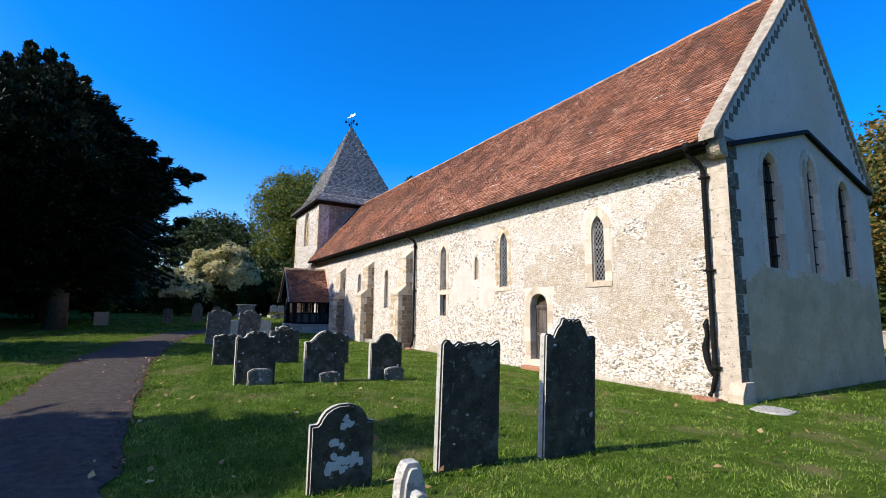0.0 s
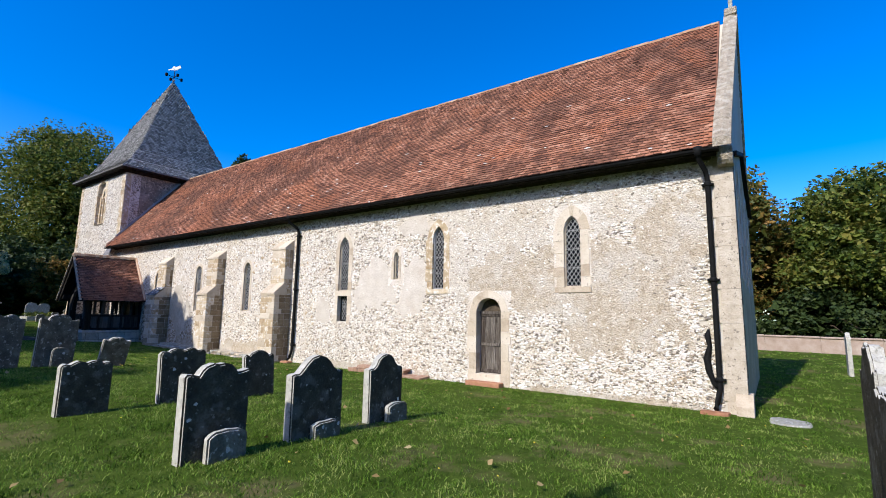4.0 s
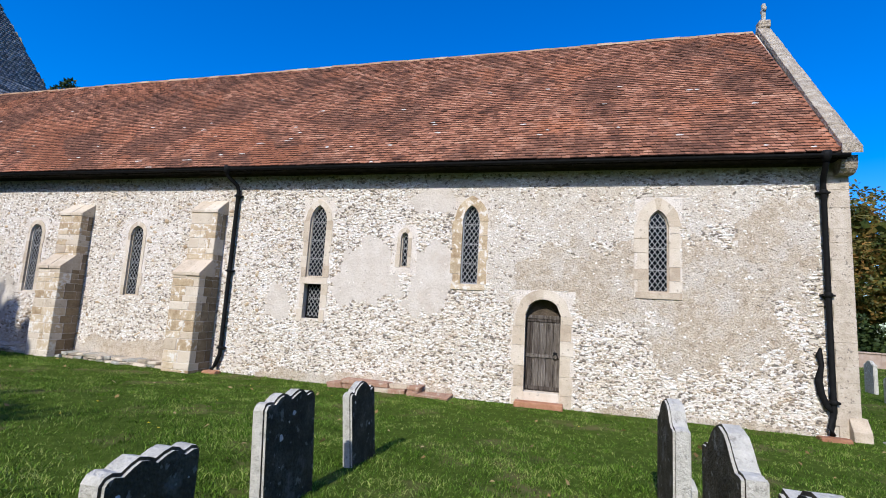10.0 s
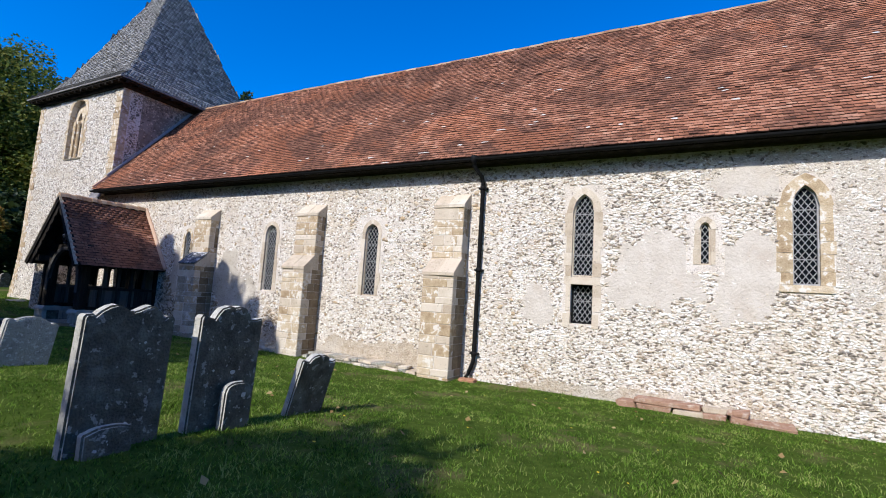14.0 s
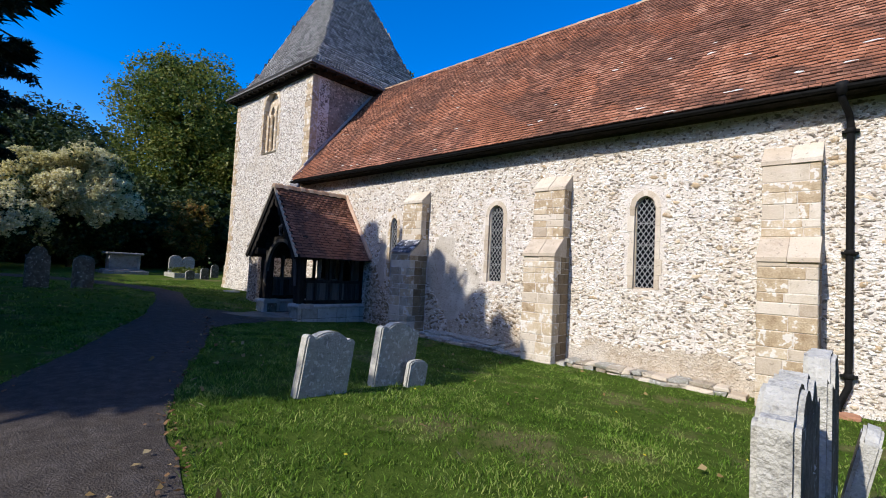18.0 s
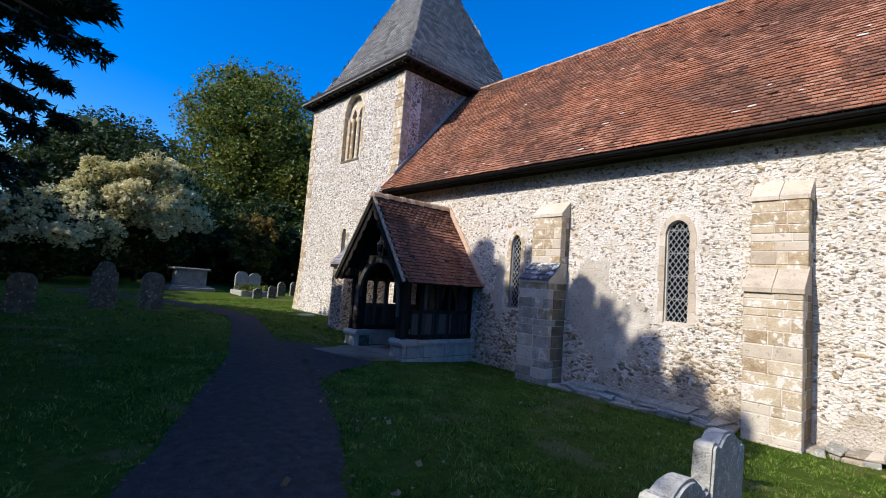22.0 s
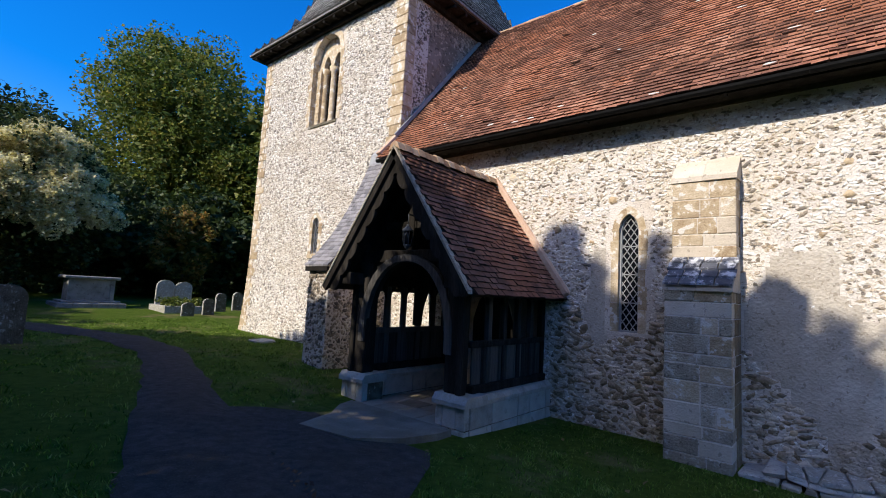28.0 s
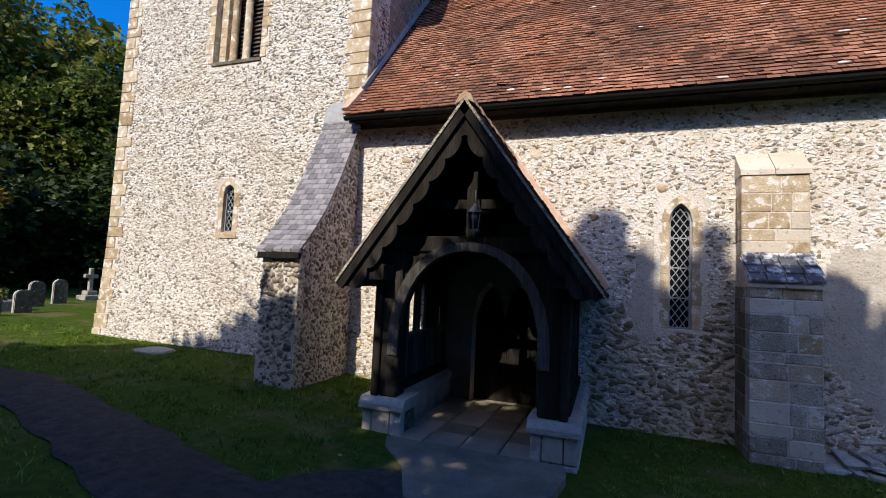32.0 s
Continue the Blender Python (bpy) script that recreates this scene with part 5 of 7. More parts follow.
def headstone(x0, x1, y, top, kind, material, label, lean=0.0, tip=0.0, turn=0.0, thick=0.09, splash=4, name="gravestone", cat="gravestone", group="gravestones"):
    xc, w = (x0 + x1) / 2, x1 - x0
    gz = float(ground_z(xc, y))
    h = top - gz
    prof = [(-w / 2, -0.25), *top_profile(w, h, kind), (w / 2, -0.25)]
    rng = random.Random(int(x0 * 977 + y * 131))
    prof = [(a + rng.uniform(-0.004, 0.004), b + rng.uniform(-0.006, 0.006)) for a, b in prof]
    bm = slab_of(prof, lambda a, z, d: (a, d - thick / 2, z), thick)
    bmesh.ops.bevel(bm, geom=[e for e in bm.edges if len({round(v.co.y, 3) for v in e.verts}) == 1], offset=0.018, segments=2, affect="EDGES")
    bm.verts.ensure_lookup_table()
    for v in bm.verts:
        v.co += Vector((0, 0.006 * noise.noise(v.co * 5 + Vector((xc, y, 0))), 0.004 * noise.noise(v.co * 9)))
    ob = solo(name, bm, material, label, cat, group)
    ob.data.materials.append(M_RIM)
    # edges get the sunlit tone, faces keep the tone darkened for shade
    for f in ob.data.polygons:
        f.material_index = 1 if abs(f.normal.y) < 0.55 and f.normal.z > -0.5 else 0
    # crusts of lichen on the face
    spots = []
    for k in range(splash):
        if splash > 20:
            a, z = (rng.gauss(0, 0.05), rng.uniform(0.12, 0.56)) if k % 3 else (rng.uniform(-0.17, 0.17), rng.gauss(0.22, 0.03))
            r = rng.uniform(0.02, 0.05)
        else:
            a, z, r = rng.uniform(-0.42, 0.42) * w, h * rng.uniform(0.15, 0.82), rng.uniform(0.004, 0.008) if k % 3 else rng.uniform(0.012, 0.03)
        spots.append(((a, -thick / 2 - 0.001, z), r, r * rng.uniform(0.7, 1.3)))
    if spots:
        part("lichen", blots(spots, (1, 0, 0), (0, 0, 1), (0, -1, 0), int(abs(xc) * 50)), None, ob, "pale lichen crust")["kind"] = "stuff"
    ob.matrix_world = pose(xc, y, gz, tip, lean, turn)
    return ob


HS = headstone
HS(1.10, 1.64, 3.88, 0.73, "step", M_GRAVED, "small dark headstone with a white lichen splash", thick=0.08, splash=26)
HS(2.26, 2.96, 3.88, 1.23, "wavy", M_GRAVED, "tall dark headstone with a worn flat top and mossy crown", lean=2, thick=0.10)
HS(3.46, 4.24, 3.80, 1.45, "crown", M_GRAVED, "tall dark headstone with stepped shoulders and crown", lean=3, thick=0.10)
HS(0.855, 0.985, 1.78, 0.90, "round", M_PALE, "low pale headstone with a rounded top", thick=0.10, splash=0)
HS(0.83, 0.93, 1.62, 0.83, "round", M_PALE, "low pale footstone with a rounded top", thick=0.09, cat="footstone", group="footstones", splash=0)
HS(1.20, 1.88, 9.08, 1.10, "broken", M_GRAVED, "grey headstone with round head and edge paled as sunlit", thick=0.14)
HS(2.40, 3.18, 9.05, 1.10, "ogee", M_GRAVED, "dark headstone with a smooth arched top", thick=0.14)
HS(3.74, 4.44, 9.12, 1.04, "ogee", M_GRAVED, "dark headstone with shaped shoulders", thick=0.14)
HS(1.40, 1.82, 8.94, 0.46, "round", M_GRAVE, "small round-topped grey footstone in the grass", cat="footstone", group="footstones")
HS(2.66, 3.08, 8.92, 0.34, "round", M_GRAVE, "small round-topped grey footstone in the grass", cat="footstone", group="footstones")
HS(4.02, 4.44, 8.98, 0.36, "round", M_GRAVE, "small round-topped grey footstone in the grass", cat="footstone", group="footstones")
HS(1.12, 1.72, 12.12, 0.92, "double", M_GRAVED, "dark headstone with scrolled top in shade", thick=0.14)
HS(2.36, 3.06, 12.10, 1.02, "double", M_GRAVED, "dark lichen-spotted headstone with double scrolls", thick=0.11, tip=-4)
HS(3.76, 4.36, 12.08, 0.92, "shoulder", M_GRAVED, "dark headstone with a bluish lichen stain", thick=0.10, tip=-5)
HS(1.42, 2.18, 18.37, 1.46, "scroll", M_GRAVE, "large grey headstone with scrolled shoulders", lean=2.0, thick=0.12)
HS(2.42, 3.18, 18.34, 1.47, "broken", M_GRAVE, "tall grey headstone leaning beside another", lean=2.5, thick=0.12)
HS(3.66, 4.28, 18.28, 0.92, "broken", M_GRAVE, "leaning worn headstone with broken top", lean=5, tip=12, thick=0.10)
HS(1.50, 1.88, 18.22, 0.50, "round", M_GRAVE, "small round grey footstone in the grass", cat="footstone", group="footstones")
HS(2.70, 3.04, 18.19, 0.70, "round", M_GRAVE, "small round grey footstone in the grass", cat="footstone", group="footstones", lean=3)
HS(2.52, 3.18, 22.7, 1.03, "shoulder", M_GRAVEL, "pale headstone leaning back with a white crust", lean=8, thick=0.14)
HS(3.69, 4.39, 22.85, 1.06, "shoulder", M_GRAVEL, "pale headstone with a curled top", lean=8, thick=0.14)
HS(4.12, 4.48, 22.66, 0.56, "round", M_GRAVEL, "pale leaning footstone beside a headstone", lean=9, cat="footstone", group="footstones")
# beyond the east end
for x, y, top in ((20.2, 0.45, 0.91), (19.6, 0.1, 0.77), (18.3, 0.2, 0.86), (15.65, 1.1, 0.58), (15.65, 0.2, 1.01), (19.9, 2.45, 1.25), (20.4, 2.4, 0.85), (21.9, -0.5, 0.9), (27, 1.2, 0.7), (29, 5.5, 0.8)):
    HS(x - 0.27, x + 0.27, y, top, "shoulder" if x > 18 else "round", M_GRAVEL, "pale headstone in the sun beyond the church", thick=0.12)
# west of the porch
HS(-5.0, -4.3, 33.0, 1.3, "round", M_GRAVEL, "pale headstone in the shade beneath the yew", thick=0.1)
HS(-3.2, -2.5, 33.5, 1.25, "flat", M_GRAVEL, "pale headstone in the shade beneath the yew", thick=0.1)
HS(2.05, 2.72, 39.0, 1.93, "step", M_GRAVE, "grey headstone in deep shade", thick=0.1)
HS(3.35, 4.0, 39.15, 1.69, "round", M_GRAVE, "grey headstone in deep shade", thick=0.1)
HS(0.2, 0.8, 37.5, 1.5, "round", M_GRAVE, "grey headstone in deep shade", thick=0.1)
HS(9.12, 9.80, 47.6, 1.92, "round", M_GRAVEL, "one of two joined round-topped headstones", thick=0.1)
HS(9.82, 10.5, 47.6, 1.88, "round", M_GRAVEL, "one of two joined round-topped headstones", thick=0.1)
for x, y, top in ((9.3, 44.8, 1.15), (10.2, 45.2, 1.3), (11.2, 46.4, 1.5), (12.2, 47, 1.55)):
    HS(x - 0.22, x + 0.22, y, top, "round", M_GRAVE, "low rounded stone by the tower", thick=0.1)

# chest tomb
tomb = thing("chest_tomb", "pale stone chest tomb with a projecting lid, in shade", "tomb")
gz = float(ground_z(7.0, 48.0))
part("base", box(5.95, 8.05, 47.2, 48.8, gz - 0.3, gz + 0.14, 0.02), M_TOMB, tomb)
part("step", box(6.1, 7.9, 47.4, 48.6, gz + 0.14, gz + 0.22, 0.015), M_TOMB, tomb)
part("chest", box(6.3, 7.7, 47.6, 48.4, gz + 0.22, gz + 1.0, 0.015), M_TOMB, tomb)
for x in (6.3, 7.58):
    part("pilaster", box(x - 0.01, x + 0.13, 47.575, 47.61, gz + 0.22, gz + 0.995, 0.006), M_TOMB, tomb)
part("lid", box(6.15, 7.85, 47.45, 48.55, gz + 1.0, gz + 1.11, 0.03), M_TOMB, tomb)

# kerbed grave with plants before the joined headstones
kerb = thing("kerbed_grave", "white kerbed grave planted with grey-green tufts", "grave")
gz = float(ground_z(9.6, 46.4))
for x0, x1, y0, y1 in ((8.8, 10.5, 45.6, 45.72), (8.8, 10.5, 47.08, 47.2), (8.8, 8.92, 45.725, 47.075), (10.38, 10.5, 45.725, 47.075)):
    part("kerb_stone", box(x0, x1, y0, y1, gz - 0.2, gz + 0.24, 0.015), M_GRAVEL, kerb)
part("soil", box(8.925, 10.375, 45.725, 47.075, gz - 0.2, gz + 0.16), M_BARK, kerb)
rng = np.random.default_rng(301)
for k in range(5):
    c = np.stack((rng.normal(9.1 + 0.26 * k, 0.07, 16), rng.normal(46.2, 0.25, 16), gz + rng.uniform(0.2, 0.5, 16)), 1)
    Vp, Fp = leaf_cloud(c, np.full(16, 0.1), 24, 0.10, 302 + k)
    part("plant", quick_mesh("plant", Vp, Fp, L_GREEN), None, kerb, "low tufted plant")

# stone cross near the tower
cross = thing("grave_cross", "pale stone cross on a stepped base among headstones", "cross")
gz = float(ground_z(13.8, 48.0))
part("base", box(13.5, 14.1, 47.75, 48.25, gz - 0.2, gz + 0.16, 0.02), M_GRAVEL, cross)
part("step", box(13.62, 13.98, 47.85, 48.15, gz + 0.16, gz + 0.32, 0.02), M_GRAVEL, cross)
part("shaft", box(13.73, 13.87, 47.94, 48.06, gz + 0.32, gz + 1.14, 0.02), M_GRAVEL, cross)
part("arms", box(13.56, 14.04, 47.945, 48.055, gz + 0.78, gz + 0.92, 0.02), M_GRAVEL, cross)

# flat stones
def flat_stone(x0, x1, y0, y1, h, material, label, seed, cat="ledger stone"):
    bm = bmesh.new()
    rng = random.Random(seed)
    n = 14
    cx, cy, rx, ry = (x0 + x1) / 2, (y0 + y1) / 2, (x1 - x0) / 2, (y1 - y0) / 2
    gz = min(float(ground_z(a, b)) for a in (x0, x1) for b in (y0, y1))
    pts = []
    for k in range(n):
        t = math.tau * k / n
        c, s = math.cos(t), math.sin(t)
        r = (abs(c) ** 5 + abs(s) ** 5) ** -0.2 * rng.uniform(0.92, 1.03)
        pts.append((cx + rx * c * r, cy + ry * s * r))
    lo = [bm.verts.new((a, b, gz - 0.15)) for a, b in pts]
    hi = [bm.verts.new((a, b, float(ground_z(a, b)) + h + rng.uniform(-0.01, 0.01))) for a, b in pts]
    bm.faces.new(lo[::-1])
    top = bm.faces.new(hi)
    for i in range(n):
        j = (i + 1) % n
        bm.faces.new((lo[i], lo[j], hi[j], hi[i]))
    bmesh.ops.bevel(bm, geom=list(top.edges), offset=0.02, segments=1, affect="EDGES")
    return solo("flat_stone", bm, material, label, cat)


flat_stone(9.05, 9.75, 4.0, 4.62, 0.03, M_GRAVEL, "flat pale slab lying in the grass at the corner", 1)
flat_stone(8.5, 9.1, 38.2, 38.9, 0.04, M_GRAVEL, "flat pale stone in the grass by the tower", 2)


def rubble(label, y0, y1, x0, x1, top, pieces, materials, seed, flat=1.0, rough=0.05):
    """A broken ledge of loose irregular stones, each a piece of its own."""
    rng = random.Random(seed)
    t = thing("masonry_ledge", label, "rubble ledge")
    y, k = y0, 0
    while y < y1:
        ln = rng.uniform(0.6, 1.4) * (y1 - y0) / pieces
        edge = min((y - y0) / 0.4, (y1 - y) / 0.4, 1.0)
        base = float(ground_z(9.4, y))
        hh = max(top * max(edge, 0.35), 0.06)
        layers = max(1, round(hh / (0.075 * flat)))
        for q in range(layers):
            xf = x0 + rng.uniform(0, 0.10) + 0.04 * q
            za, zb = base + hh * q / layers - (0.12 if q == 0 else 0.0), base + hh * (q + 1) / layers
            yy, ye = y + rng.uniform(-0.03, 0.03), y + ln * rng.uniform(0.9, 1.03)
            bm = box(xf, x1, yy, ye, za + 0.004, zb - 0.004, 0.012)
            for v in bm.verts:
                v.co += Vector((noise.noise(v.co * 4.0), 0.8 * noise.noise(v.co * 5.0 + Vector((7, 0, 0))), 0.35 * noise.noise(v.co * 6.0 + Vector((0, 9, 0))))) * rough
            part("stone", bm, materials[(k + q) % len(materials)], t)
            k += 1
        y += ln
    return t


rubble("layered slabs of broken stone along the wall foot", 19.6, 23.1, 9.05, 9.60, 0.16, 13, (M_PALE, M_GRAVEL, M_BLOCK), 20, 0.9, 0.13)
rubble("layered slabs of broken stone along the wall foot", 24.1, 27.5, 8.95, 9.60, 0.20, 13, (M_GRAVEL, M_RIM, M_BLOCK), 21, 0.9, 0.13)
rubble("reddish broken masonry on stones at the wall foot", 12.45, 15.05, 9.20, 9.60, 0.20, 6, (M_REDW, M_REDW, M_PALE), 22, 1.4, 0.12)
flat_stone(9.2, 9.5, 5.2, 5.7, 0.06, M_BRICK, "brick gully under the downpipe", 50, "gully")
flat_stone(9.2, 9.5, 18.2, 18.6, 0.06, M_BRICK, "brick gully under the downpipe", 51, "gully")

# boundary wall to the east
bw = thing("boundary_wall", "low weathered brick boundary wall with flat coping", "wall", kind="structure")
for k in range(26):
    y = -34 + k * 2.6
    z = float(ground_z(33, y))
    part("wall_bay", box(32.9, 33.25, y, y + 2.59, z - 0.3, z + 0.82), M_BWALL, bw)
    part("coping", box(32.84, 33.31, y + 0.003, y + 2.587, z + 0.82, z + 0.92, 0.02), M_BWALL, bw)


# ---- trees ----
def limb_tube(points, r0, r1, sides=7):
    n = len(points)
    return tube(points, [r0 + (r1 - r0) * i / (n - 1) for i in range(n)], sides)


def tree(name, base, height, radius, crown_from, material, label, seed, clusters=160, per=70, leaf=0.28, squash=1.0, top_bias=0.0, trunk_r=0.35, gap=0.0, category="tree", limbs=9, lobes=6):
    """A trunk, limbs out to the crown and many leaf clusters on an uneven, lobed outline."""
    rng = np.random.default_rng(seed)
    bx, by = base
    bz = float(ground_z(bx, by))
    t = thing(name, label, category)
    part("trunk", limb_tube([(bx, by, bz - 0.3), (bx + 0.1, by, bz + height * 0.25), (bx - 0.1, by + 0.15, bz + height * 0.55), (bx, by, bz + height * 0.88)], trunk_r, trunk_r * 0.15, 10), M_BARK, t)
    cz0 = bz + crown_from
    mid, half = (cz0 + bz + height) / 2, (bz + height - cz0) / 2
    ld = rng.normal(size=(lobes, 3))
    ld /= np.linalg.norm(ld, axis=1)[:, None]
    la = rng.uniform(0.0, 0.32, lobes)
    cs, rs = [], []
    while len(cs) < clusters:
        d = rng.normal(size=3)
        d /= np.linalg.norm(d)
        k = 0.80 + (la * np.clip(ld @ d, 0, 1) ** 3).sum() - gap * rng.random() ** 3
        k *= rng.uniform(0.72, 1.0) if rng.random() < 0.75 else rng.uniform(0.3, 0.8)
        w = 1 - top_bias * max(d[2], 0)
        cs.append((bx + d[0] * radius * k * w, by + d[1] * radius * k * w, mid + d[2] * half * k * squash))
        rs.append(radius * rng.uniform(0.10, 0.22))
    for i in range(limbs):
        q = Vector(cs[i])
        s = Vector((bx, by, bz + height * rng.uniform(0.25, 0.6)))
        m = s.lerp(q, 0.5) + Vector((0, 0, 0.06 * height))
        part("limb", limb_tube([s, m, q], trunk_r * 0.4, 0.03, 6), M_BARK, t)
    V, F = leaf_cloud(cs, rs, per, leaf, seed + 1)
    k = rng.normal(size=(clusters // 2, 3))
    k = k / np.linalg.norm(k, axis=1)[:, None] * rng.uniform(0.1, 0.72, (clusters // 2, 1))
    W, H = leaf_cloud(np.array((bx, by, mid)) + k * np.array((radius, radius, half)), np.full(clusters // 2, radius * 0.16), max(12, per // 4), leaf * 2.4, seed + 2)
    V, F = np.concatenate((V, W)), np.concatenate((F, H + len(V)))
    part("crown", quick_mesh(name + "_crown", V, F, material), None, t)
    return t


def yew(base, centre, profile, seed, clusters, per, label, leaf=0.2, squeeze=1.0, skirt=1.0, sprays=(), thin=0.0, leaders=(), boughs=()):
    """A yew: tiers of feathery, slightly drooping sprays inside an outline of (height, radius) pairs, round a short dark trunk."""
    rng = np.random.default_rng(seed)
    bx, by = base
    cx, cy = centre
    bz = float(ground_z(bx, by))
    hz, hr = [p[0] for p in profile], [p[1] for p in profile]
    low, height = hz[0], hz[-1]
    t = thing("yew_tree", label, "tree")
    part("trunk", limb_tube([(bx, by, bz - 0.3), (bx + 0.1, by, bz + 2.5), ((bx + cx) / 2, (by + cy) / 2, bz + height * 0.5), (cx, cy, bz + height * 0.93)], 0.5, 0.05, 12), M_BARK, t)
    cs, rs, dirs, twigs = [], [], [], []
    while len(cs) < clusters:
        z = rng.uniform(low, height)
        env = float(np.interp(z, hz, hr))
        if rng.random() > env / max(hr) + 0.1:
            continue
        a = rng.uniform(0, math.tau)
        env *= 0.93 + 0.07 * math.sin(3 * a + 0.9 * z) + 0.06 * math.sin(8 * a + 2.3 * z)
        k = rng.random()
        rr = env * (rng.uniform(0.84, 1.0) if k < 0.5 else math.sqrt(rng.random()) * 0.85)
        cs.append((cx + rr * math.cos(a), cy + rr * float(np.interp(z, [8.0, 10.0], [skirt, squeeze if math.sin(a) > 0 else 1.0])) * math.sin(a), bz + z))
        rs.append(rng.uniform(0.25, 0.5) if k < 0.5 else rng.uniform(0.5, 0.95))
        if math.sin(a) > 0.25 and rng.random() < thin:
            cs.pop(), rs.pop()
            continue
        dirs.append((math.cos(a), math.sin(a), 0.35))
    # narrow leaders above the crown and boughs that reach out of it
    for p, q in [((a, b, c - 3.0), (a, b, c)) for a, b, c in leaders] + [((a - 3.2, b + 0.4, c - 1.0), (a, b, c)) for a, b, c in boughs]:
        p, q = Vector(p), Vector(q)
        part("limb", limb_tube([p, p.lerp(q, 0.5), q], 0.06, 0.01, 5), M_BARK, t)
        for k in range(26):
            f = rng.random()
            w = 0.75 * (1 - f) + 0.06
            cs.append(tuple(p.lerp(q, f) + Vector(rng.normal(size=3)) * w * 0.5))
            rs.append(0.14 + 0.4 * (1 - f))
            dirs.append(tuple((q - p).normalized()))
    for p in sprays:
        s = Vector((cx + 2.6, cy - 2.0, p[2] + 1.2))
        q = Vector(p)
        part("limb", limb_tube([s, s.lerp(q, 0.6) + Vector((0, 0, 0.2)), q], 0.05, 0.008, 5), M_BARK, t)
        for k in range(60):
            f = rng.uniform(0.3, 1.0)
            c = s.lerp(q, f) + Vector((0, 0, 0.3 * f * (1 - f)))
            tw = (q - s).normalized() * 0.5 + Vector(rng.normal(size=3)) * 0.4
            e = c + tw.normalized() * rng.uniform(0.15, 0.42) * (1.25 - f) - Vector((0, 0, 0.05))
            twigs.append((tuple(c), tuple(e)))
    for i in range(30):
        q = Vector(cs[i * 3])
        s = Vector((bx, by, bz + max(1.2, (q.z - bz) * 0.8)))
        part("limb", limb_tube([s, s.lerp(q, 0.55) + Vector((0, 0, 0.25)), q], 0.13, 0.02, 6), M_BARK, t)
    cs, rs, dirs = np.array(cs), np.array(rs), np.array(dirs)
    n = len(cs) * per
    i = np.repeat(np.arange(len(cs)), per)
    d = rng.normal(size=(n, 3)) * np.array((1, 1, 0.55))
    d /= np.linalg.norm(d, axis=1)[:, None]
    p = cs[i] + d * rs[i][:, None] * rng.uniform(0.2, 1.15, (n, 1))
    u = d * 0.7 + dirs[i] + rng.normal(size=(n, 3)) * 0.35
    u[:, 2] -= 0.25
    u /= np.linalg.norm(u, axis=1)[:, None]
    v = np.cross(u, rng.normal(size=(n, 3)) * 0.5 + np.array((0, 0, 1.0)))
    v /= np.linalg.norm(v, axis=1)[:, None] + 1e-9
    s = np.minimum(leaf, rs[i][:, None] * 0.9) * rng.uniform(0.7, 1.5, (n, 1))
    P = np.stack((p - u * s, p + v * s * 0.30, p + u * s - np.array((0, 0, 0.1)) * s, p - v * s * 0.30), 1)
    part("crown", quick_mesh("yew_crown", P.reshape(-1, 3), np.arange(n * 4).reshape(-1, 4), L_YEW), None, t)
    if twigs:
        a, b = np.array([q[0] for q in twigs]), np.array([q[1] for q in twigs])
        m = 70
        i = np.repeat(np.arange(len(a)), m)
        n = len(i)
        ax = (b - a)[i]
        p = a[i] + ax * rng.random((n, 1)) + rng.normal(0, 0.008, (n, 3))
        u = ax / np.linalg.norm(ax, axis=1)[:, None] * 0.6 + rng.normal(size=(n, 3)) * np.array((0.6, 0.6, 0.35))
        u /= np.linalg.norm(u, axis=1)[:, None]
        v = np.cross(u, rng.normal(size=(n, 3)))
        v /= np.linalg.norm(v, axis=1)[:, None] + 1e-9
        s = rng.uniform(0.02, 0.05, (n, 1))
        P = np.stack((p, p + u * s + v * s * 0.22, p + u * s * 2, p + u * s - v * s * 0.22), 1)
        part("hanging_sprays", quick_mesh("yew_sprays", P.reshape(-1, 3), np.arange(n * 4).reshape(-1, 4), L_YEW), None, t, "feathery hanging yew twigs")
    return t


def blossom_shrub(base, height, radius, seed, label, lumps, tufts):
    """A dark leafy mound whose sunward lumps are covered in small cream tufts."""
    rng = np.random.default_rng(seed)
    t = tree("shrub", base, height, radius, 0.1, L_DARKG, label, seed, 170, 90, 0.17, lobes=8, category="shrub", trunk_r=0.14)
    bx, by = base
    bz = float(ground_z(bx, by))
    d = rng.normal(size=(lumps, 3))
    d[:, 2] = np.abs(d[:, 2]) * 1.2 - 0.35
    d[:, 1] -= 0.75
    d /= np.linalg.norm(d, axis=1)[:, None]
    L = np.array((bx, by, bz + height * 0.5)) + d * np.array((radius, radius, height * 0.5)) * rng.uniform(0.74, 0.95, (lumps, 1))
    i = rng.integers(0, lumps, tufts)
    q = rng.normal(size=(tufts, 3))
    q[:, 2] += 0.5
    q[:, 0] -= 0.4
    q /= np.linalg.norm(q, axis=1)[:, None]
    c = L[i] + q * radius * rng.uniform(0.13, 0.22, (tufts, 1)) * np.array((1, 1, 0.75))
    V, F = leaf_cloud(c, rng.uniform(0.06, 0.16, tufts), 17, 0.115, seed + 5, normal_up=0.6)
    part("blossom", quick_mesh("blossom", V, F, L_CREAM), None, t, "cream seed heads")
    return t

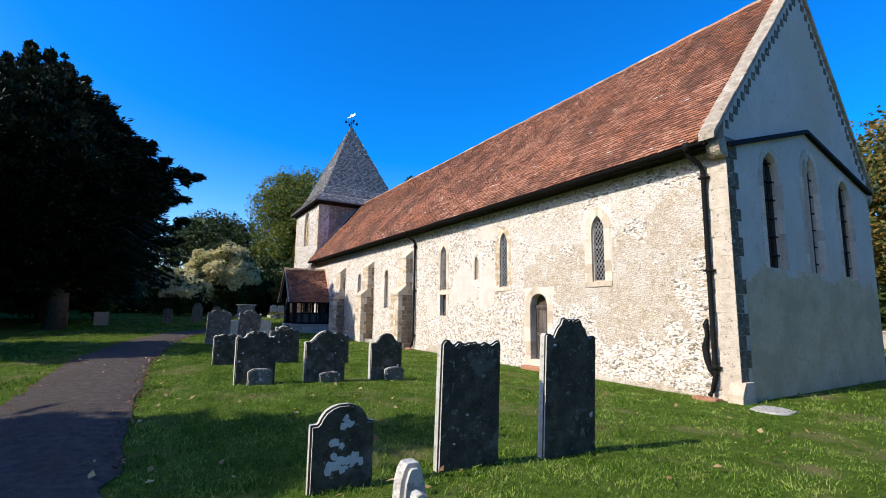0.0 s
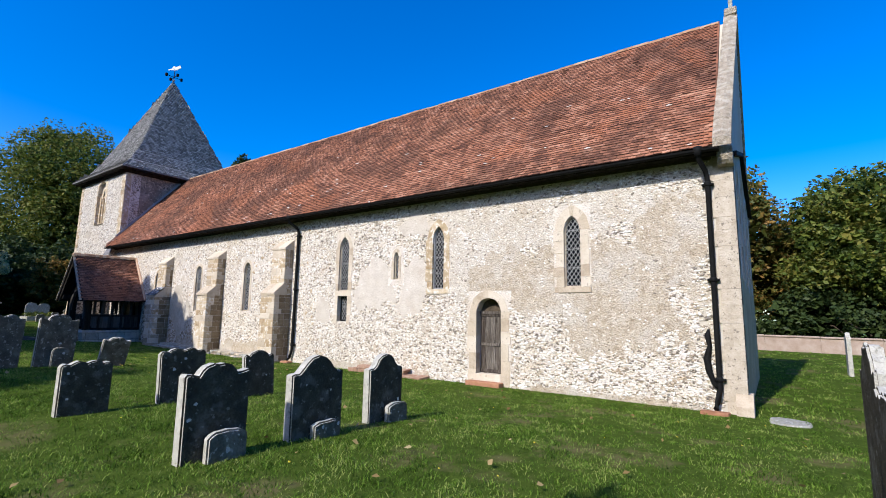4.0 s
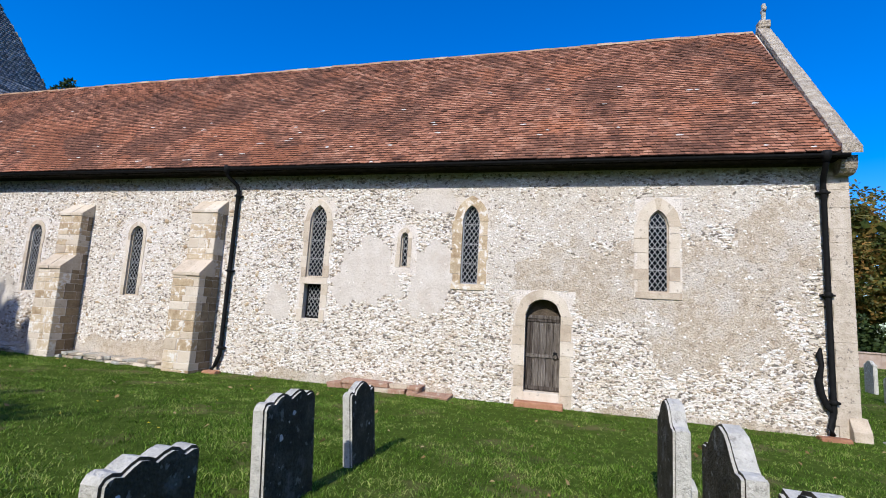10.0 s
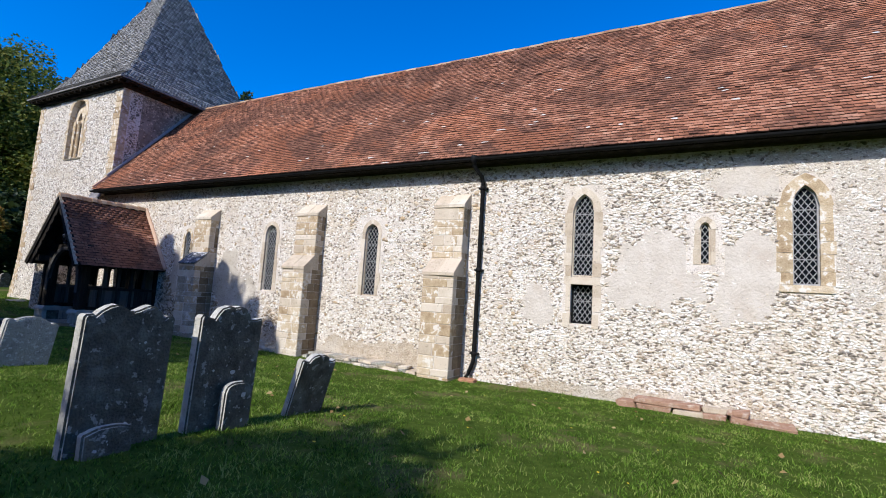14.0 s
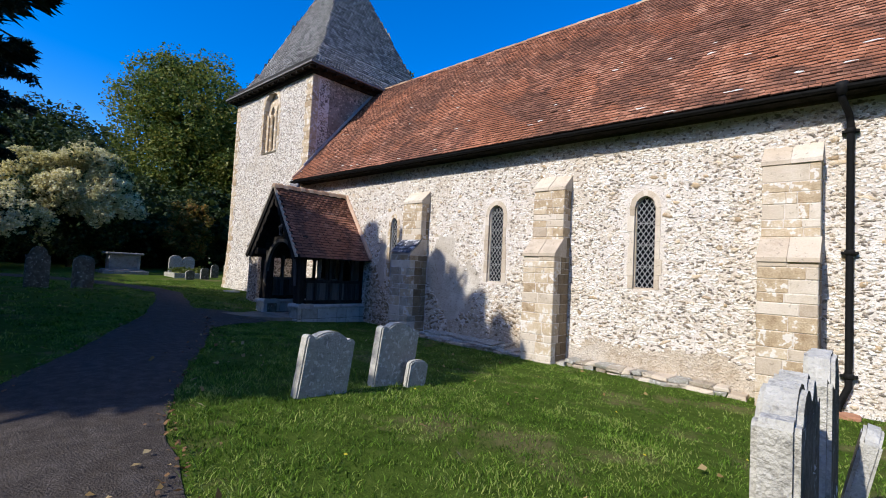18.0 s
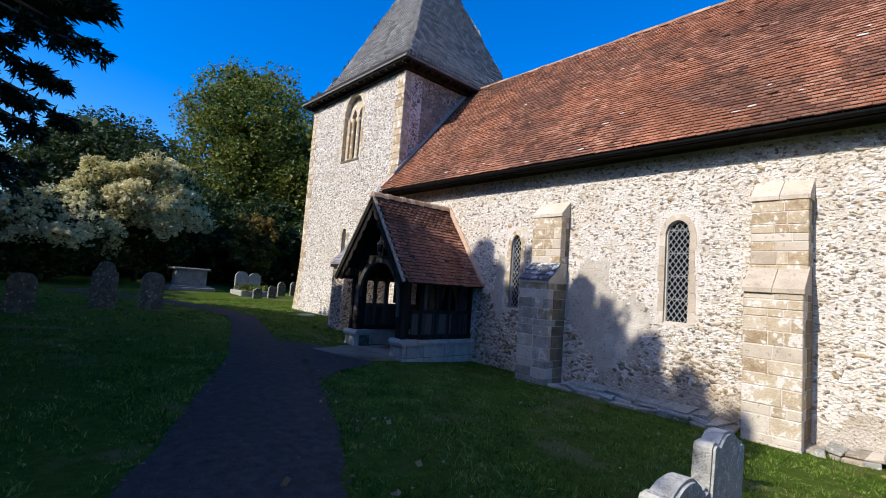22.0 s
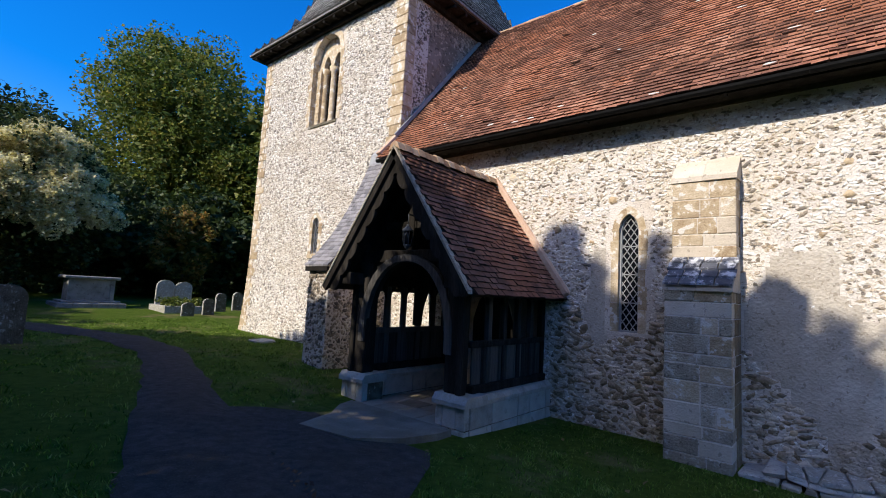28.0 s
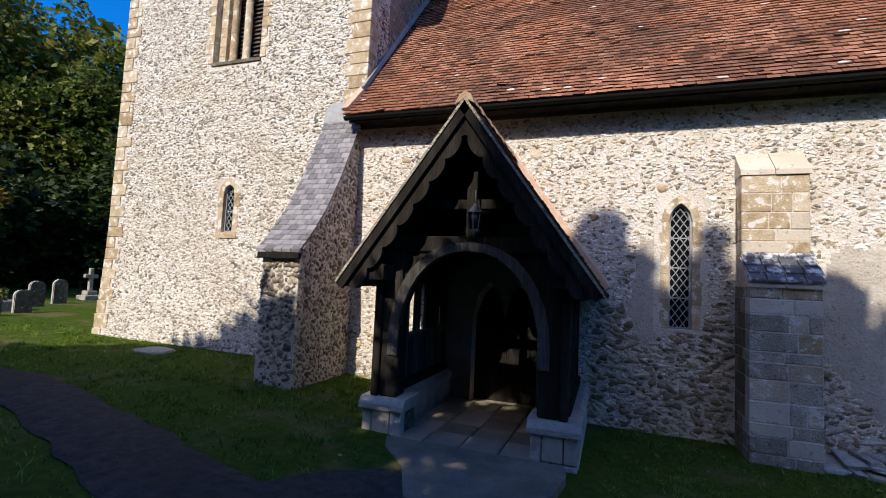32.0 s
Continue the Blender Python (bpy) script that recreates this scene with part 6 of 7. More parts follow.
yew((-4.2, 28.3), (-5.8, 30.2), [(1.9, 3.8), (3.5, 5.0), (6.0, 5.8), (7.8, 6.2), (8.8, 5.4), (10.0, 4.5), (11.2, 3.4), (12.0, 2.3), (12.6, 0.7)], 11, 1800, 74, "huge dark yew with spreading feathery branches beside the path", leaf=0.15, squeeze=0.75, skirt=1.04, thin=0.5,
    leaders=((-5.0, 31.3, 14.0), (-5.4, 30.4, 14.7), (-4.9, 29.7, 13.0), (-4.6, 28.9, 12.5), (-4.2, 28.0, 12.0), (-6.6, 29.9, 14.7), (-3.4, 29.3, 11.4), (-7.6, 30.6, 14.2), (-6.3, 32.2, 15.8), (-5.4, 32.0, 15.2), (-4.6, 31.8, 14.4), (-7.2, 32.4, 16.0), (-3.6, 31.6, 13.4), (-5.0, 25.9, 11.6), (-5.2, 26.6, 12.4), (-5.0, 27.3, 12.7), (-3.5, 25.4, 10.0), (-6.5, 26.0, 12.0), (-4.0, 26.3, 10.8)),
    boughs=((1.5, 28.2, 8.7), (0.9, 27.6, 7.3), (1.1, 28.7, 6.2), (0.0, 28.6, 9.4), (-0.9, 28.8, 10.3), (0.7, 29.0, 5.2), (-2.0, 29.0, 11.0), (0.8, 28.4, 8.9)),
    sprays=((0.6, 26.5, 3.7), (0.65, 26.6, 4.1), (0.2, 26.5, 4.05), (0.05, 26.4, 3.5), (0.4, 26.6, 3.35), (-0.3, 26.2, 4.3), (0.75, 27.3, 4.7), (-0.6, 26.0, 3.6), (0.2, 26.9, 5.0), (-0.2, 26.6, 3.9), (0.5, 27.0, 5.2), (-0.1, 26.0, 4.8), (-0.5, 26.3, 5.2), (-0.2, 25.8, 3.3), (-0.5, 25.6, 4.0), (-0.9, 25.8, 4.6), (0.3, 26.3, 2.86), (0.44, 26.4, 3.02), (0.25, 26.3, 2.57), (0.1, 26.2, 2.75), (0.22, 26.3, 3.1), (0.2, 26.1, 2.45), (0.62, 26.3, 3.54)))
yew((-6.2, 38.2), (-6.2, 38.2), [(1.8, 4.4), (5, 5.4), (7.5, 5.8), (10, 3.6), (11.6, 1.4), (12.5, 0.3)], 14, 1000, 50, "large dark yew beyond the bend of the path", leaf=0.26)
yew((-9.6, 18.2), (-9.6, 18.2), [(1.8, 2.6), (6.0, 3.4), (8.0, 2.0), (10.0, 0.2)], 12, 260, 45, "dark yew whose shadow falls across the gravestones", leaf=0.26)
yew((-9.4, 6.6), (-9.4, 6.6), [(1.8, 1.7), (5.5, 2.2), (7.5, 1.3), (9.4, 0.2)], 13, 200, 45, "dark yew casting shade on the path", leaf=0.26)

tree("tree", (16.0, 66), 21.0, 7.0, 1.0, L_GREEN, "tall green broadleaf tree behind the tower", 21, 420, 130, 0.27, lobes=10)
tree("tree", (21, 60), 17.5, 6.0, 1.0, L_GREEN, "tall green broadleaf tree behind the tower", 22, 220, 90, 0.30)
tree("tree", (6.2, 73), 15.0, 8.2, 1.0, L_DARKG, "dark green tree at the churchyard edge", 23, 300, 110, 0.32)
tree("tree", (-12, 72), 12.0, 8.0, 1.0, L_DARKG, "dark green tree at the churchyard edge", 24, 160, 60, 0.45)
tree("tree", (28, 66), 16.0, 7.0, 1.0, L_DARKG, "dark green tree beyond the church", 25, 120, 60, 0.45)
tree("hedge_bush", (-3.8, 41.0), 1.9, 1.3, 0.1, L_GREEN, "low evergreen bush with sunlit top", 320, 60, 60, 0.14, category="bush", trunk_r=0.06, limbs=4)
tree("hedge_bush", (-7.6, 42.0), 2.2, 1.6, 0.1, L_GREEN, "low evergreen bush with sunlit top", 321, 60, 60, 0.14, category="bush", trunk_r=0.06, limbs=4)
blossom_shrub((5.4, 52.5), 7.3, 3.4, 26, "large shrub covered in cream seed heads", 80, 6500)
blossom_shrub((1.5, 49.5), 4.2, 2.6, 27, "smaller shrub with cream seed heads", 50, 1700)
tree("shrub", (11.6, 52.0), 5.2, 1.7, 0.2, L_AUTUMN, "russet and green shrub beside the tower", 28, 90, 80, 0.2, category="shrub", trunk_r=0.1)
for k, (x, y, h, r) in enumerate(((9.5, 55.5, 5.5, 3.6), (14, 55, 6.5, 3.8), (-4, 57, 4.0, 3.6), (2, 58, 5, 4), (-11, 56, 4, 3.8), (18.5, 53, 6.5, 3.4), (23, 56, 5, 3.6), (-18, 58, 5, 4), (6, 59, 6, 4), (11.5, 58, 7, 4))):
    tree("hedge_bush", (x, y), h, r, -0.6, L_DARKG, "dark evergreen bush closing the churchyard", 130 + k, 130, 60, 0.32, category="bush", trunk_r=0.12, limbs=4)
for k, (x, y, h, r, m) in enumerate(((44, 9, 17.0, 7.5, L_AUTUMN), (42, -1, 13.0, 5.6, L_GREEN), (46, -11, 15, 7.0, L_AUTUMN), (40, -20, 14, 6.5, L_AUTUMN), (50, 22, 16, 7.5, L_DARKG), (48, 1, 11, 6, L_AUTUMN))):
    tree("tree", (x, y), h, r, 0.6, m, "broadleaf tree turning to autumn colours beyond the wall", 40 + k, 250, 110, 0.34)
for k in range(9):
    tree("hedge_bush", (38.5 + (k % 2) * 1.5, -26 + k * 5.6), 3.6 + (k % 3) * 0.5, 3.2, -0.8, L_DARKG, "dark hedge behind the boundary wall", 150 + k, 70, 50, 0.36, category="bush", trunk_r=0.1, limbs=3)
for k in range(16):
    tree("hedge_bush", (-24 + k * 3.6, 63 + (k % 3) * 1.2), 4.4 + (k % 4) * 0.6, 3.2, -1.5, L_DARKG, "dark hedge along the far edge of the churchyard", 210 + k, 70, 45, 0.42, category="bush", trunk_r=0.1, limbs=3)
for k in range(12):
    tree("hedge_bush", (-21 - (k % 2), -14 + k * 6.2), 4.2 + (k % 3) * 0.5, 3.8, -1.5, L_DARKG, "dark hedge along the side of the churchyard", 240 + k, 60, 40, 0.5, category="bush", trunk_r=0.1, limbs=3)
# unseen trees added on the sides behind the walk to block sky light
for k, (x, y, h, r) in enumerate(((-27, -6, 15, 7), (-29, 8, 16, 7.5), (-28, 22, 16, 7.5), (-27, 36, 16, 7.5), (-26, 50, 15, 7.5), (-16, -22, 15, 7.5), (0, -27, 15, 7.5), (15, -30, 15, 7.5), (28, -32, 14, 7))):
    tree("tree", (x, y), h, r, 0.0, L_DARKG, "unseen broadleaf tree added to block sky light", 170 + k, 150, 50, 0.6)
# unseen row added to shade the path and cut sky light there
for k, (x, y, h, r) in enumerate(((-20.5, 25.4, 13.6, 5.0), (-20, 29.5, 15.0, 5.5), (-17.5, 33, 17.5, 6.2), (-17, 40, 18, 6.5), (-16.5, 47.5, 17.5, 6.5), (-15, 56, 16, 6.0))):
    tree("tree", (x, y), h, r, 0.3, L_DARKG, "unseen tall tree shading the far side of the path", 190 + k, 190, 50, 0.6)
tree("tree", (20.8, 41.5), 15.6, 2.7, 1.0, L_DARKG, "dark green tree close behind the tower", 199, 130, 90, 0.26, lobes=8)

# ---- porch ----
PC, PR, PE, PH, PF, PB = 31.79, 4.16, 2.0, 1.55, 6.9, WX
porch = thing("porch", "dark oak timber porch with tiled roof on a pale stone plinth", "porch")
# plinth walls of squared stone with moulded caps
for s, (lo, hi) in ((-1, (30.46, 30.98)), (1, (32.52, 33.06))):
    inner = (30.46, 30.82) if s < 0 else (32.70, 33.06)
    core = box(7.24, 7.66, lo + 0.02, hi - 0.02, -0.3, 0.5)
    box(7.66, PB, inner[0] + 0.02, inner[1] - 0.02, -0.3, 0.5, bm=core)
    part("plinth_core", core, M_GRAVE, porch)
    for (z0, z1, cuts) in ((-0.25, 0.16, (0.0, 0.55, 1.0)), (0.16, 0.46, (0.0, 0.3, 0.75, 1.0))):
        for c0, c1 in zip(cuts, cuts[1:]):
            part("plinth_stone", box(7.2, 7.32, lo + (hi - lo) * c0 + 0.007, lo + (hi - lo) * c1 - 0.007, z0 + 0.007, z1 - 0.007, 0.008), M_PLINTH, porch)
        x = 7.33
        k = 0
        while x < PB - 0.05:
            x2 = min(x + (0.36 + 0.17 * ((k * 7 + int(z0 * 10)) % 3)), PB)
            for y0, y1 in ((lo, lo + 0.06), (inner[1] - 0.06, inner[1])) if s < 0 else ((inner[0], inner[0] + 0.06), (hi - 0.06, hi)):
                part("plinth_stone", box(x + 0.007, x2 - 0.007, y0, y1, z0 + 0.007, z1 - 0.007, 0.006), M_PLINTH, porch)
            x = x2
            k += 1
    part("plinth_cap", slab_of([(7.16, 0.46), (7.16, 0.52), (7.22, 0.60), (7.68, 0.60), (7.70, 0.46)], lambda a, z, d, lo=lo, hi=hi: (a, lo - 0.03 + d, z), hi - lo + 0.06), M_PLINTH, porch, "moulded pale stone cap")
    part("plinth_cap", slab_of([(inner[0] - 0.03, 0.46), (inner[0] - 0.03, 0.52), (inner[0] + 0.03, 0.58), (inner[1] - 0.03, 0.58), (inner[1] + 0.03, 0.52), (inner[1] + 0.03, 0.46)], lambda a, z, d: (7.70 + d, a, z), PB - 7.70), M_PLINTH, porch, "moulded pale stone cap")
    # timber side: posts, sill, rail, plate, studs, boards
    yc = (inner[0] + inner[1]) / 2 - 0.02 * s
    yp = 30.80 if s < 0 else 32.76
    part("post", beam((7.40, yp, 0.60), (7.40, yp, 2.42), 0.24, 0.26, up=(1, 0, 0), bevel=0.02), M_OAK, porch, "moulded dark oak post")
    part("post_shaft", beam((7.30, yp + 0.17 * s, 0.60), (7.30, yp + 0.17 * s, 2.25), 0.10, 0.14, up=(1, 0, 0), bevel=0.015), M_OAK, porch)
    part("sill_beam", beam((7.5, yc, 0.64), (PB, yc, 0.64), 0.18, 0.12), M_OAK, porch)
    part("rail", beam((7.5, yc, 1.27), (PB, yc, 1.27), 0.11, 0.09), M_OAKW, porch)
    part("wall_plate", beam((6.98, yc, 2.14), (PB, yc, 2.14), 0.2, 0.2), M_OAK, porch)
    for k in range(5):
        x = 7.95 + k * 0.41
        part("stud", beam((x, yc, 0.7), (x, yc, 2.05), 0.085, 0.10, up=(1, 0, 0)), M_OAKW, porch)
        for q in (-1, 1):
            if k == 4 and q == 1:
                continue
            part("arched_head", slab_of([(x + q * 0.04, 1.80), (x + q * 0.07, 1.92), (x + q * 0.12, 1.99), (x + q * 0.205, 2.04), (x + q * 0.04, 2.05)], lambda a, z, d, yc=yc: (a, yc - 0.025 + d, z), 0.05), M_OAK, porch)
    for k in range(9):
        x = 7.56 + k * 0.226
        part("panel_board", box(x, x + 0.215, yc - 0.02, yc + 0.015, 0.70, 1.23, 0.005), M_OAKW, porch)
    part("end_stud", beam((PB - 0.05, yc, 0.7), (PB - 0.05, yc, 2.05), 0.1, 0.12, up=(1, 0, 0)), M_OAK, porch)

# front and inner trusses with arched braces
for x, lab in ((7.40, "front"), (8.6, "inner")):
    part("tie_beam", beam((x, 30.62, 2.52), (x, 32.94, 2.52), 0.18, 0.2, up=(0, 0, 1), bevel=0.015), M_OAK, porch)
    for s in (-1, 1):
        y_in = PC + s * 0.86
        curve = []
        for i in range(9):
            t = i / 8
            curve.append((PC + s * (0.86 * math.cos(t * math.pi / 2) ** 0.9), 1.35 + 1.09 * math.sin(t * math.pi / 2)))
        outl = curve + [(PC, 2.62), (PC + s * 1.0, 2.62), (PC + s * 1.0, 1.35)]
        part("arched_brace", slab_of(outl, lambda a, z, d, x=x: (x - 0.05 + d, a, z), 0.1), M_OAK, porch, "curved oak brace")
        if lab == "front":
            rim = [(PC + (p[0] - PC) * 1.155, 1.20 + (p[1] - 1.20) * 1.085) for p in curve]
            low = [(PC + s * 0.86, 1.12), (PC + s * 0.993, 1.12)]
            # paler oak imitates light caught on the front of the arch
            part("arch_rib", slab_of([low[0]] + curve + rim[::-1] + [low[1]], lambda a, z, d: (7.25 + d, a, z), 0.1), M_OAKW, porch, "proud curved oak rib round the porch arch, paled as catching light")
        part("principal_rafter", beam((x, PC + s * 1.42, 2.1), (x, PC, 3.98), 0.14, 0.16, up=(1, 0, 0)), M_OAK, porch)
    part("king_post", beam((x, PC, 2.6), (x, PC, 3.9), 0.13, 0.13, up=(1, 0, 0)), M_OAK, porch)
    part("collar", beam((x, 31.2, 3.02), (x, 32.38, 3.02), 0.1, 0.12), M_OAK, porch)

# cusped bargeboards
sl = math.hypot(PH, PR - PE)
for s in (-1, 1):
    d_u = np.array((s * PH, -(PR - PE))) / sl
    d_n = np.array((-s * (PR - PE), -PH)) / sl
    outer, inner_e = [], []
    for i in range(129):
        f = i / 128
        outer.append((np.array((PC, PR - 0.05)) + d_u * f * (sl - 0.02)))
        ph = (f * 8.2) % 1.0
        dep = 0.16 + 0.085 * math.sqrt(max(1 - (2 * ph - 1) ** 2, 0.0))
        g = min(f, 0.955)
        inner_e.append((np.array((PC, PR - 0.05)) + d_u * g * (sl - 0.02) + d_n * dep))
    inner_e = [q if (q[0] - PC) * s > 0.0 else np.array((PC, q[1])) for q in inner_e]
    outl = [tuple(q) for q in outer] + [tuple(q) for q in inner_e[::-1]]
    part("bargeboard", slab_of(outl, lambda a, z, d: (PF + 0.02 + d, a, z), 0.06), M_OAK, porch, "scalloped black oak bargeboard")
    m1 = [tuple(np.array((PC, PR - 0.02)) + d_u * f * sl + d_n * e) for f, e in ((0, 0), (1, 0), (1, 0.10), (0, 0.10))]
    part("barge_moulding", slab_of(m1, lambda a, z, d: (PF - 0.03 + d, a, z), 0.05), M_OAK, porch)

# tiled roof of the porch
NORM = {}
for s in (-1, 1):
    bm = bmesh.new()
    a, b = (PC, PR), (PC + s * PH, PE)
    pts = [a, b, (b[0] - s * 0.03, b[1] - 0.05), (PC, PR - 0.08)]
    roof = part("roof_slope", slab_of(pts, lambda y, z, d: (PF - 0.02 + d, y, z), PB - PF + 0.02), M_OAK, porch, "clay tiled porch roof slope")
    v = np.array((0, -s * PH, PR - PE)) / sl
    u = np.array((1.0, 0, 0))
    V, C = tiles((PF - 0.03, PC + s * (PH + 0.03), PE - 0.03), u, v, PB - PF + 0.03, sl + 0.03, 0.165, 0.10, M_TILE, 60 + s, lift=0.03)
    if s < 0:
        mk = near_pieces(V, C, 0, 9, 1.75, 290)
        NEAR_TILES["porch"] = (V[mk], roof)
        V = V[~mk]
    tagged(part("tile_field", tile_mesh("porch_tiles", V, M_TILE), None, roof), kind="stuff")
    part("verge", slab_of([tuple(np.array((PC, PR + 0.01)) + np.array((s * PH, PE - PR)) * f + np.array((0, e))) for f, e in ((0, 0.02), (1, 0.02), (1, -0.03), (0, -0.03))], lambda y, z, d: (PF - 0.05 + d, y, z), 0.09), M_COPING, porch, "pale mortared verge")
    part("fillet", beam((PB - 0.03, PC, PR + 0.10), (PB - 0.03, PC + s * (PH + 0.05), PE + 0.05), 0.14, 0.10, up=(1, 0, 0), bevel=0.03), M_FILLET, porch, "pale pink mortar fillet against the wall")
for k in range(18):
    x = PF - 0.04 + k * 0.152
    part("ridge_tile", slab_of([(-0.12, -0.12), (-0.07, -0.01), (0, 0.03), (0.07, -0.01), (0.12, -0.12), (0, -0.05)], lambda a, z, d, x=x, k=k: (x + d, PC + a, PR + 0.06 + z + 0.0175 * k / 9 + 0.012 * math.sin(k * 2.4)), 0.146), M_RIDGE, porch)

# lantern
lan = thing("lantern", "small black metal lantern hanging under the porch gable", "lantern")
lx, ly, lz = 7.18, 31.70, 2.60
part("hook", tube([(lx, ly, lz + 0.55), (lx, ly, lz + 0.38)], [0.008, 0.008], 6), M_IRON, lan)
part("cap", tube([(lx, ly, lz + 0.40), (lx, ly, lz + 0.37), (lx, ly, lz + 0.30), (lx, ly, lz + 0.285)], [0.012, 0.03, 0.095, 0.10], 6), M_IRON, lan)
part("glass", tube([(lx, ly, lz + 0.285), (lx, ly, lz + 0.08)], [0.082, 0.052], 6), M_GLASS, lan)
for k in range(6):
    t = math.tau * k / 6
    part("bar", beam((lx + 0.088 * math.cos(t), ly + 0.088 * math.sin(t), lz + 0.285), (lx + 0.058 * math.cos(t), ly + 0.058 * math.sin(t), lz + 0.08), 0.01, 0.01, up=(0.1, 0.2, 0), bevel=0), M_IRON, lan)
part("base", tube([(lx, ly, lz + 0.085), (lx, ly, lz + 0.05), (lx, ly, lz + 0.02), (lx, ly, lz)], [0.065, 0.05, 0.02, 0.012], 6), M_IRON, lan)
part("bracket", beam((lx, ly, lz + 0.55), (7.40, ly, lz + 0.55), 0.02, 0.02, bevel=0), M_IRON, lan)

# south door, seen dim inside the porch
sd = thing("door_2", "dark oak church door in the shade of the porch", "door", kind="structure")
for k in range(6):
    l = SOUTH_DOOR[0] + (SOUTH_DOOR[1] - SOUTH_DOOR[0]) * k / 6
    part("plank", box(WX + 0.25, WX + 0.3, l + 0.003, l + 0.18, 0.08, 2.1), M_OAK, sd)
part("threshold", box(WX - 0.02, WX + 0.4, SOUTH_DOOR[0], SOUTH_DOOR[1], -0.1, 0.08), M_SLAB, sd)

# brown coat on the church wall inside the porch, painted for its shade
part("porch_inner_render", pierced(30.66, 32.94, 0.02, lambda a: PR - 0.35 - abs(a - PC) * (PR - PE) / PH, [(SOUTH_DOOR[0], SOUTH_DOOR[1], 0.02, SOUTH_DOOR[3], SOUTH_DOOR[4])], lambda a, z, d: (WX - 0.014 + d, a, z), 0.012, cuts=(PC,)), M_SHADERND, wall_s, "brown coat standing for the shade inside the porch")

# paving of the porch and its apron
pv = thing("porch_paving", "worn stone slabs on the porch floor and before it", "paving", kind="structure")
rng = random.Random(5)
for i in range(5):
    for j in range(4):
        x, y = 7.12 + i * 0.5, 30.85 + j * 0.46
        zz = np.interp(x, [6.1, 7.2, 9.6], [0.22, 0.175, 0.09])
        part("paving_slab", box(x + 0.008, x + 0.49 + rng.uniform(-0.02, 0), y + 0.008, y + 0.45, zz - 0.25, zz + rng.uniform(-0.006, 0.006), 0.01), M_SLAB, pv)
pad = [(5.55, 31.75), (5.72, 30.95), (6.2, 30.62), (6.8, 30.55), (7.115, 30.60), (7.115, 32.66), (6.75, 32.5), (6.3, 32.1)]
bm = bmesh.new()
hi = [bm.verts.new((a, b, np.interp(a, [5.5, 7.2], [0.285, 0.185]) + 0.004 * math.sin(9 * a + 5 * b))) for a, b in pad]
lo = [bm.verts.new((a, b, -0.2)) for a, b in pad]
top = bm.faces.new(hi)
bm.faces.new(lo[::-1])
for q in range(8):
    bm.faces.new((lo[q], lo[(q + 1) % 8], hi[(q + 1) % 8], hi[q]))
bmesh.ops.recalc_face_normals(bm, faces=bm.faces)
part("concrete_pad", bm, M_SLAB, pv, "worn brownish stone pad before the porch")

# ---- slated buttress at the tower corner ----
sb = thing("slated_buttress", "flint buttress with a long swept slate roof at the tower corner", "buttress")
SB0, SB1 = 34.72, 35.42
curve = [(7.93, 2.42), (8.25, 2.75), (8.6, 3.2), (8.95, 3.78), (9.3, 4.48), (9.6, 5.15), (9.82, 5.48)]
prof = [(7.98, 0.0), (8.0, 2.36)] + [(x, z - 0.06) for x, z in curve[1:]] + [(9.82, 0.0)]
part("body", slab_of([(a, z if z else -0.3) for a, z in prof], lambda a, z, d: (a, SB0 + d, z), SB1 - SB0), M_MORTAR, sb)
cl = np.array(curve)
ss = np.concatenate(([0], np.cumsum(np.hypot(*np.diff(cl, axis=0).T))))
rows = 30
for r in range(rows):
    s0, s1 = ss[-1] * r / rows, min(ss[-1] * (r + 1.25) / rows, ss[-1])
    xa, xb = np.interp(s0, ss, cl[:, 0]), np.interp(s1, ss, cl[:, 0])
    za, zb = np.interp(s0, ss, cl[:, 1]), np.interp(s1, ss, cl[:, 1])
    for k in range(-1, 5):
        y = SB0 - 0.06 + (k + (0.5 if r % 2 else 0.0)) * 0.17
        y0, y1 = max(y, SB0 - 0.06), min(y + 0.160, SB1 + 0.06)
        if y1 - y0 < 0.05:
            continue
        part("slate", slab_of([(xa - 0.036, za + 0.03), (xb - 0.03, zb + 0.005), (xb - 0.03, zb - 0.02), (xa - 0.03, za - 0.012)], lambda a, z, d, y0=y0: (a, y0 + d, z), y1 - y0), M_SLATE, sb)
part("lead_cap", slab_of([(9.50, 5.02), (9.56, 5.30), (9.80, 5.56), (9.86, 5.40)], lambda a, z, d: (a, SB0 - 0.08 + d, z), SB1 - SB0 + 0.16), M_LEAD, sb, "pale lead cap")
part("eave_board", box(7.9, 7.98, SB0 - 0.04, SB1 + 0.04, 2.30, 2.40, 0.01), M_OAK, sb)

# ---- flint facing ----
K = 6


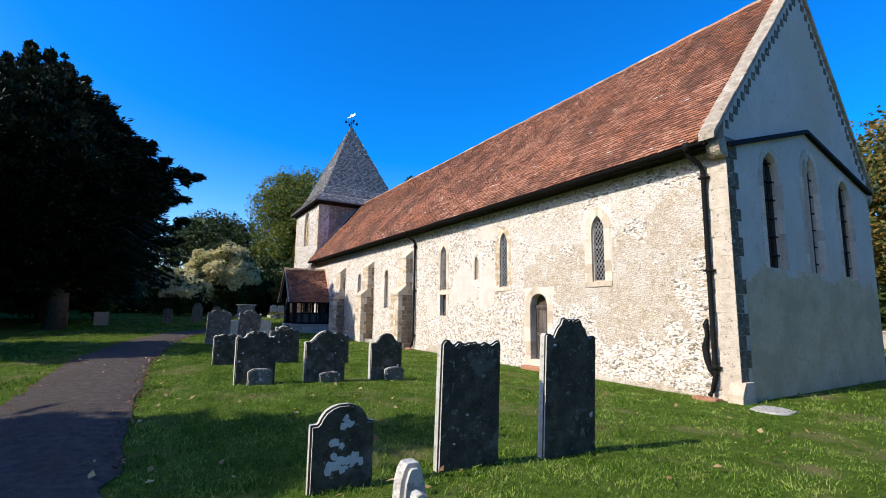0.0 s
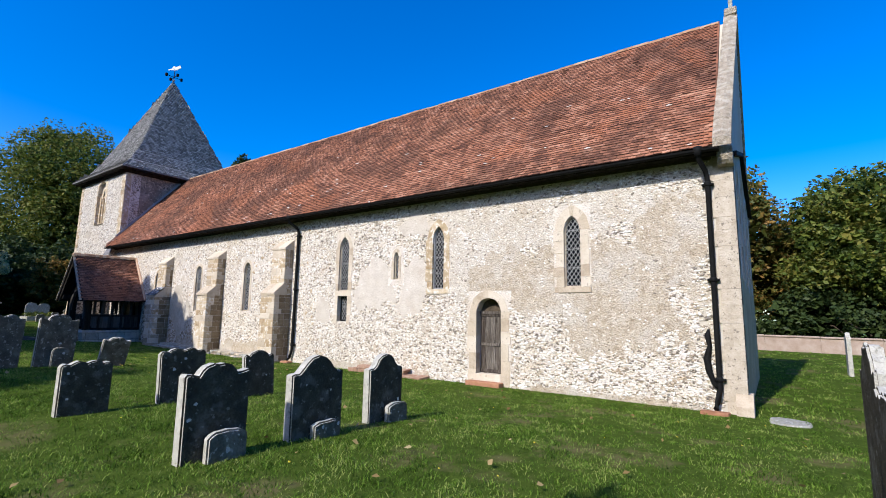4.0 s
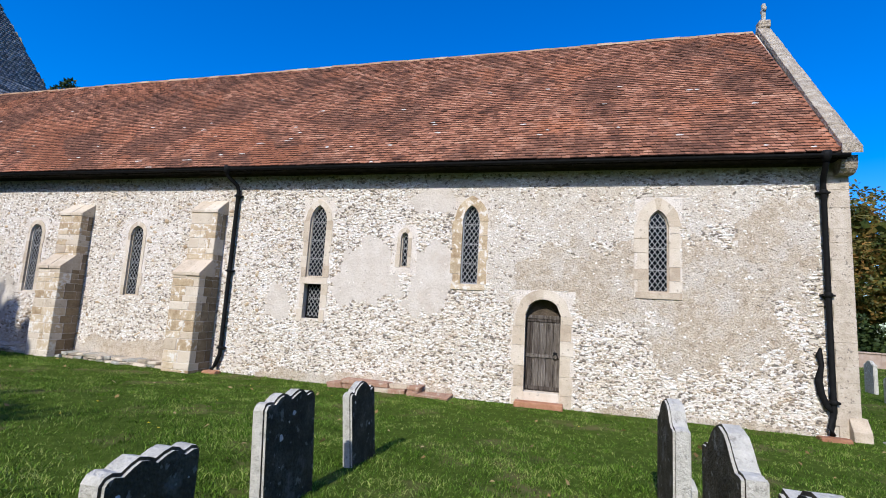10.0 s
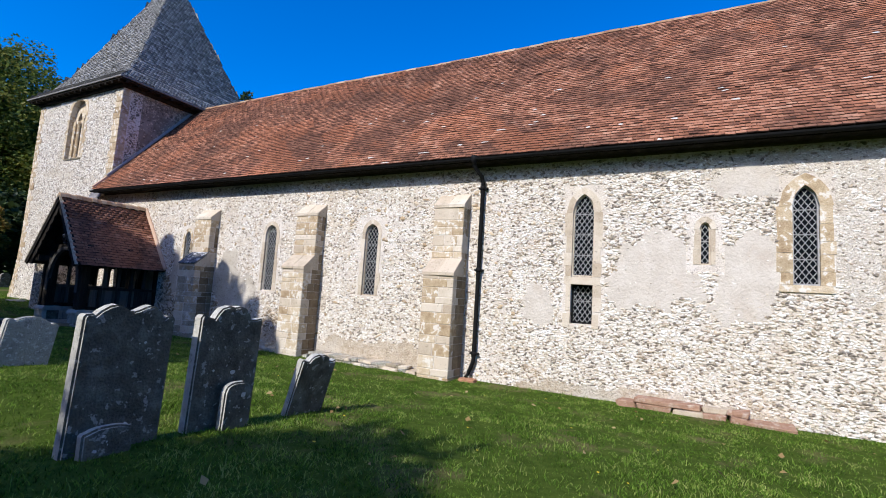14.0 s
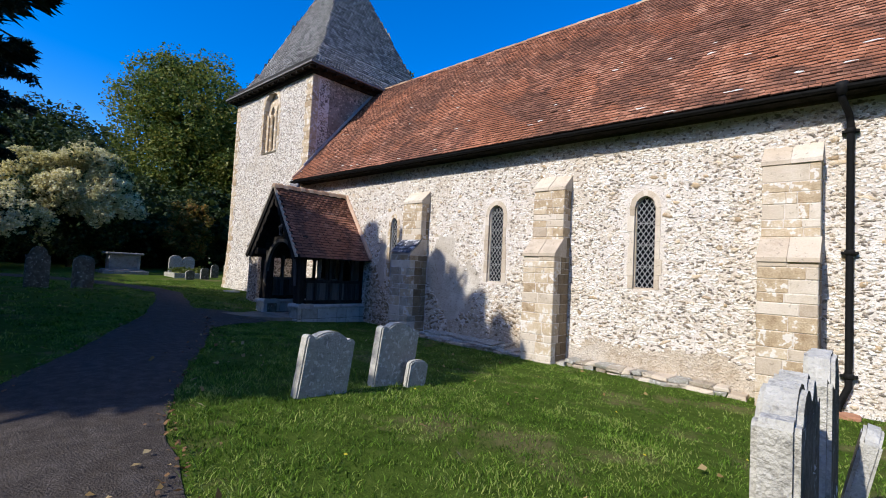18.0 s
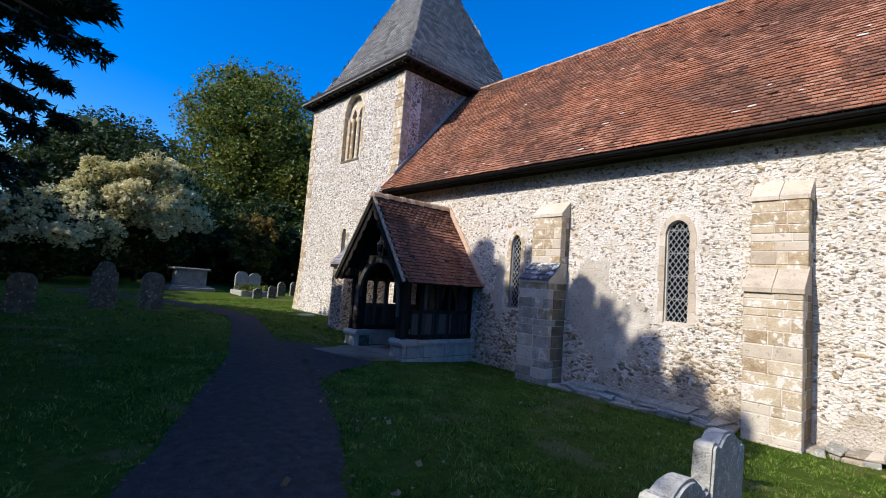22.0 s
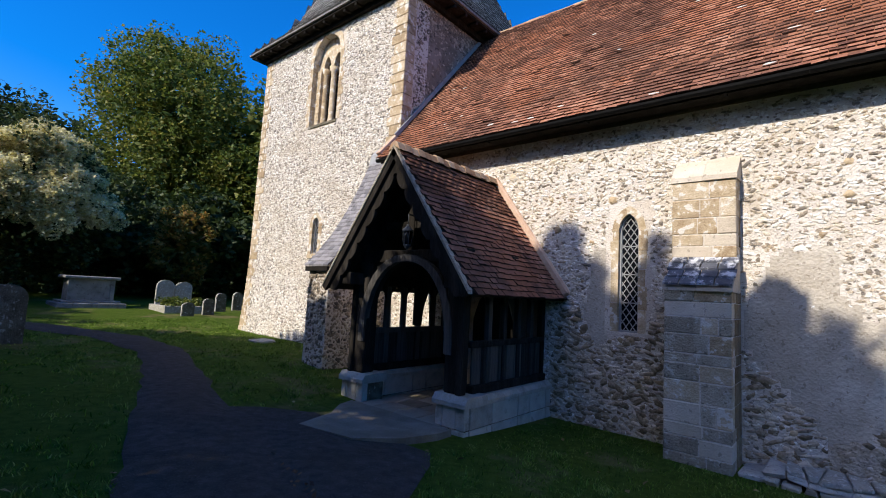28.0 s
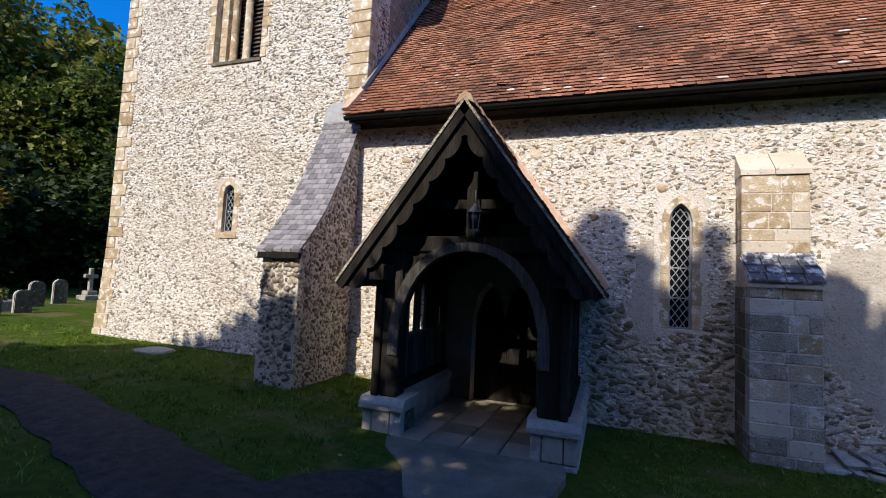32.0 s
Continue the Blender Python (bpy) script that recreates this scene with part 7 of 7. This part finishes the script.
def flints(to_world, normal, along, a0, a1, z0, z1, keep, row_h, seed, size=0.043, proud=0.011, full=False):
    """Angular flints of all sizes, set at random and overlapping; arrays of faceted pieces proud of the mortar."""
    rng = np.random.default_rng(seed)
    da, dz = size * 1.5, row_h * 0.9
    A, Z = np.meshgrid(np.arange(a0, a1, da), np.arange(z0, z1, dz))
    A = A + (np.arange(A.shape[0])[:, None] % 2) * da / 2
    c = np.stack((A.ravel() + rng.normal(0, da * 0.28, A.size), Z.ravel() + rng.normal(0, dz * 0.30, A.size)), 1)
    ok = (c[:, 0] > a0 + 0.03) & (c[:, 0] < a1 - 0.03) & (c[:, 1] < z1 - 0.02)
    c = c[ok]
    p = keep(c[:, 0], c[:, 1])
    ok = rng.random(len(c)) < np.sqrt(p) * 0.95
    c, p = c[ok], p[ok]
    n = len(c)
    th = np.arange(K)[None] * math.tau / K + rng.normal(0, 0.2, (n, K))
    ra = size * rng.lognormal(0, 0.38, n).clip(0.5, 2.4)
    rz = np.minimum(row_h * 0.55 * rng.lognormal(0, 0.25, n).clip(0.55, 1.7), ra)
    jit = rng.uniform(0.62, 1.25, (n, K))
    q = np.stack((ra[:, None] * jit * np.cos(th), rz[:, None] * jit * np.sin(th)), 2)
    rot = rng.normal(0, 0.35, n)
    d = np.stack((q[..., 0] * np.cos(rot)[:, None] - q[..., 1] * np.sin(rot)[:, None], q[..., 0] * np.sin(rot)[:, None] + q[..., 1] * np.cos(rot)[:, None]), 2)
    hgt = proud * rng.uniform(0.25, 1.25, n) * (1.0 if full else 0.12 + 0.88 * p)
    base = np.stack([np.array(to_world(a, b)) for a, b in c])
    N, U, W = np.array(normal, float), np.array(along, float), np.array((0, 0, 1.0))
    tilt = rng.normal(0, 0.10, (n, 2))

    def ring(k, h, rough):
        q = d * k
        hh = h[:, None] + (tilt[:, :1] * q[..., 0] + tilt[:, 1:] * q[..., 1]) * (h[:, None] > 0) + rng.normal(0, rough, (n, K))
        return base[:, None] + q[..., :1] * U + q[..., 1:] * W + hh[..., None] * N

    top = base + (hgt + rng.normal(0.001, 0.002, n))[:, None] * N
    V = np.concatenate((ring(1.0, np.full(n, -0.006), 0), ring(0.86, hgt, 0.002), top[:, None]), 1)
    return V, c


FL_F = np.array([(i, (i + 1) % K, K + (i + 1) % K) for i in range(K)] + [(i, K + (i + 1) % K, K + i) for i in range(K)] + [(K + i, K + (i + 1) % K, 2 * K) for i in range(K)])


def flint_mesh(name, V, material):
    n = len(V)
    b = (np.arange(n) * (2 * K + 1))[:, None, None]
    return quick_mesh(name, V.reshape(-1, 3), (b + FL_F[None]).reshape(-1, 3), material)


BLOCKED = [(o[0] - (0.24 if k == "w1" else 0.19), o[1] + (0.24 if k == "w1" else 0.19), o[2] - (0.14 if k in ("w1", "w2", "slit") else 0.04), o[4] + (0.26 if k == "w1" else 0.2)) for k, o in WINDOWS.items()]
BLOCKED += [(DOOR[0] - 0.26, DOOR[1] + 0.26, -1, 2.24), (30.62, 33.0, -1, 2.4), (31.2, 32.4, -1, 3.4), (Y0 - 1, Y0 + 0.40, -1, 6), (18.68, 19.52, -1, 4.2), (23.16, 23.99, -1, 4.1), (27.66, 28.5, -1, 4.1)]


def field_of(ovals, A, Z, ragged=1.0):
    """Positive inside a ragged union of ovals (centre, half width, half height), about one at their middles."""
    f = np.full(np.shape(A), -9.0)
    for a, z, ra, rz in ovals:
        f = np.maximum(f, 1 - np.hypot((A - a) / ra, (Z - z) / rz))
    return f + ragged * (0.16 * np.sin(A * 3.1 + Z * 2.3) + 0.12 * np.sin(A * 7.7 - Z * 5.1) + 0.08 * np.sin(A * 17.3 + 3 * np.sin(Z * 13.1)) + 0.03 * np.sin(Z * 29.0 + A * 23.0))


def coat(name, label, material, to_world, ovals, a0, a1, z0, z1, blocked, parent, thick=0.007, step=0.05, ragged=1.0):
    """A thin coat of old render on a wall, feathered out along its ragged edge."""
    A, Z = np.meshgrid(np.arange(a0, a1 + 1e-6, step), np.arange(z0, z1 + 1e-6, step))
    f = field_of(ovals, A, Z, ragged)
    ins = f > 0
    for l, r, lo, hi in blocked:
        ins &= ~((A > l) & (A < r) & (Z > lo) & (Z < hi))
    rng = np.random.default_rng(int(a0 * 10))
    out = (thick * np.clip(f / 0.10, 0.1, 1) + rng.normal(0, 0.0012, f.shape)).ravel()
    V = np.array([to_world(a, z, o) for a, z, o in zip(A.ravel(), Z.ravel(), out)])
    k = A.shape[1]
    i = (np.arange(A.shape[0] - 1)[:, None] * k + np.arange(k - 1)[None]).ravel()
    q = np.stack((i, i + 1, i + k + 1, i + k), 1)
    q = q[ins.ravel()[q].all(1)]
    u, w = np.unique(q, return_inverse=True)
    ob = part(name, quick_mesh(name, V[u], w.reshape(-1, 4)[:, ::-1], material, True), None, parent, label)
    return tagged(ob, kind="stuff")


TAN_COAT = [(8.1, 2.55, 3.0, 0.95), (7.3, 1.75, 1.5, 1.0), (10.0, 2.5, 1.3, 0.6), (6.2, 3.2, 0.9, 1.2)]
PALE_COAT = [(9.4, 3.95, 2.3, 0.80), (12.3, 4.4, 1.3, 0.45), (11.3, 2.9, 0.7, 0.9), (7.2, 4.1, 1.7, 0.5)]
PLASTER = [(14.55, 2.45, 0.95, 0.85), (13.05, 2.45, 0.6, 0.95), (12.9, 4.2, 0.6, 0.35), (16.9, 1.6, 0.4, 0.5)]
GREY_PLASTER = [(26.75, 1.45, 0.9, 0.95), (27.0, 2.2, 0.5, 0.6), (29.6, 2.2, 0.32, 0.9)]
FOOT_COAT = [(21.2, 0.05, 2.2, 0.45), (25.4, 0.05, 1.7, 0.45), (15.0, -0.12, 2.4, 0.26), (8.0, -0.2, 3.0, 0.2)]


def foot_edge(A):
    """Height of the squared rubble in the western bays, raised into the shaded wall."""
    e = np.interp(A, [23.9, 24.0, 25.2, 27.5, 28.6, 29.6, 30.4, 30.5], [-1, 0.8, 1.0, 1.0, 1.7, 1.6, 1.9, -1])
    return e + 0.22 * np.sin(A * 5.1) + 0.12 * np.sin(A * 11.3)


def keep_south(A, Z):
    p = np.where(Z < foot_edge(A), 0.30, 0.97)
    for ovals, q in ((TAN_COAT, 0.34), (PALE_COAT, 0.45), (PLASTER, 0.2), (GREY_PLASTER, 0.06), (FOOT_COAT, 0.4)):
        p = np.where(field_of(ovals, A, Z) > 0.06, p * q, p)
    for a0, a1, z0, z1 in BLOCKED:
        p[(A > a0) & (A < a1) & (Z > z0) & (Z < z1)] = 0
    return np.where(A > 17.6, p * (0.62 + 0.2 * np.sin(A * 1.1) * np.sin(Z * 1.7 + A)), p)


on_south = lambda a, z, o: (WX - o, a, z)
coat("tan_roughcast", "tan speckled roughcast coat", M_TANCOAT, on_south, TAN_COAT, 5.45, 11.5, 0.5, 4.3, BLOCKED, wall_s)
coat("pale_roughcast", "pale lime roughcast coat", M_PALECOAT, on_south, PALE_COAT, 5.5, 13.8, 2.0, 4.7, BLOCKED, wall_s, 0.005)
coat("plaster_patch", "smooth pinkish white plaster patch", M_PLASTER, on_south, PLASTER, 11.9, 17.5, 1.0, 4.7, BLOCKED, wall_s, 0.009)
coat("plaster_patch", "smooth grey plaster patch", M_GREYPL, on_south, GREY_PLASTER, 19.6, 30.1, 0.3, 3.9, BLOCKED, wall_s, 0.009)
coat("foot_coat", "tan rendered strip along the wall foot", M_TANCOAT, on_south, FOOT_COAT, 5.4, 27.6, -0.3, 0.7, BLOCKED, wall_s, 0.012)
# coat's tan also holds the warm light bounced up from the grass
coat("lower_coat", "tan lower coat of render, warmed for light off the grass", M_EASTLOW, lambda a, z, o: (a, Y0 - o, z), [(11.5, 0.2, 3.6, 2.35), (15.2, 0.2, 3.6, 2.3), (13.4, 0.3, 2.0, 2.2)], WX + 0.42, NX - 0.02, -0.3, 2.9, [], wall_e, 0.012, 0.08, 0.2)


V, C = flints(lambda a, z: (WX, a, z), (-1, 0, 0), (0, 1, 0), Y0, Y1, -0.25, 4.86, keep_south, 0.046, 71)
mk = (C[:, 0] > 26.1) & (C[:, 0] < 27.6) & (C[:, 1] > 1.9) & (C[:, 1] < 4.3)
idx = np.flatnonzero(mk)[:290]
mk[:] = False
mk[idx] = True
NEAR_FLINTS = (V[mk], wall_s)
tagged(part("flint_facing", flint_mesh("flint_facing", V[~mk], M_FLINT), None, wall_s, "knapped and rough flints in lime mortar"), kind="stuff")


def keep_rubble(A, Z):
    bits = 0.5 + 0.5 * np.sin(A * 1.7 + 2 * np.sin(Z * 1.9)) * np.sin(Z * 2.3 + A)
    return np.where((keep_south(A, Z) > 0.05) & (A > 17), 0.004 * bits, 0)


V, C = flints(lambda a, z: (WX, a, z), (-1, 0, 0), (0, 1, 0), Y0, Y1, -0.25, 4.7, keep_rubble, 0.10, 78, 0.078, 0.013, True)
tagged(part("rubble_stones", flint_mesh("rubble_stones", V, M_RUBBLE), None, wall_s, "larger tan stones among the flints"), kind="stuff")


def keep_foot(A, Z):
    """Squared rubble low in the western bays, under a ragged upper edge."""
    return np.where((keep_south(A, Z) > 0.02) & (A > 23.95) & (A < 30.45) & (Z < foot_edge(A)), 0.97, 0)


# rubble stones whose brown also tones the blue shade on this wall
V, C = flints(lambda a, z: (WX, a, z), (-1, 0, 0), (0, 1, 0), Y0, Y1, -0.25, 2.4, keep_foot, 0.078, 79, 0.082, 0.013, True)
tagged(part("foot_rubble", flint_mesh("foot_rubble", V, M_FOOT), None, wall_s, "rough squared rubble at the wall foot"), kind="stuff")


def keep_tower(A, Z):
    p = np.full(len(A), 0.98)
    for a0, a1, z0, z1 in ((BELFRY[0] - 0.2, BELFRY[1] + 0.2, 6.58, 9.6), (TSLIT[0] - 0.15, TSLIT[1] + 0.15, TSLIT[2] - 0.12, TSLIT[4] + 0.14), (TY1 - 0.33, TY1 + 1, -1, 10), (TY0 - 1, TY0 + 0.4, 5.3, 10), (SB0, SB1, -1, 5.3)):
        p[(A > a0) & (A < a1) & (Z > z0) & (Z < z1)] = 0
    return p


V, C = flints(lambda a, z: tow_s(a, z, 0), (-1, 0, 0), (0, 1, 0), TY0, TY1, 0.1, TZ - 0.05, keep_tower, 0.047, 72, 0.042)
tagged(part("flint_facing", flint_mesh("tower_flints", V, M_TOWFLINT), None, tw, "rough pale flints"), kind="stuff")


def keep_te(A, Z):
    lim = EAVE_Z + (A - EAVE_X) * slope
    p = np.where(Z > lim, 0.9, 0.0) * (A > TX0 + 0.35)
    return p * np.where(np.hypot((A - 11.4) / 1.1, (Z - 8.1) / 0.8) < 1, 0.1, 1)


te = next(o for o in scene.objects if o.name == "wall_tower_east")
# flints darker than on the south face, with the shade in their colour
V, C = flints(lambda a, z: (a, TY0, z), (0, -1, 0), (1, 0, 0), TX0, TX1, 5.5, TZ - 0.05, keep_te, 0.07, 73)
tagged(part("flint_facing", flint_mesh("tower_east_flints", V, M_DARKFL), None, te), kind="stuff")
cx, cz = cl[:, 0], cl[:, 1]
# darkened flints put the buttress's shade into the colour
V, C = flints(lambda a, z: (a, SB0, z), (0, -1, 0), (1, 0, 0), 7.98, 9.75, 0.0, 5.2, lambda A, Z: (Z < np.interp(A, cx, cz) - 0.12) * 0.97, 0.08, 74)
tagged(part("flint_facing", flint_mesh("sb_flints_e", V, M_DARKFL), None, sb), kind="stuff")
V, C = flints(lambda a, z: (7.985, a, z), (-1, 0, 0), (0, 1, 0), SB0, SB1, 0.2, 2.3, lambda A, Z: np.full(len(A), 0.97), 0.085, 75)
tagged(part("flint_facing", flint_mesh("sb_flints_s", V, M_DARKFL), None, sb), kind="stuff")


# ---- turf blades, leaf litter ----
def inside_poly(px, py, poly):
    r = np.zeros(len(px), bool)
    n = len(poly)
    for i in range(n):
        (x0, y0), (x1, y1) = poly[i], poly[(i + 1) % n]
        c = ((y0 > py) != (y1 > py)) & (px < (x1 - x0) * (py - y0) / ((y1 - y0) or 1e-9) + x0)
        r ^= c
    return r


PATH_POLY = PATH_L + PATH_R[::-1]
APRON_POLY = [(4.0, 28.4), (4.9, 29.3), (5.9, 29.9), (6.2, 30.3), (9.7, 30.3), (9.7, 33.1), (7.1, 33.1), (6.1, 32.4), (5.1, 32.9), (4.5, 31.6)]


def blades(x0, x1, y0, y1, density, height, width, seed):
    rng = np.random.default_rng(seed)
    n = int((x1 - x0) * (y1 - y0) * density)
    c = max(1, n // 11)
    cx, cy = rng.uniform(x0, x1, c), rng.uniform(y0, y1, c)
    i = rng.integers(0, c, n)
    x, y = cx[i] + rng.normal(0, 0.045, n), cy[i] + rng.normal(0, 0.045, n)
    ok = ~inside_poly(x, y, PATH_POLY) & ~inside_poly(x, y, APRON_POLY) & ~((x > WX - 0.02) & (y > Y0 - 0.02) & (x < NX) & (y < TY1))
    # thin, worn turf in places
    worn = np.sin(x * 0.9 + 1) * np.sin(y * 0.7) + 0.5 * np.sin(x * 2.3 - y * 1.7)
    ok &= rng.random(n) < np.where(worn > 0.62, 0.40, 1.0)
    x, y, i = x[ok], y[ok], i[ok]
    n = len(x)
    hs = rng.lognormal(0, 0.4, c).clip(0.45, 2.0)[i] * rng.uniform(0.6, 1.2, n) * height
    t = rng.uniform(0, math.tau, n)
    lean = rng.uniform(0.3, 1.5, n) * hs
    la = rng.uniform(0, math.tau, n)
    g = ground_z(x, y)
    w = width * rng.uniform(0.7, 1.4, n)
    b = np.stack((x, y, g - 0.01), 1)
    s = np.stack((np.cos(t) * w / 2, np.sin(t) * w / 2, 0 * w), 1)
    m = b + np.stack((np.cos(la) * lean * 0.3, np.sin(la) * lean * 0.3, hs * 0.62), 1)
    tip = b + np.stack((np.cos(la) * lean, np.sin(la) * lean, hs), 1)
    V = np.stack((b - s, b + s, m + s * 0.7, m - s * 0.7, tip), 1)
    f = (np.arange(n) * 5)[:, None, None] + np.array([(0, 1, 2), (0, 2, 3), (3, 2, 4)])[None]
    return V.reshape(-1, 3), f.reshape(-1, 3)


def joined(parts):
    V, F, k = [], [], 0
    for v, f in parts:
        V.append(v)
        F.append(f + k)
        k += len(v)
    return np.concatenate(V), np.concatenate(F)


V, F = joined([blades(-0.3, 5.5, 2.0, 12, 2100, 0.033, 0.0080, 81), blades(5.5, 10, 1.0, 12, 900, 0.034, 0.009, 82), blades(-0.3, 5.0, 12, 25, 2100, 0.033, 0.0080, 83),
               blades(5.0, 9.7, 12, 31, 1000, 0.034, 0.009, 84), blades(1.0, 5.2, 25, 31, 1300, 0.034, 0.009, 85), blades(-4.5, 4.5, 22, 34, 350, 0.045, 0.011, 86),
               blades(4, 9.8, 32.5, 44, 450, 0.045, 0.011, 87), blades(-6, 4, 34, 46, 100, 0.055, 0.02, 88), blades(9.6, 24, -4, 5, 220, 0.05, 0.015, 89), blades(-4.5, -1.7, 3, 22, 300, 0.045, 0.012, 90), blades(24, 33, -8, 12, 40, 0.06, 0.03, 91)])
tagged(solo("grass", quick_mesh("grass", V, F, L_GRASS), None, "short mown grass, green with dry tips", "grass"), kind="stuff")

rng = np.random.default_rng(95)
n = 420
x, y = rng.uniform(-2.2, 9.0, n), rng.uniform(1.5, 33, n)
near = rng.random(n) < 0.3
x[near] = np.interp(y[near], [p[1] for p in PATH_R], [p[0] for p in PATH_R]) + rng.normal(0.1, 0.25, near.sum())
ok = ~inside_poly(x, y, APRON_POLY)
x, y = x[ok], y[ok]
n = len(x)
s = rng.uniform(0.018, 0.042, n)
t = rng.uniform(0, math.tau, n)
g = ground_z(x, y) + np.where(inside_poly(x, y, PATH_POLY), 0.055, 0.06)
u = np.stack((np.cos(t) * s, np.sin(t) * s, rng.normal(0, 0.3, n) * s), 1)
v = np.stack((-np.sin(t) * s * 0.7, np.cos(t) * s * 0.7, rng.normal(0, 0.4, n) * s), 1)
c = np.stack((x, y, g), 1)
up_ = np.array((0, 0, 1.0))
V = np.stack((c - u * 1.2, c - u * 0.3 + v + up_ * 0.008, c + u, c - u * 0.3 - v + up_ * 0.01), 1).reshape(-1, 3)
tagged(solo("leaf_litter", quick_mesh("leaf_litter", V, np.arange(n * 4).reshape(-1, 4), L_LITTER), None, "scattered yellow and brown fallen leaves", "leaves"), kind="stuff")

# brown litter gathered along the edges of the path
n = 900
y = rng.uniform(2, 31, n)
side = rng.random(n) < 0.7
e = np.where(side, np.interp(y, [p[1] for p in PATH_R], [p[0] for p in PATH_R]) - np.abs(rng.normal(0, 0.10, n)) + 0.06, np.interp(y, [p[1] for p in PATH_L], [p[0] for p in PATH_L]) + np.abs(rng.normal(0, 0.10, n)) - 0.04)
s = rng.uniform(0.012, 0.032, n)
t = rng.uniform(0, math.tau, n)
c = np.stack((e, y, ground_z(e, y) + 0.042 + rng.uniform(0, 0.012, n)), 1)
u = np.stack((np.cos(t) * s, np.sin(t) * s, rng.normal(0, 0.3, n) * s), 1)
v = np.stack((-np.sin(t) * s * 0.7, np.cos(t) * s * 0.7, rng.normal(0, 0.3, n) * s), 1)
V = np.stack((c - u, c + v, c + u, c - v), 1).reshape(-1, 3)
tagged(solo("path_litter", quick_mesh("path_litter", V, np.arange(n * 4).reshape(-1, 4), L_BROWN), None, "brown leaf litter gathered along the path edges", "leaves"), kind="stuff")

# large curled leaves near the start of the walk
n = 60
x, y = rng.uniform(-1.5, 8.0, n), rng.uniform(2.2, 9.0, n)
s = rng.uniform(0.018, 0.042, n)
t = rng.uniform(0, math.tau, n)
c = np.stack((x, y, ground_z(x, y) + 0.055), 1)
u = np.stack((np.cos(t) * s, np.sin(t) * s, rng.normal(0, 0.35, n) * s), 1)
v = np.stack((-np.sin(t) * s * 0.75, np.cos(t) * s * 0.75, 0.3 * s), 1)
w = np.array((0, 0, 1.0)) * s[:, None]
V = np.stack((c - u * 1.3, c - u * 0.2 + v + w * 0.3, c + u * 1.2 + w * 0.25, c - u * 0.2 - v + w * 0.4), 1).reshape(-1, 3)
tagged(solo("curled_leaves", quick_mesh("curled_leaves", V, np.arange(n * 4).reshape(-1, 4), L_LITTER), None, "large pale brown curled leaves on the grass", "leaves"), kind="stuff")

# a few yellow flowers in the turf
n = 46
x, y = rng.uniform(1.5, 8.8, n), rng.uniform(3, 24, n)
spots = [((a, b, float(ground_z(a, b)) + rng.uniform(0.045, 0.07)), r, r) for a, b, r in zip(x, y, rng.uniform(0.010, 0.018, n))]
fm = blots(spots, (1, 0, 0), (0, 0.9, 0.3), (0, -0.3, 0.9), 97)
fm.materials.clear()
fm.materials.append(L_FLOWER)
tagged(solo("flowers", fm, None, "small yellow flowers scattered in the grass", "flowers"), kind="stuff")

# ---- single pieces nearest the walk ----
def loose_tiles(V, parent):
    for q in V:
        o = q.mean(0)
        me = mesh_of("tile", q - o, [(0, 1, 2, 3), (4, 5, 1, 0), (4, 0, 3), (5, 2, 1)], M_TILEP)
        me.materials.append(M_TILEEDGE)
        for f in me.polygons[1:]:
            f.material_index = 1
        ob = part("tile", me, None, parent)
        ob.location = o


loose_tiles(*NEAR_TILES["roof"])
loose_tiles(*NEAR_TILES["porch"])
for q in NEAR_FLINTS[0]:
    o = q.mean(0)
    ob = part("flint", mesh_of("flint", q - o, FL_F, M_FLINTP), None, NEAR_FLINTS[1])
    ob.location = o
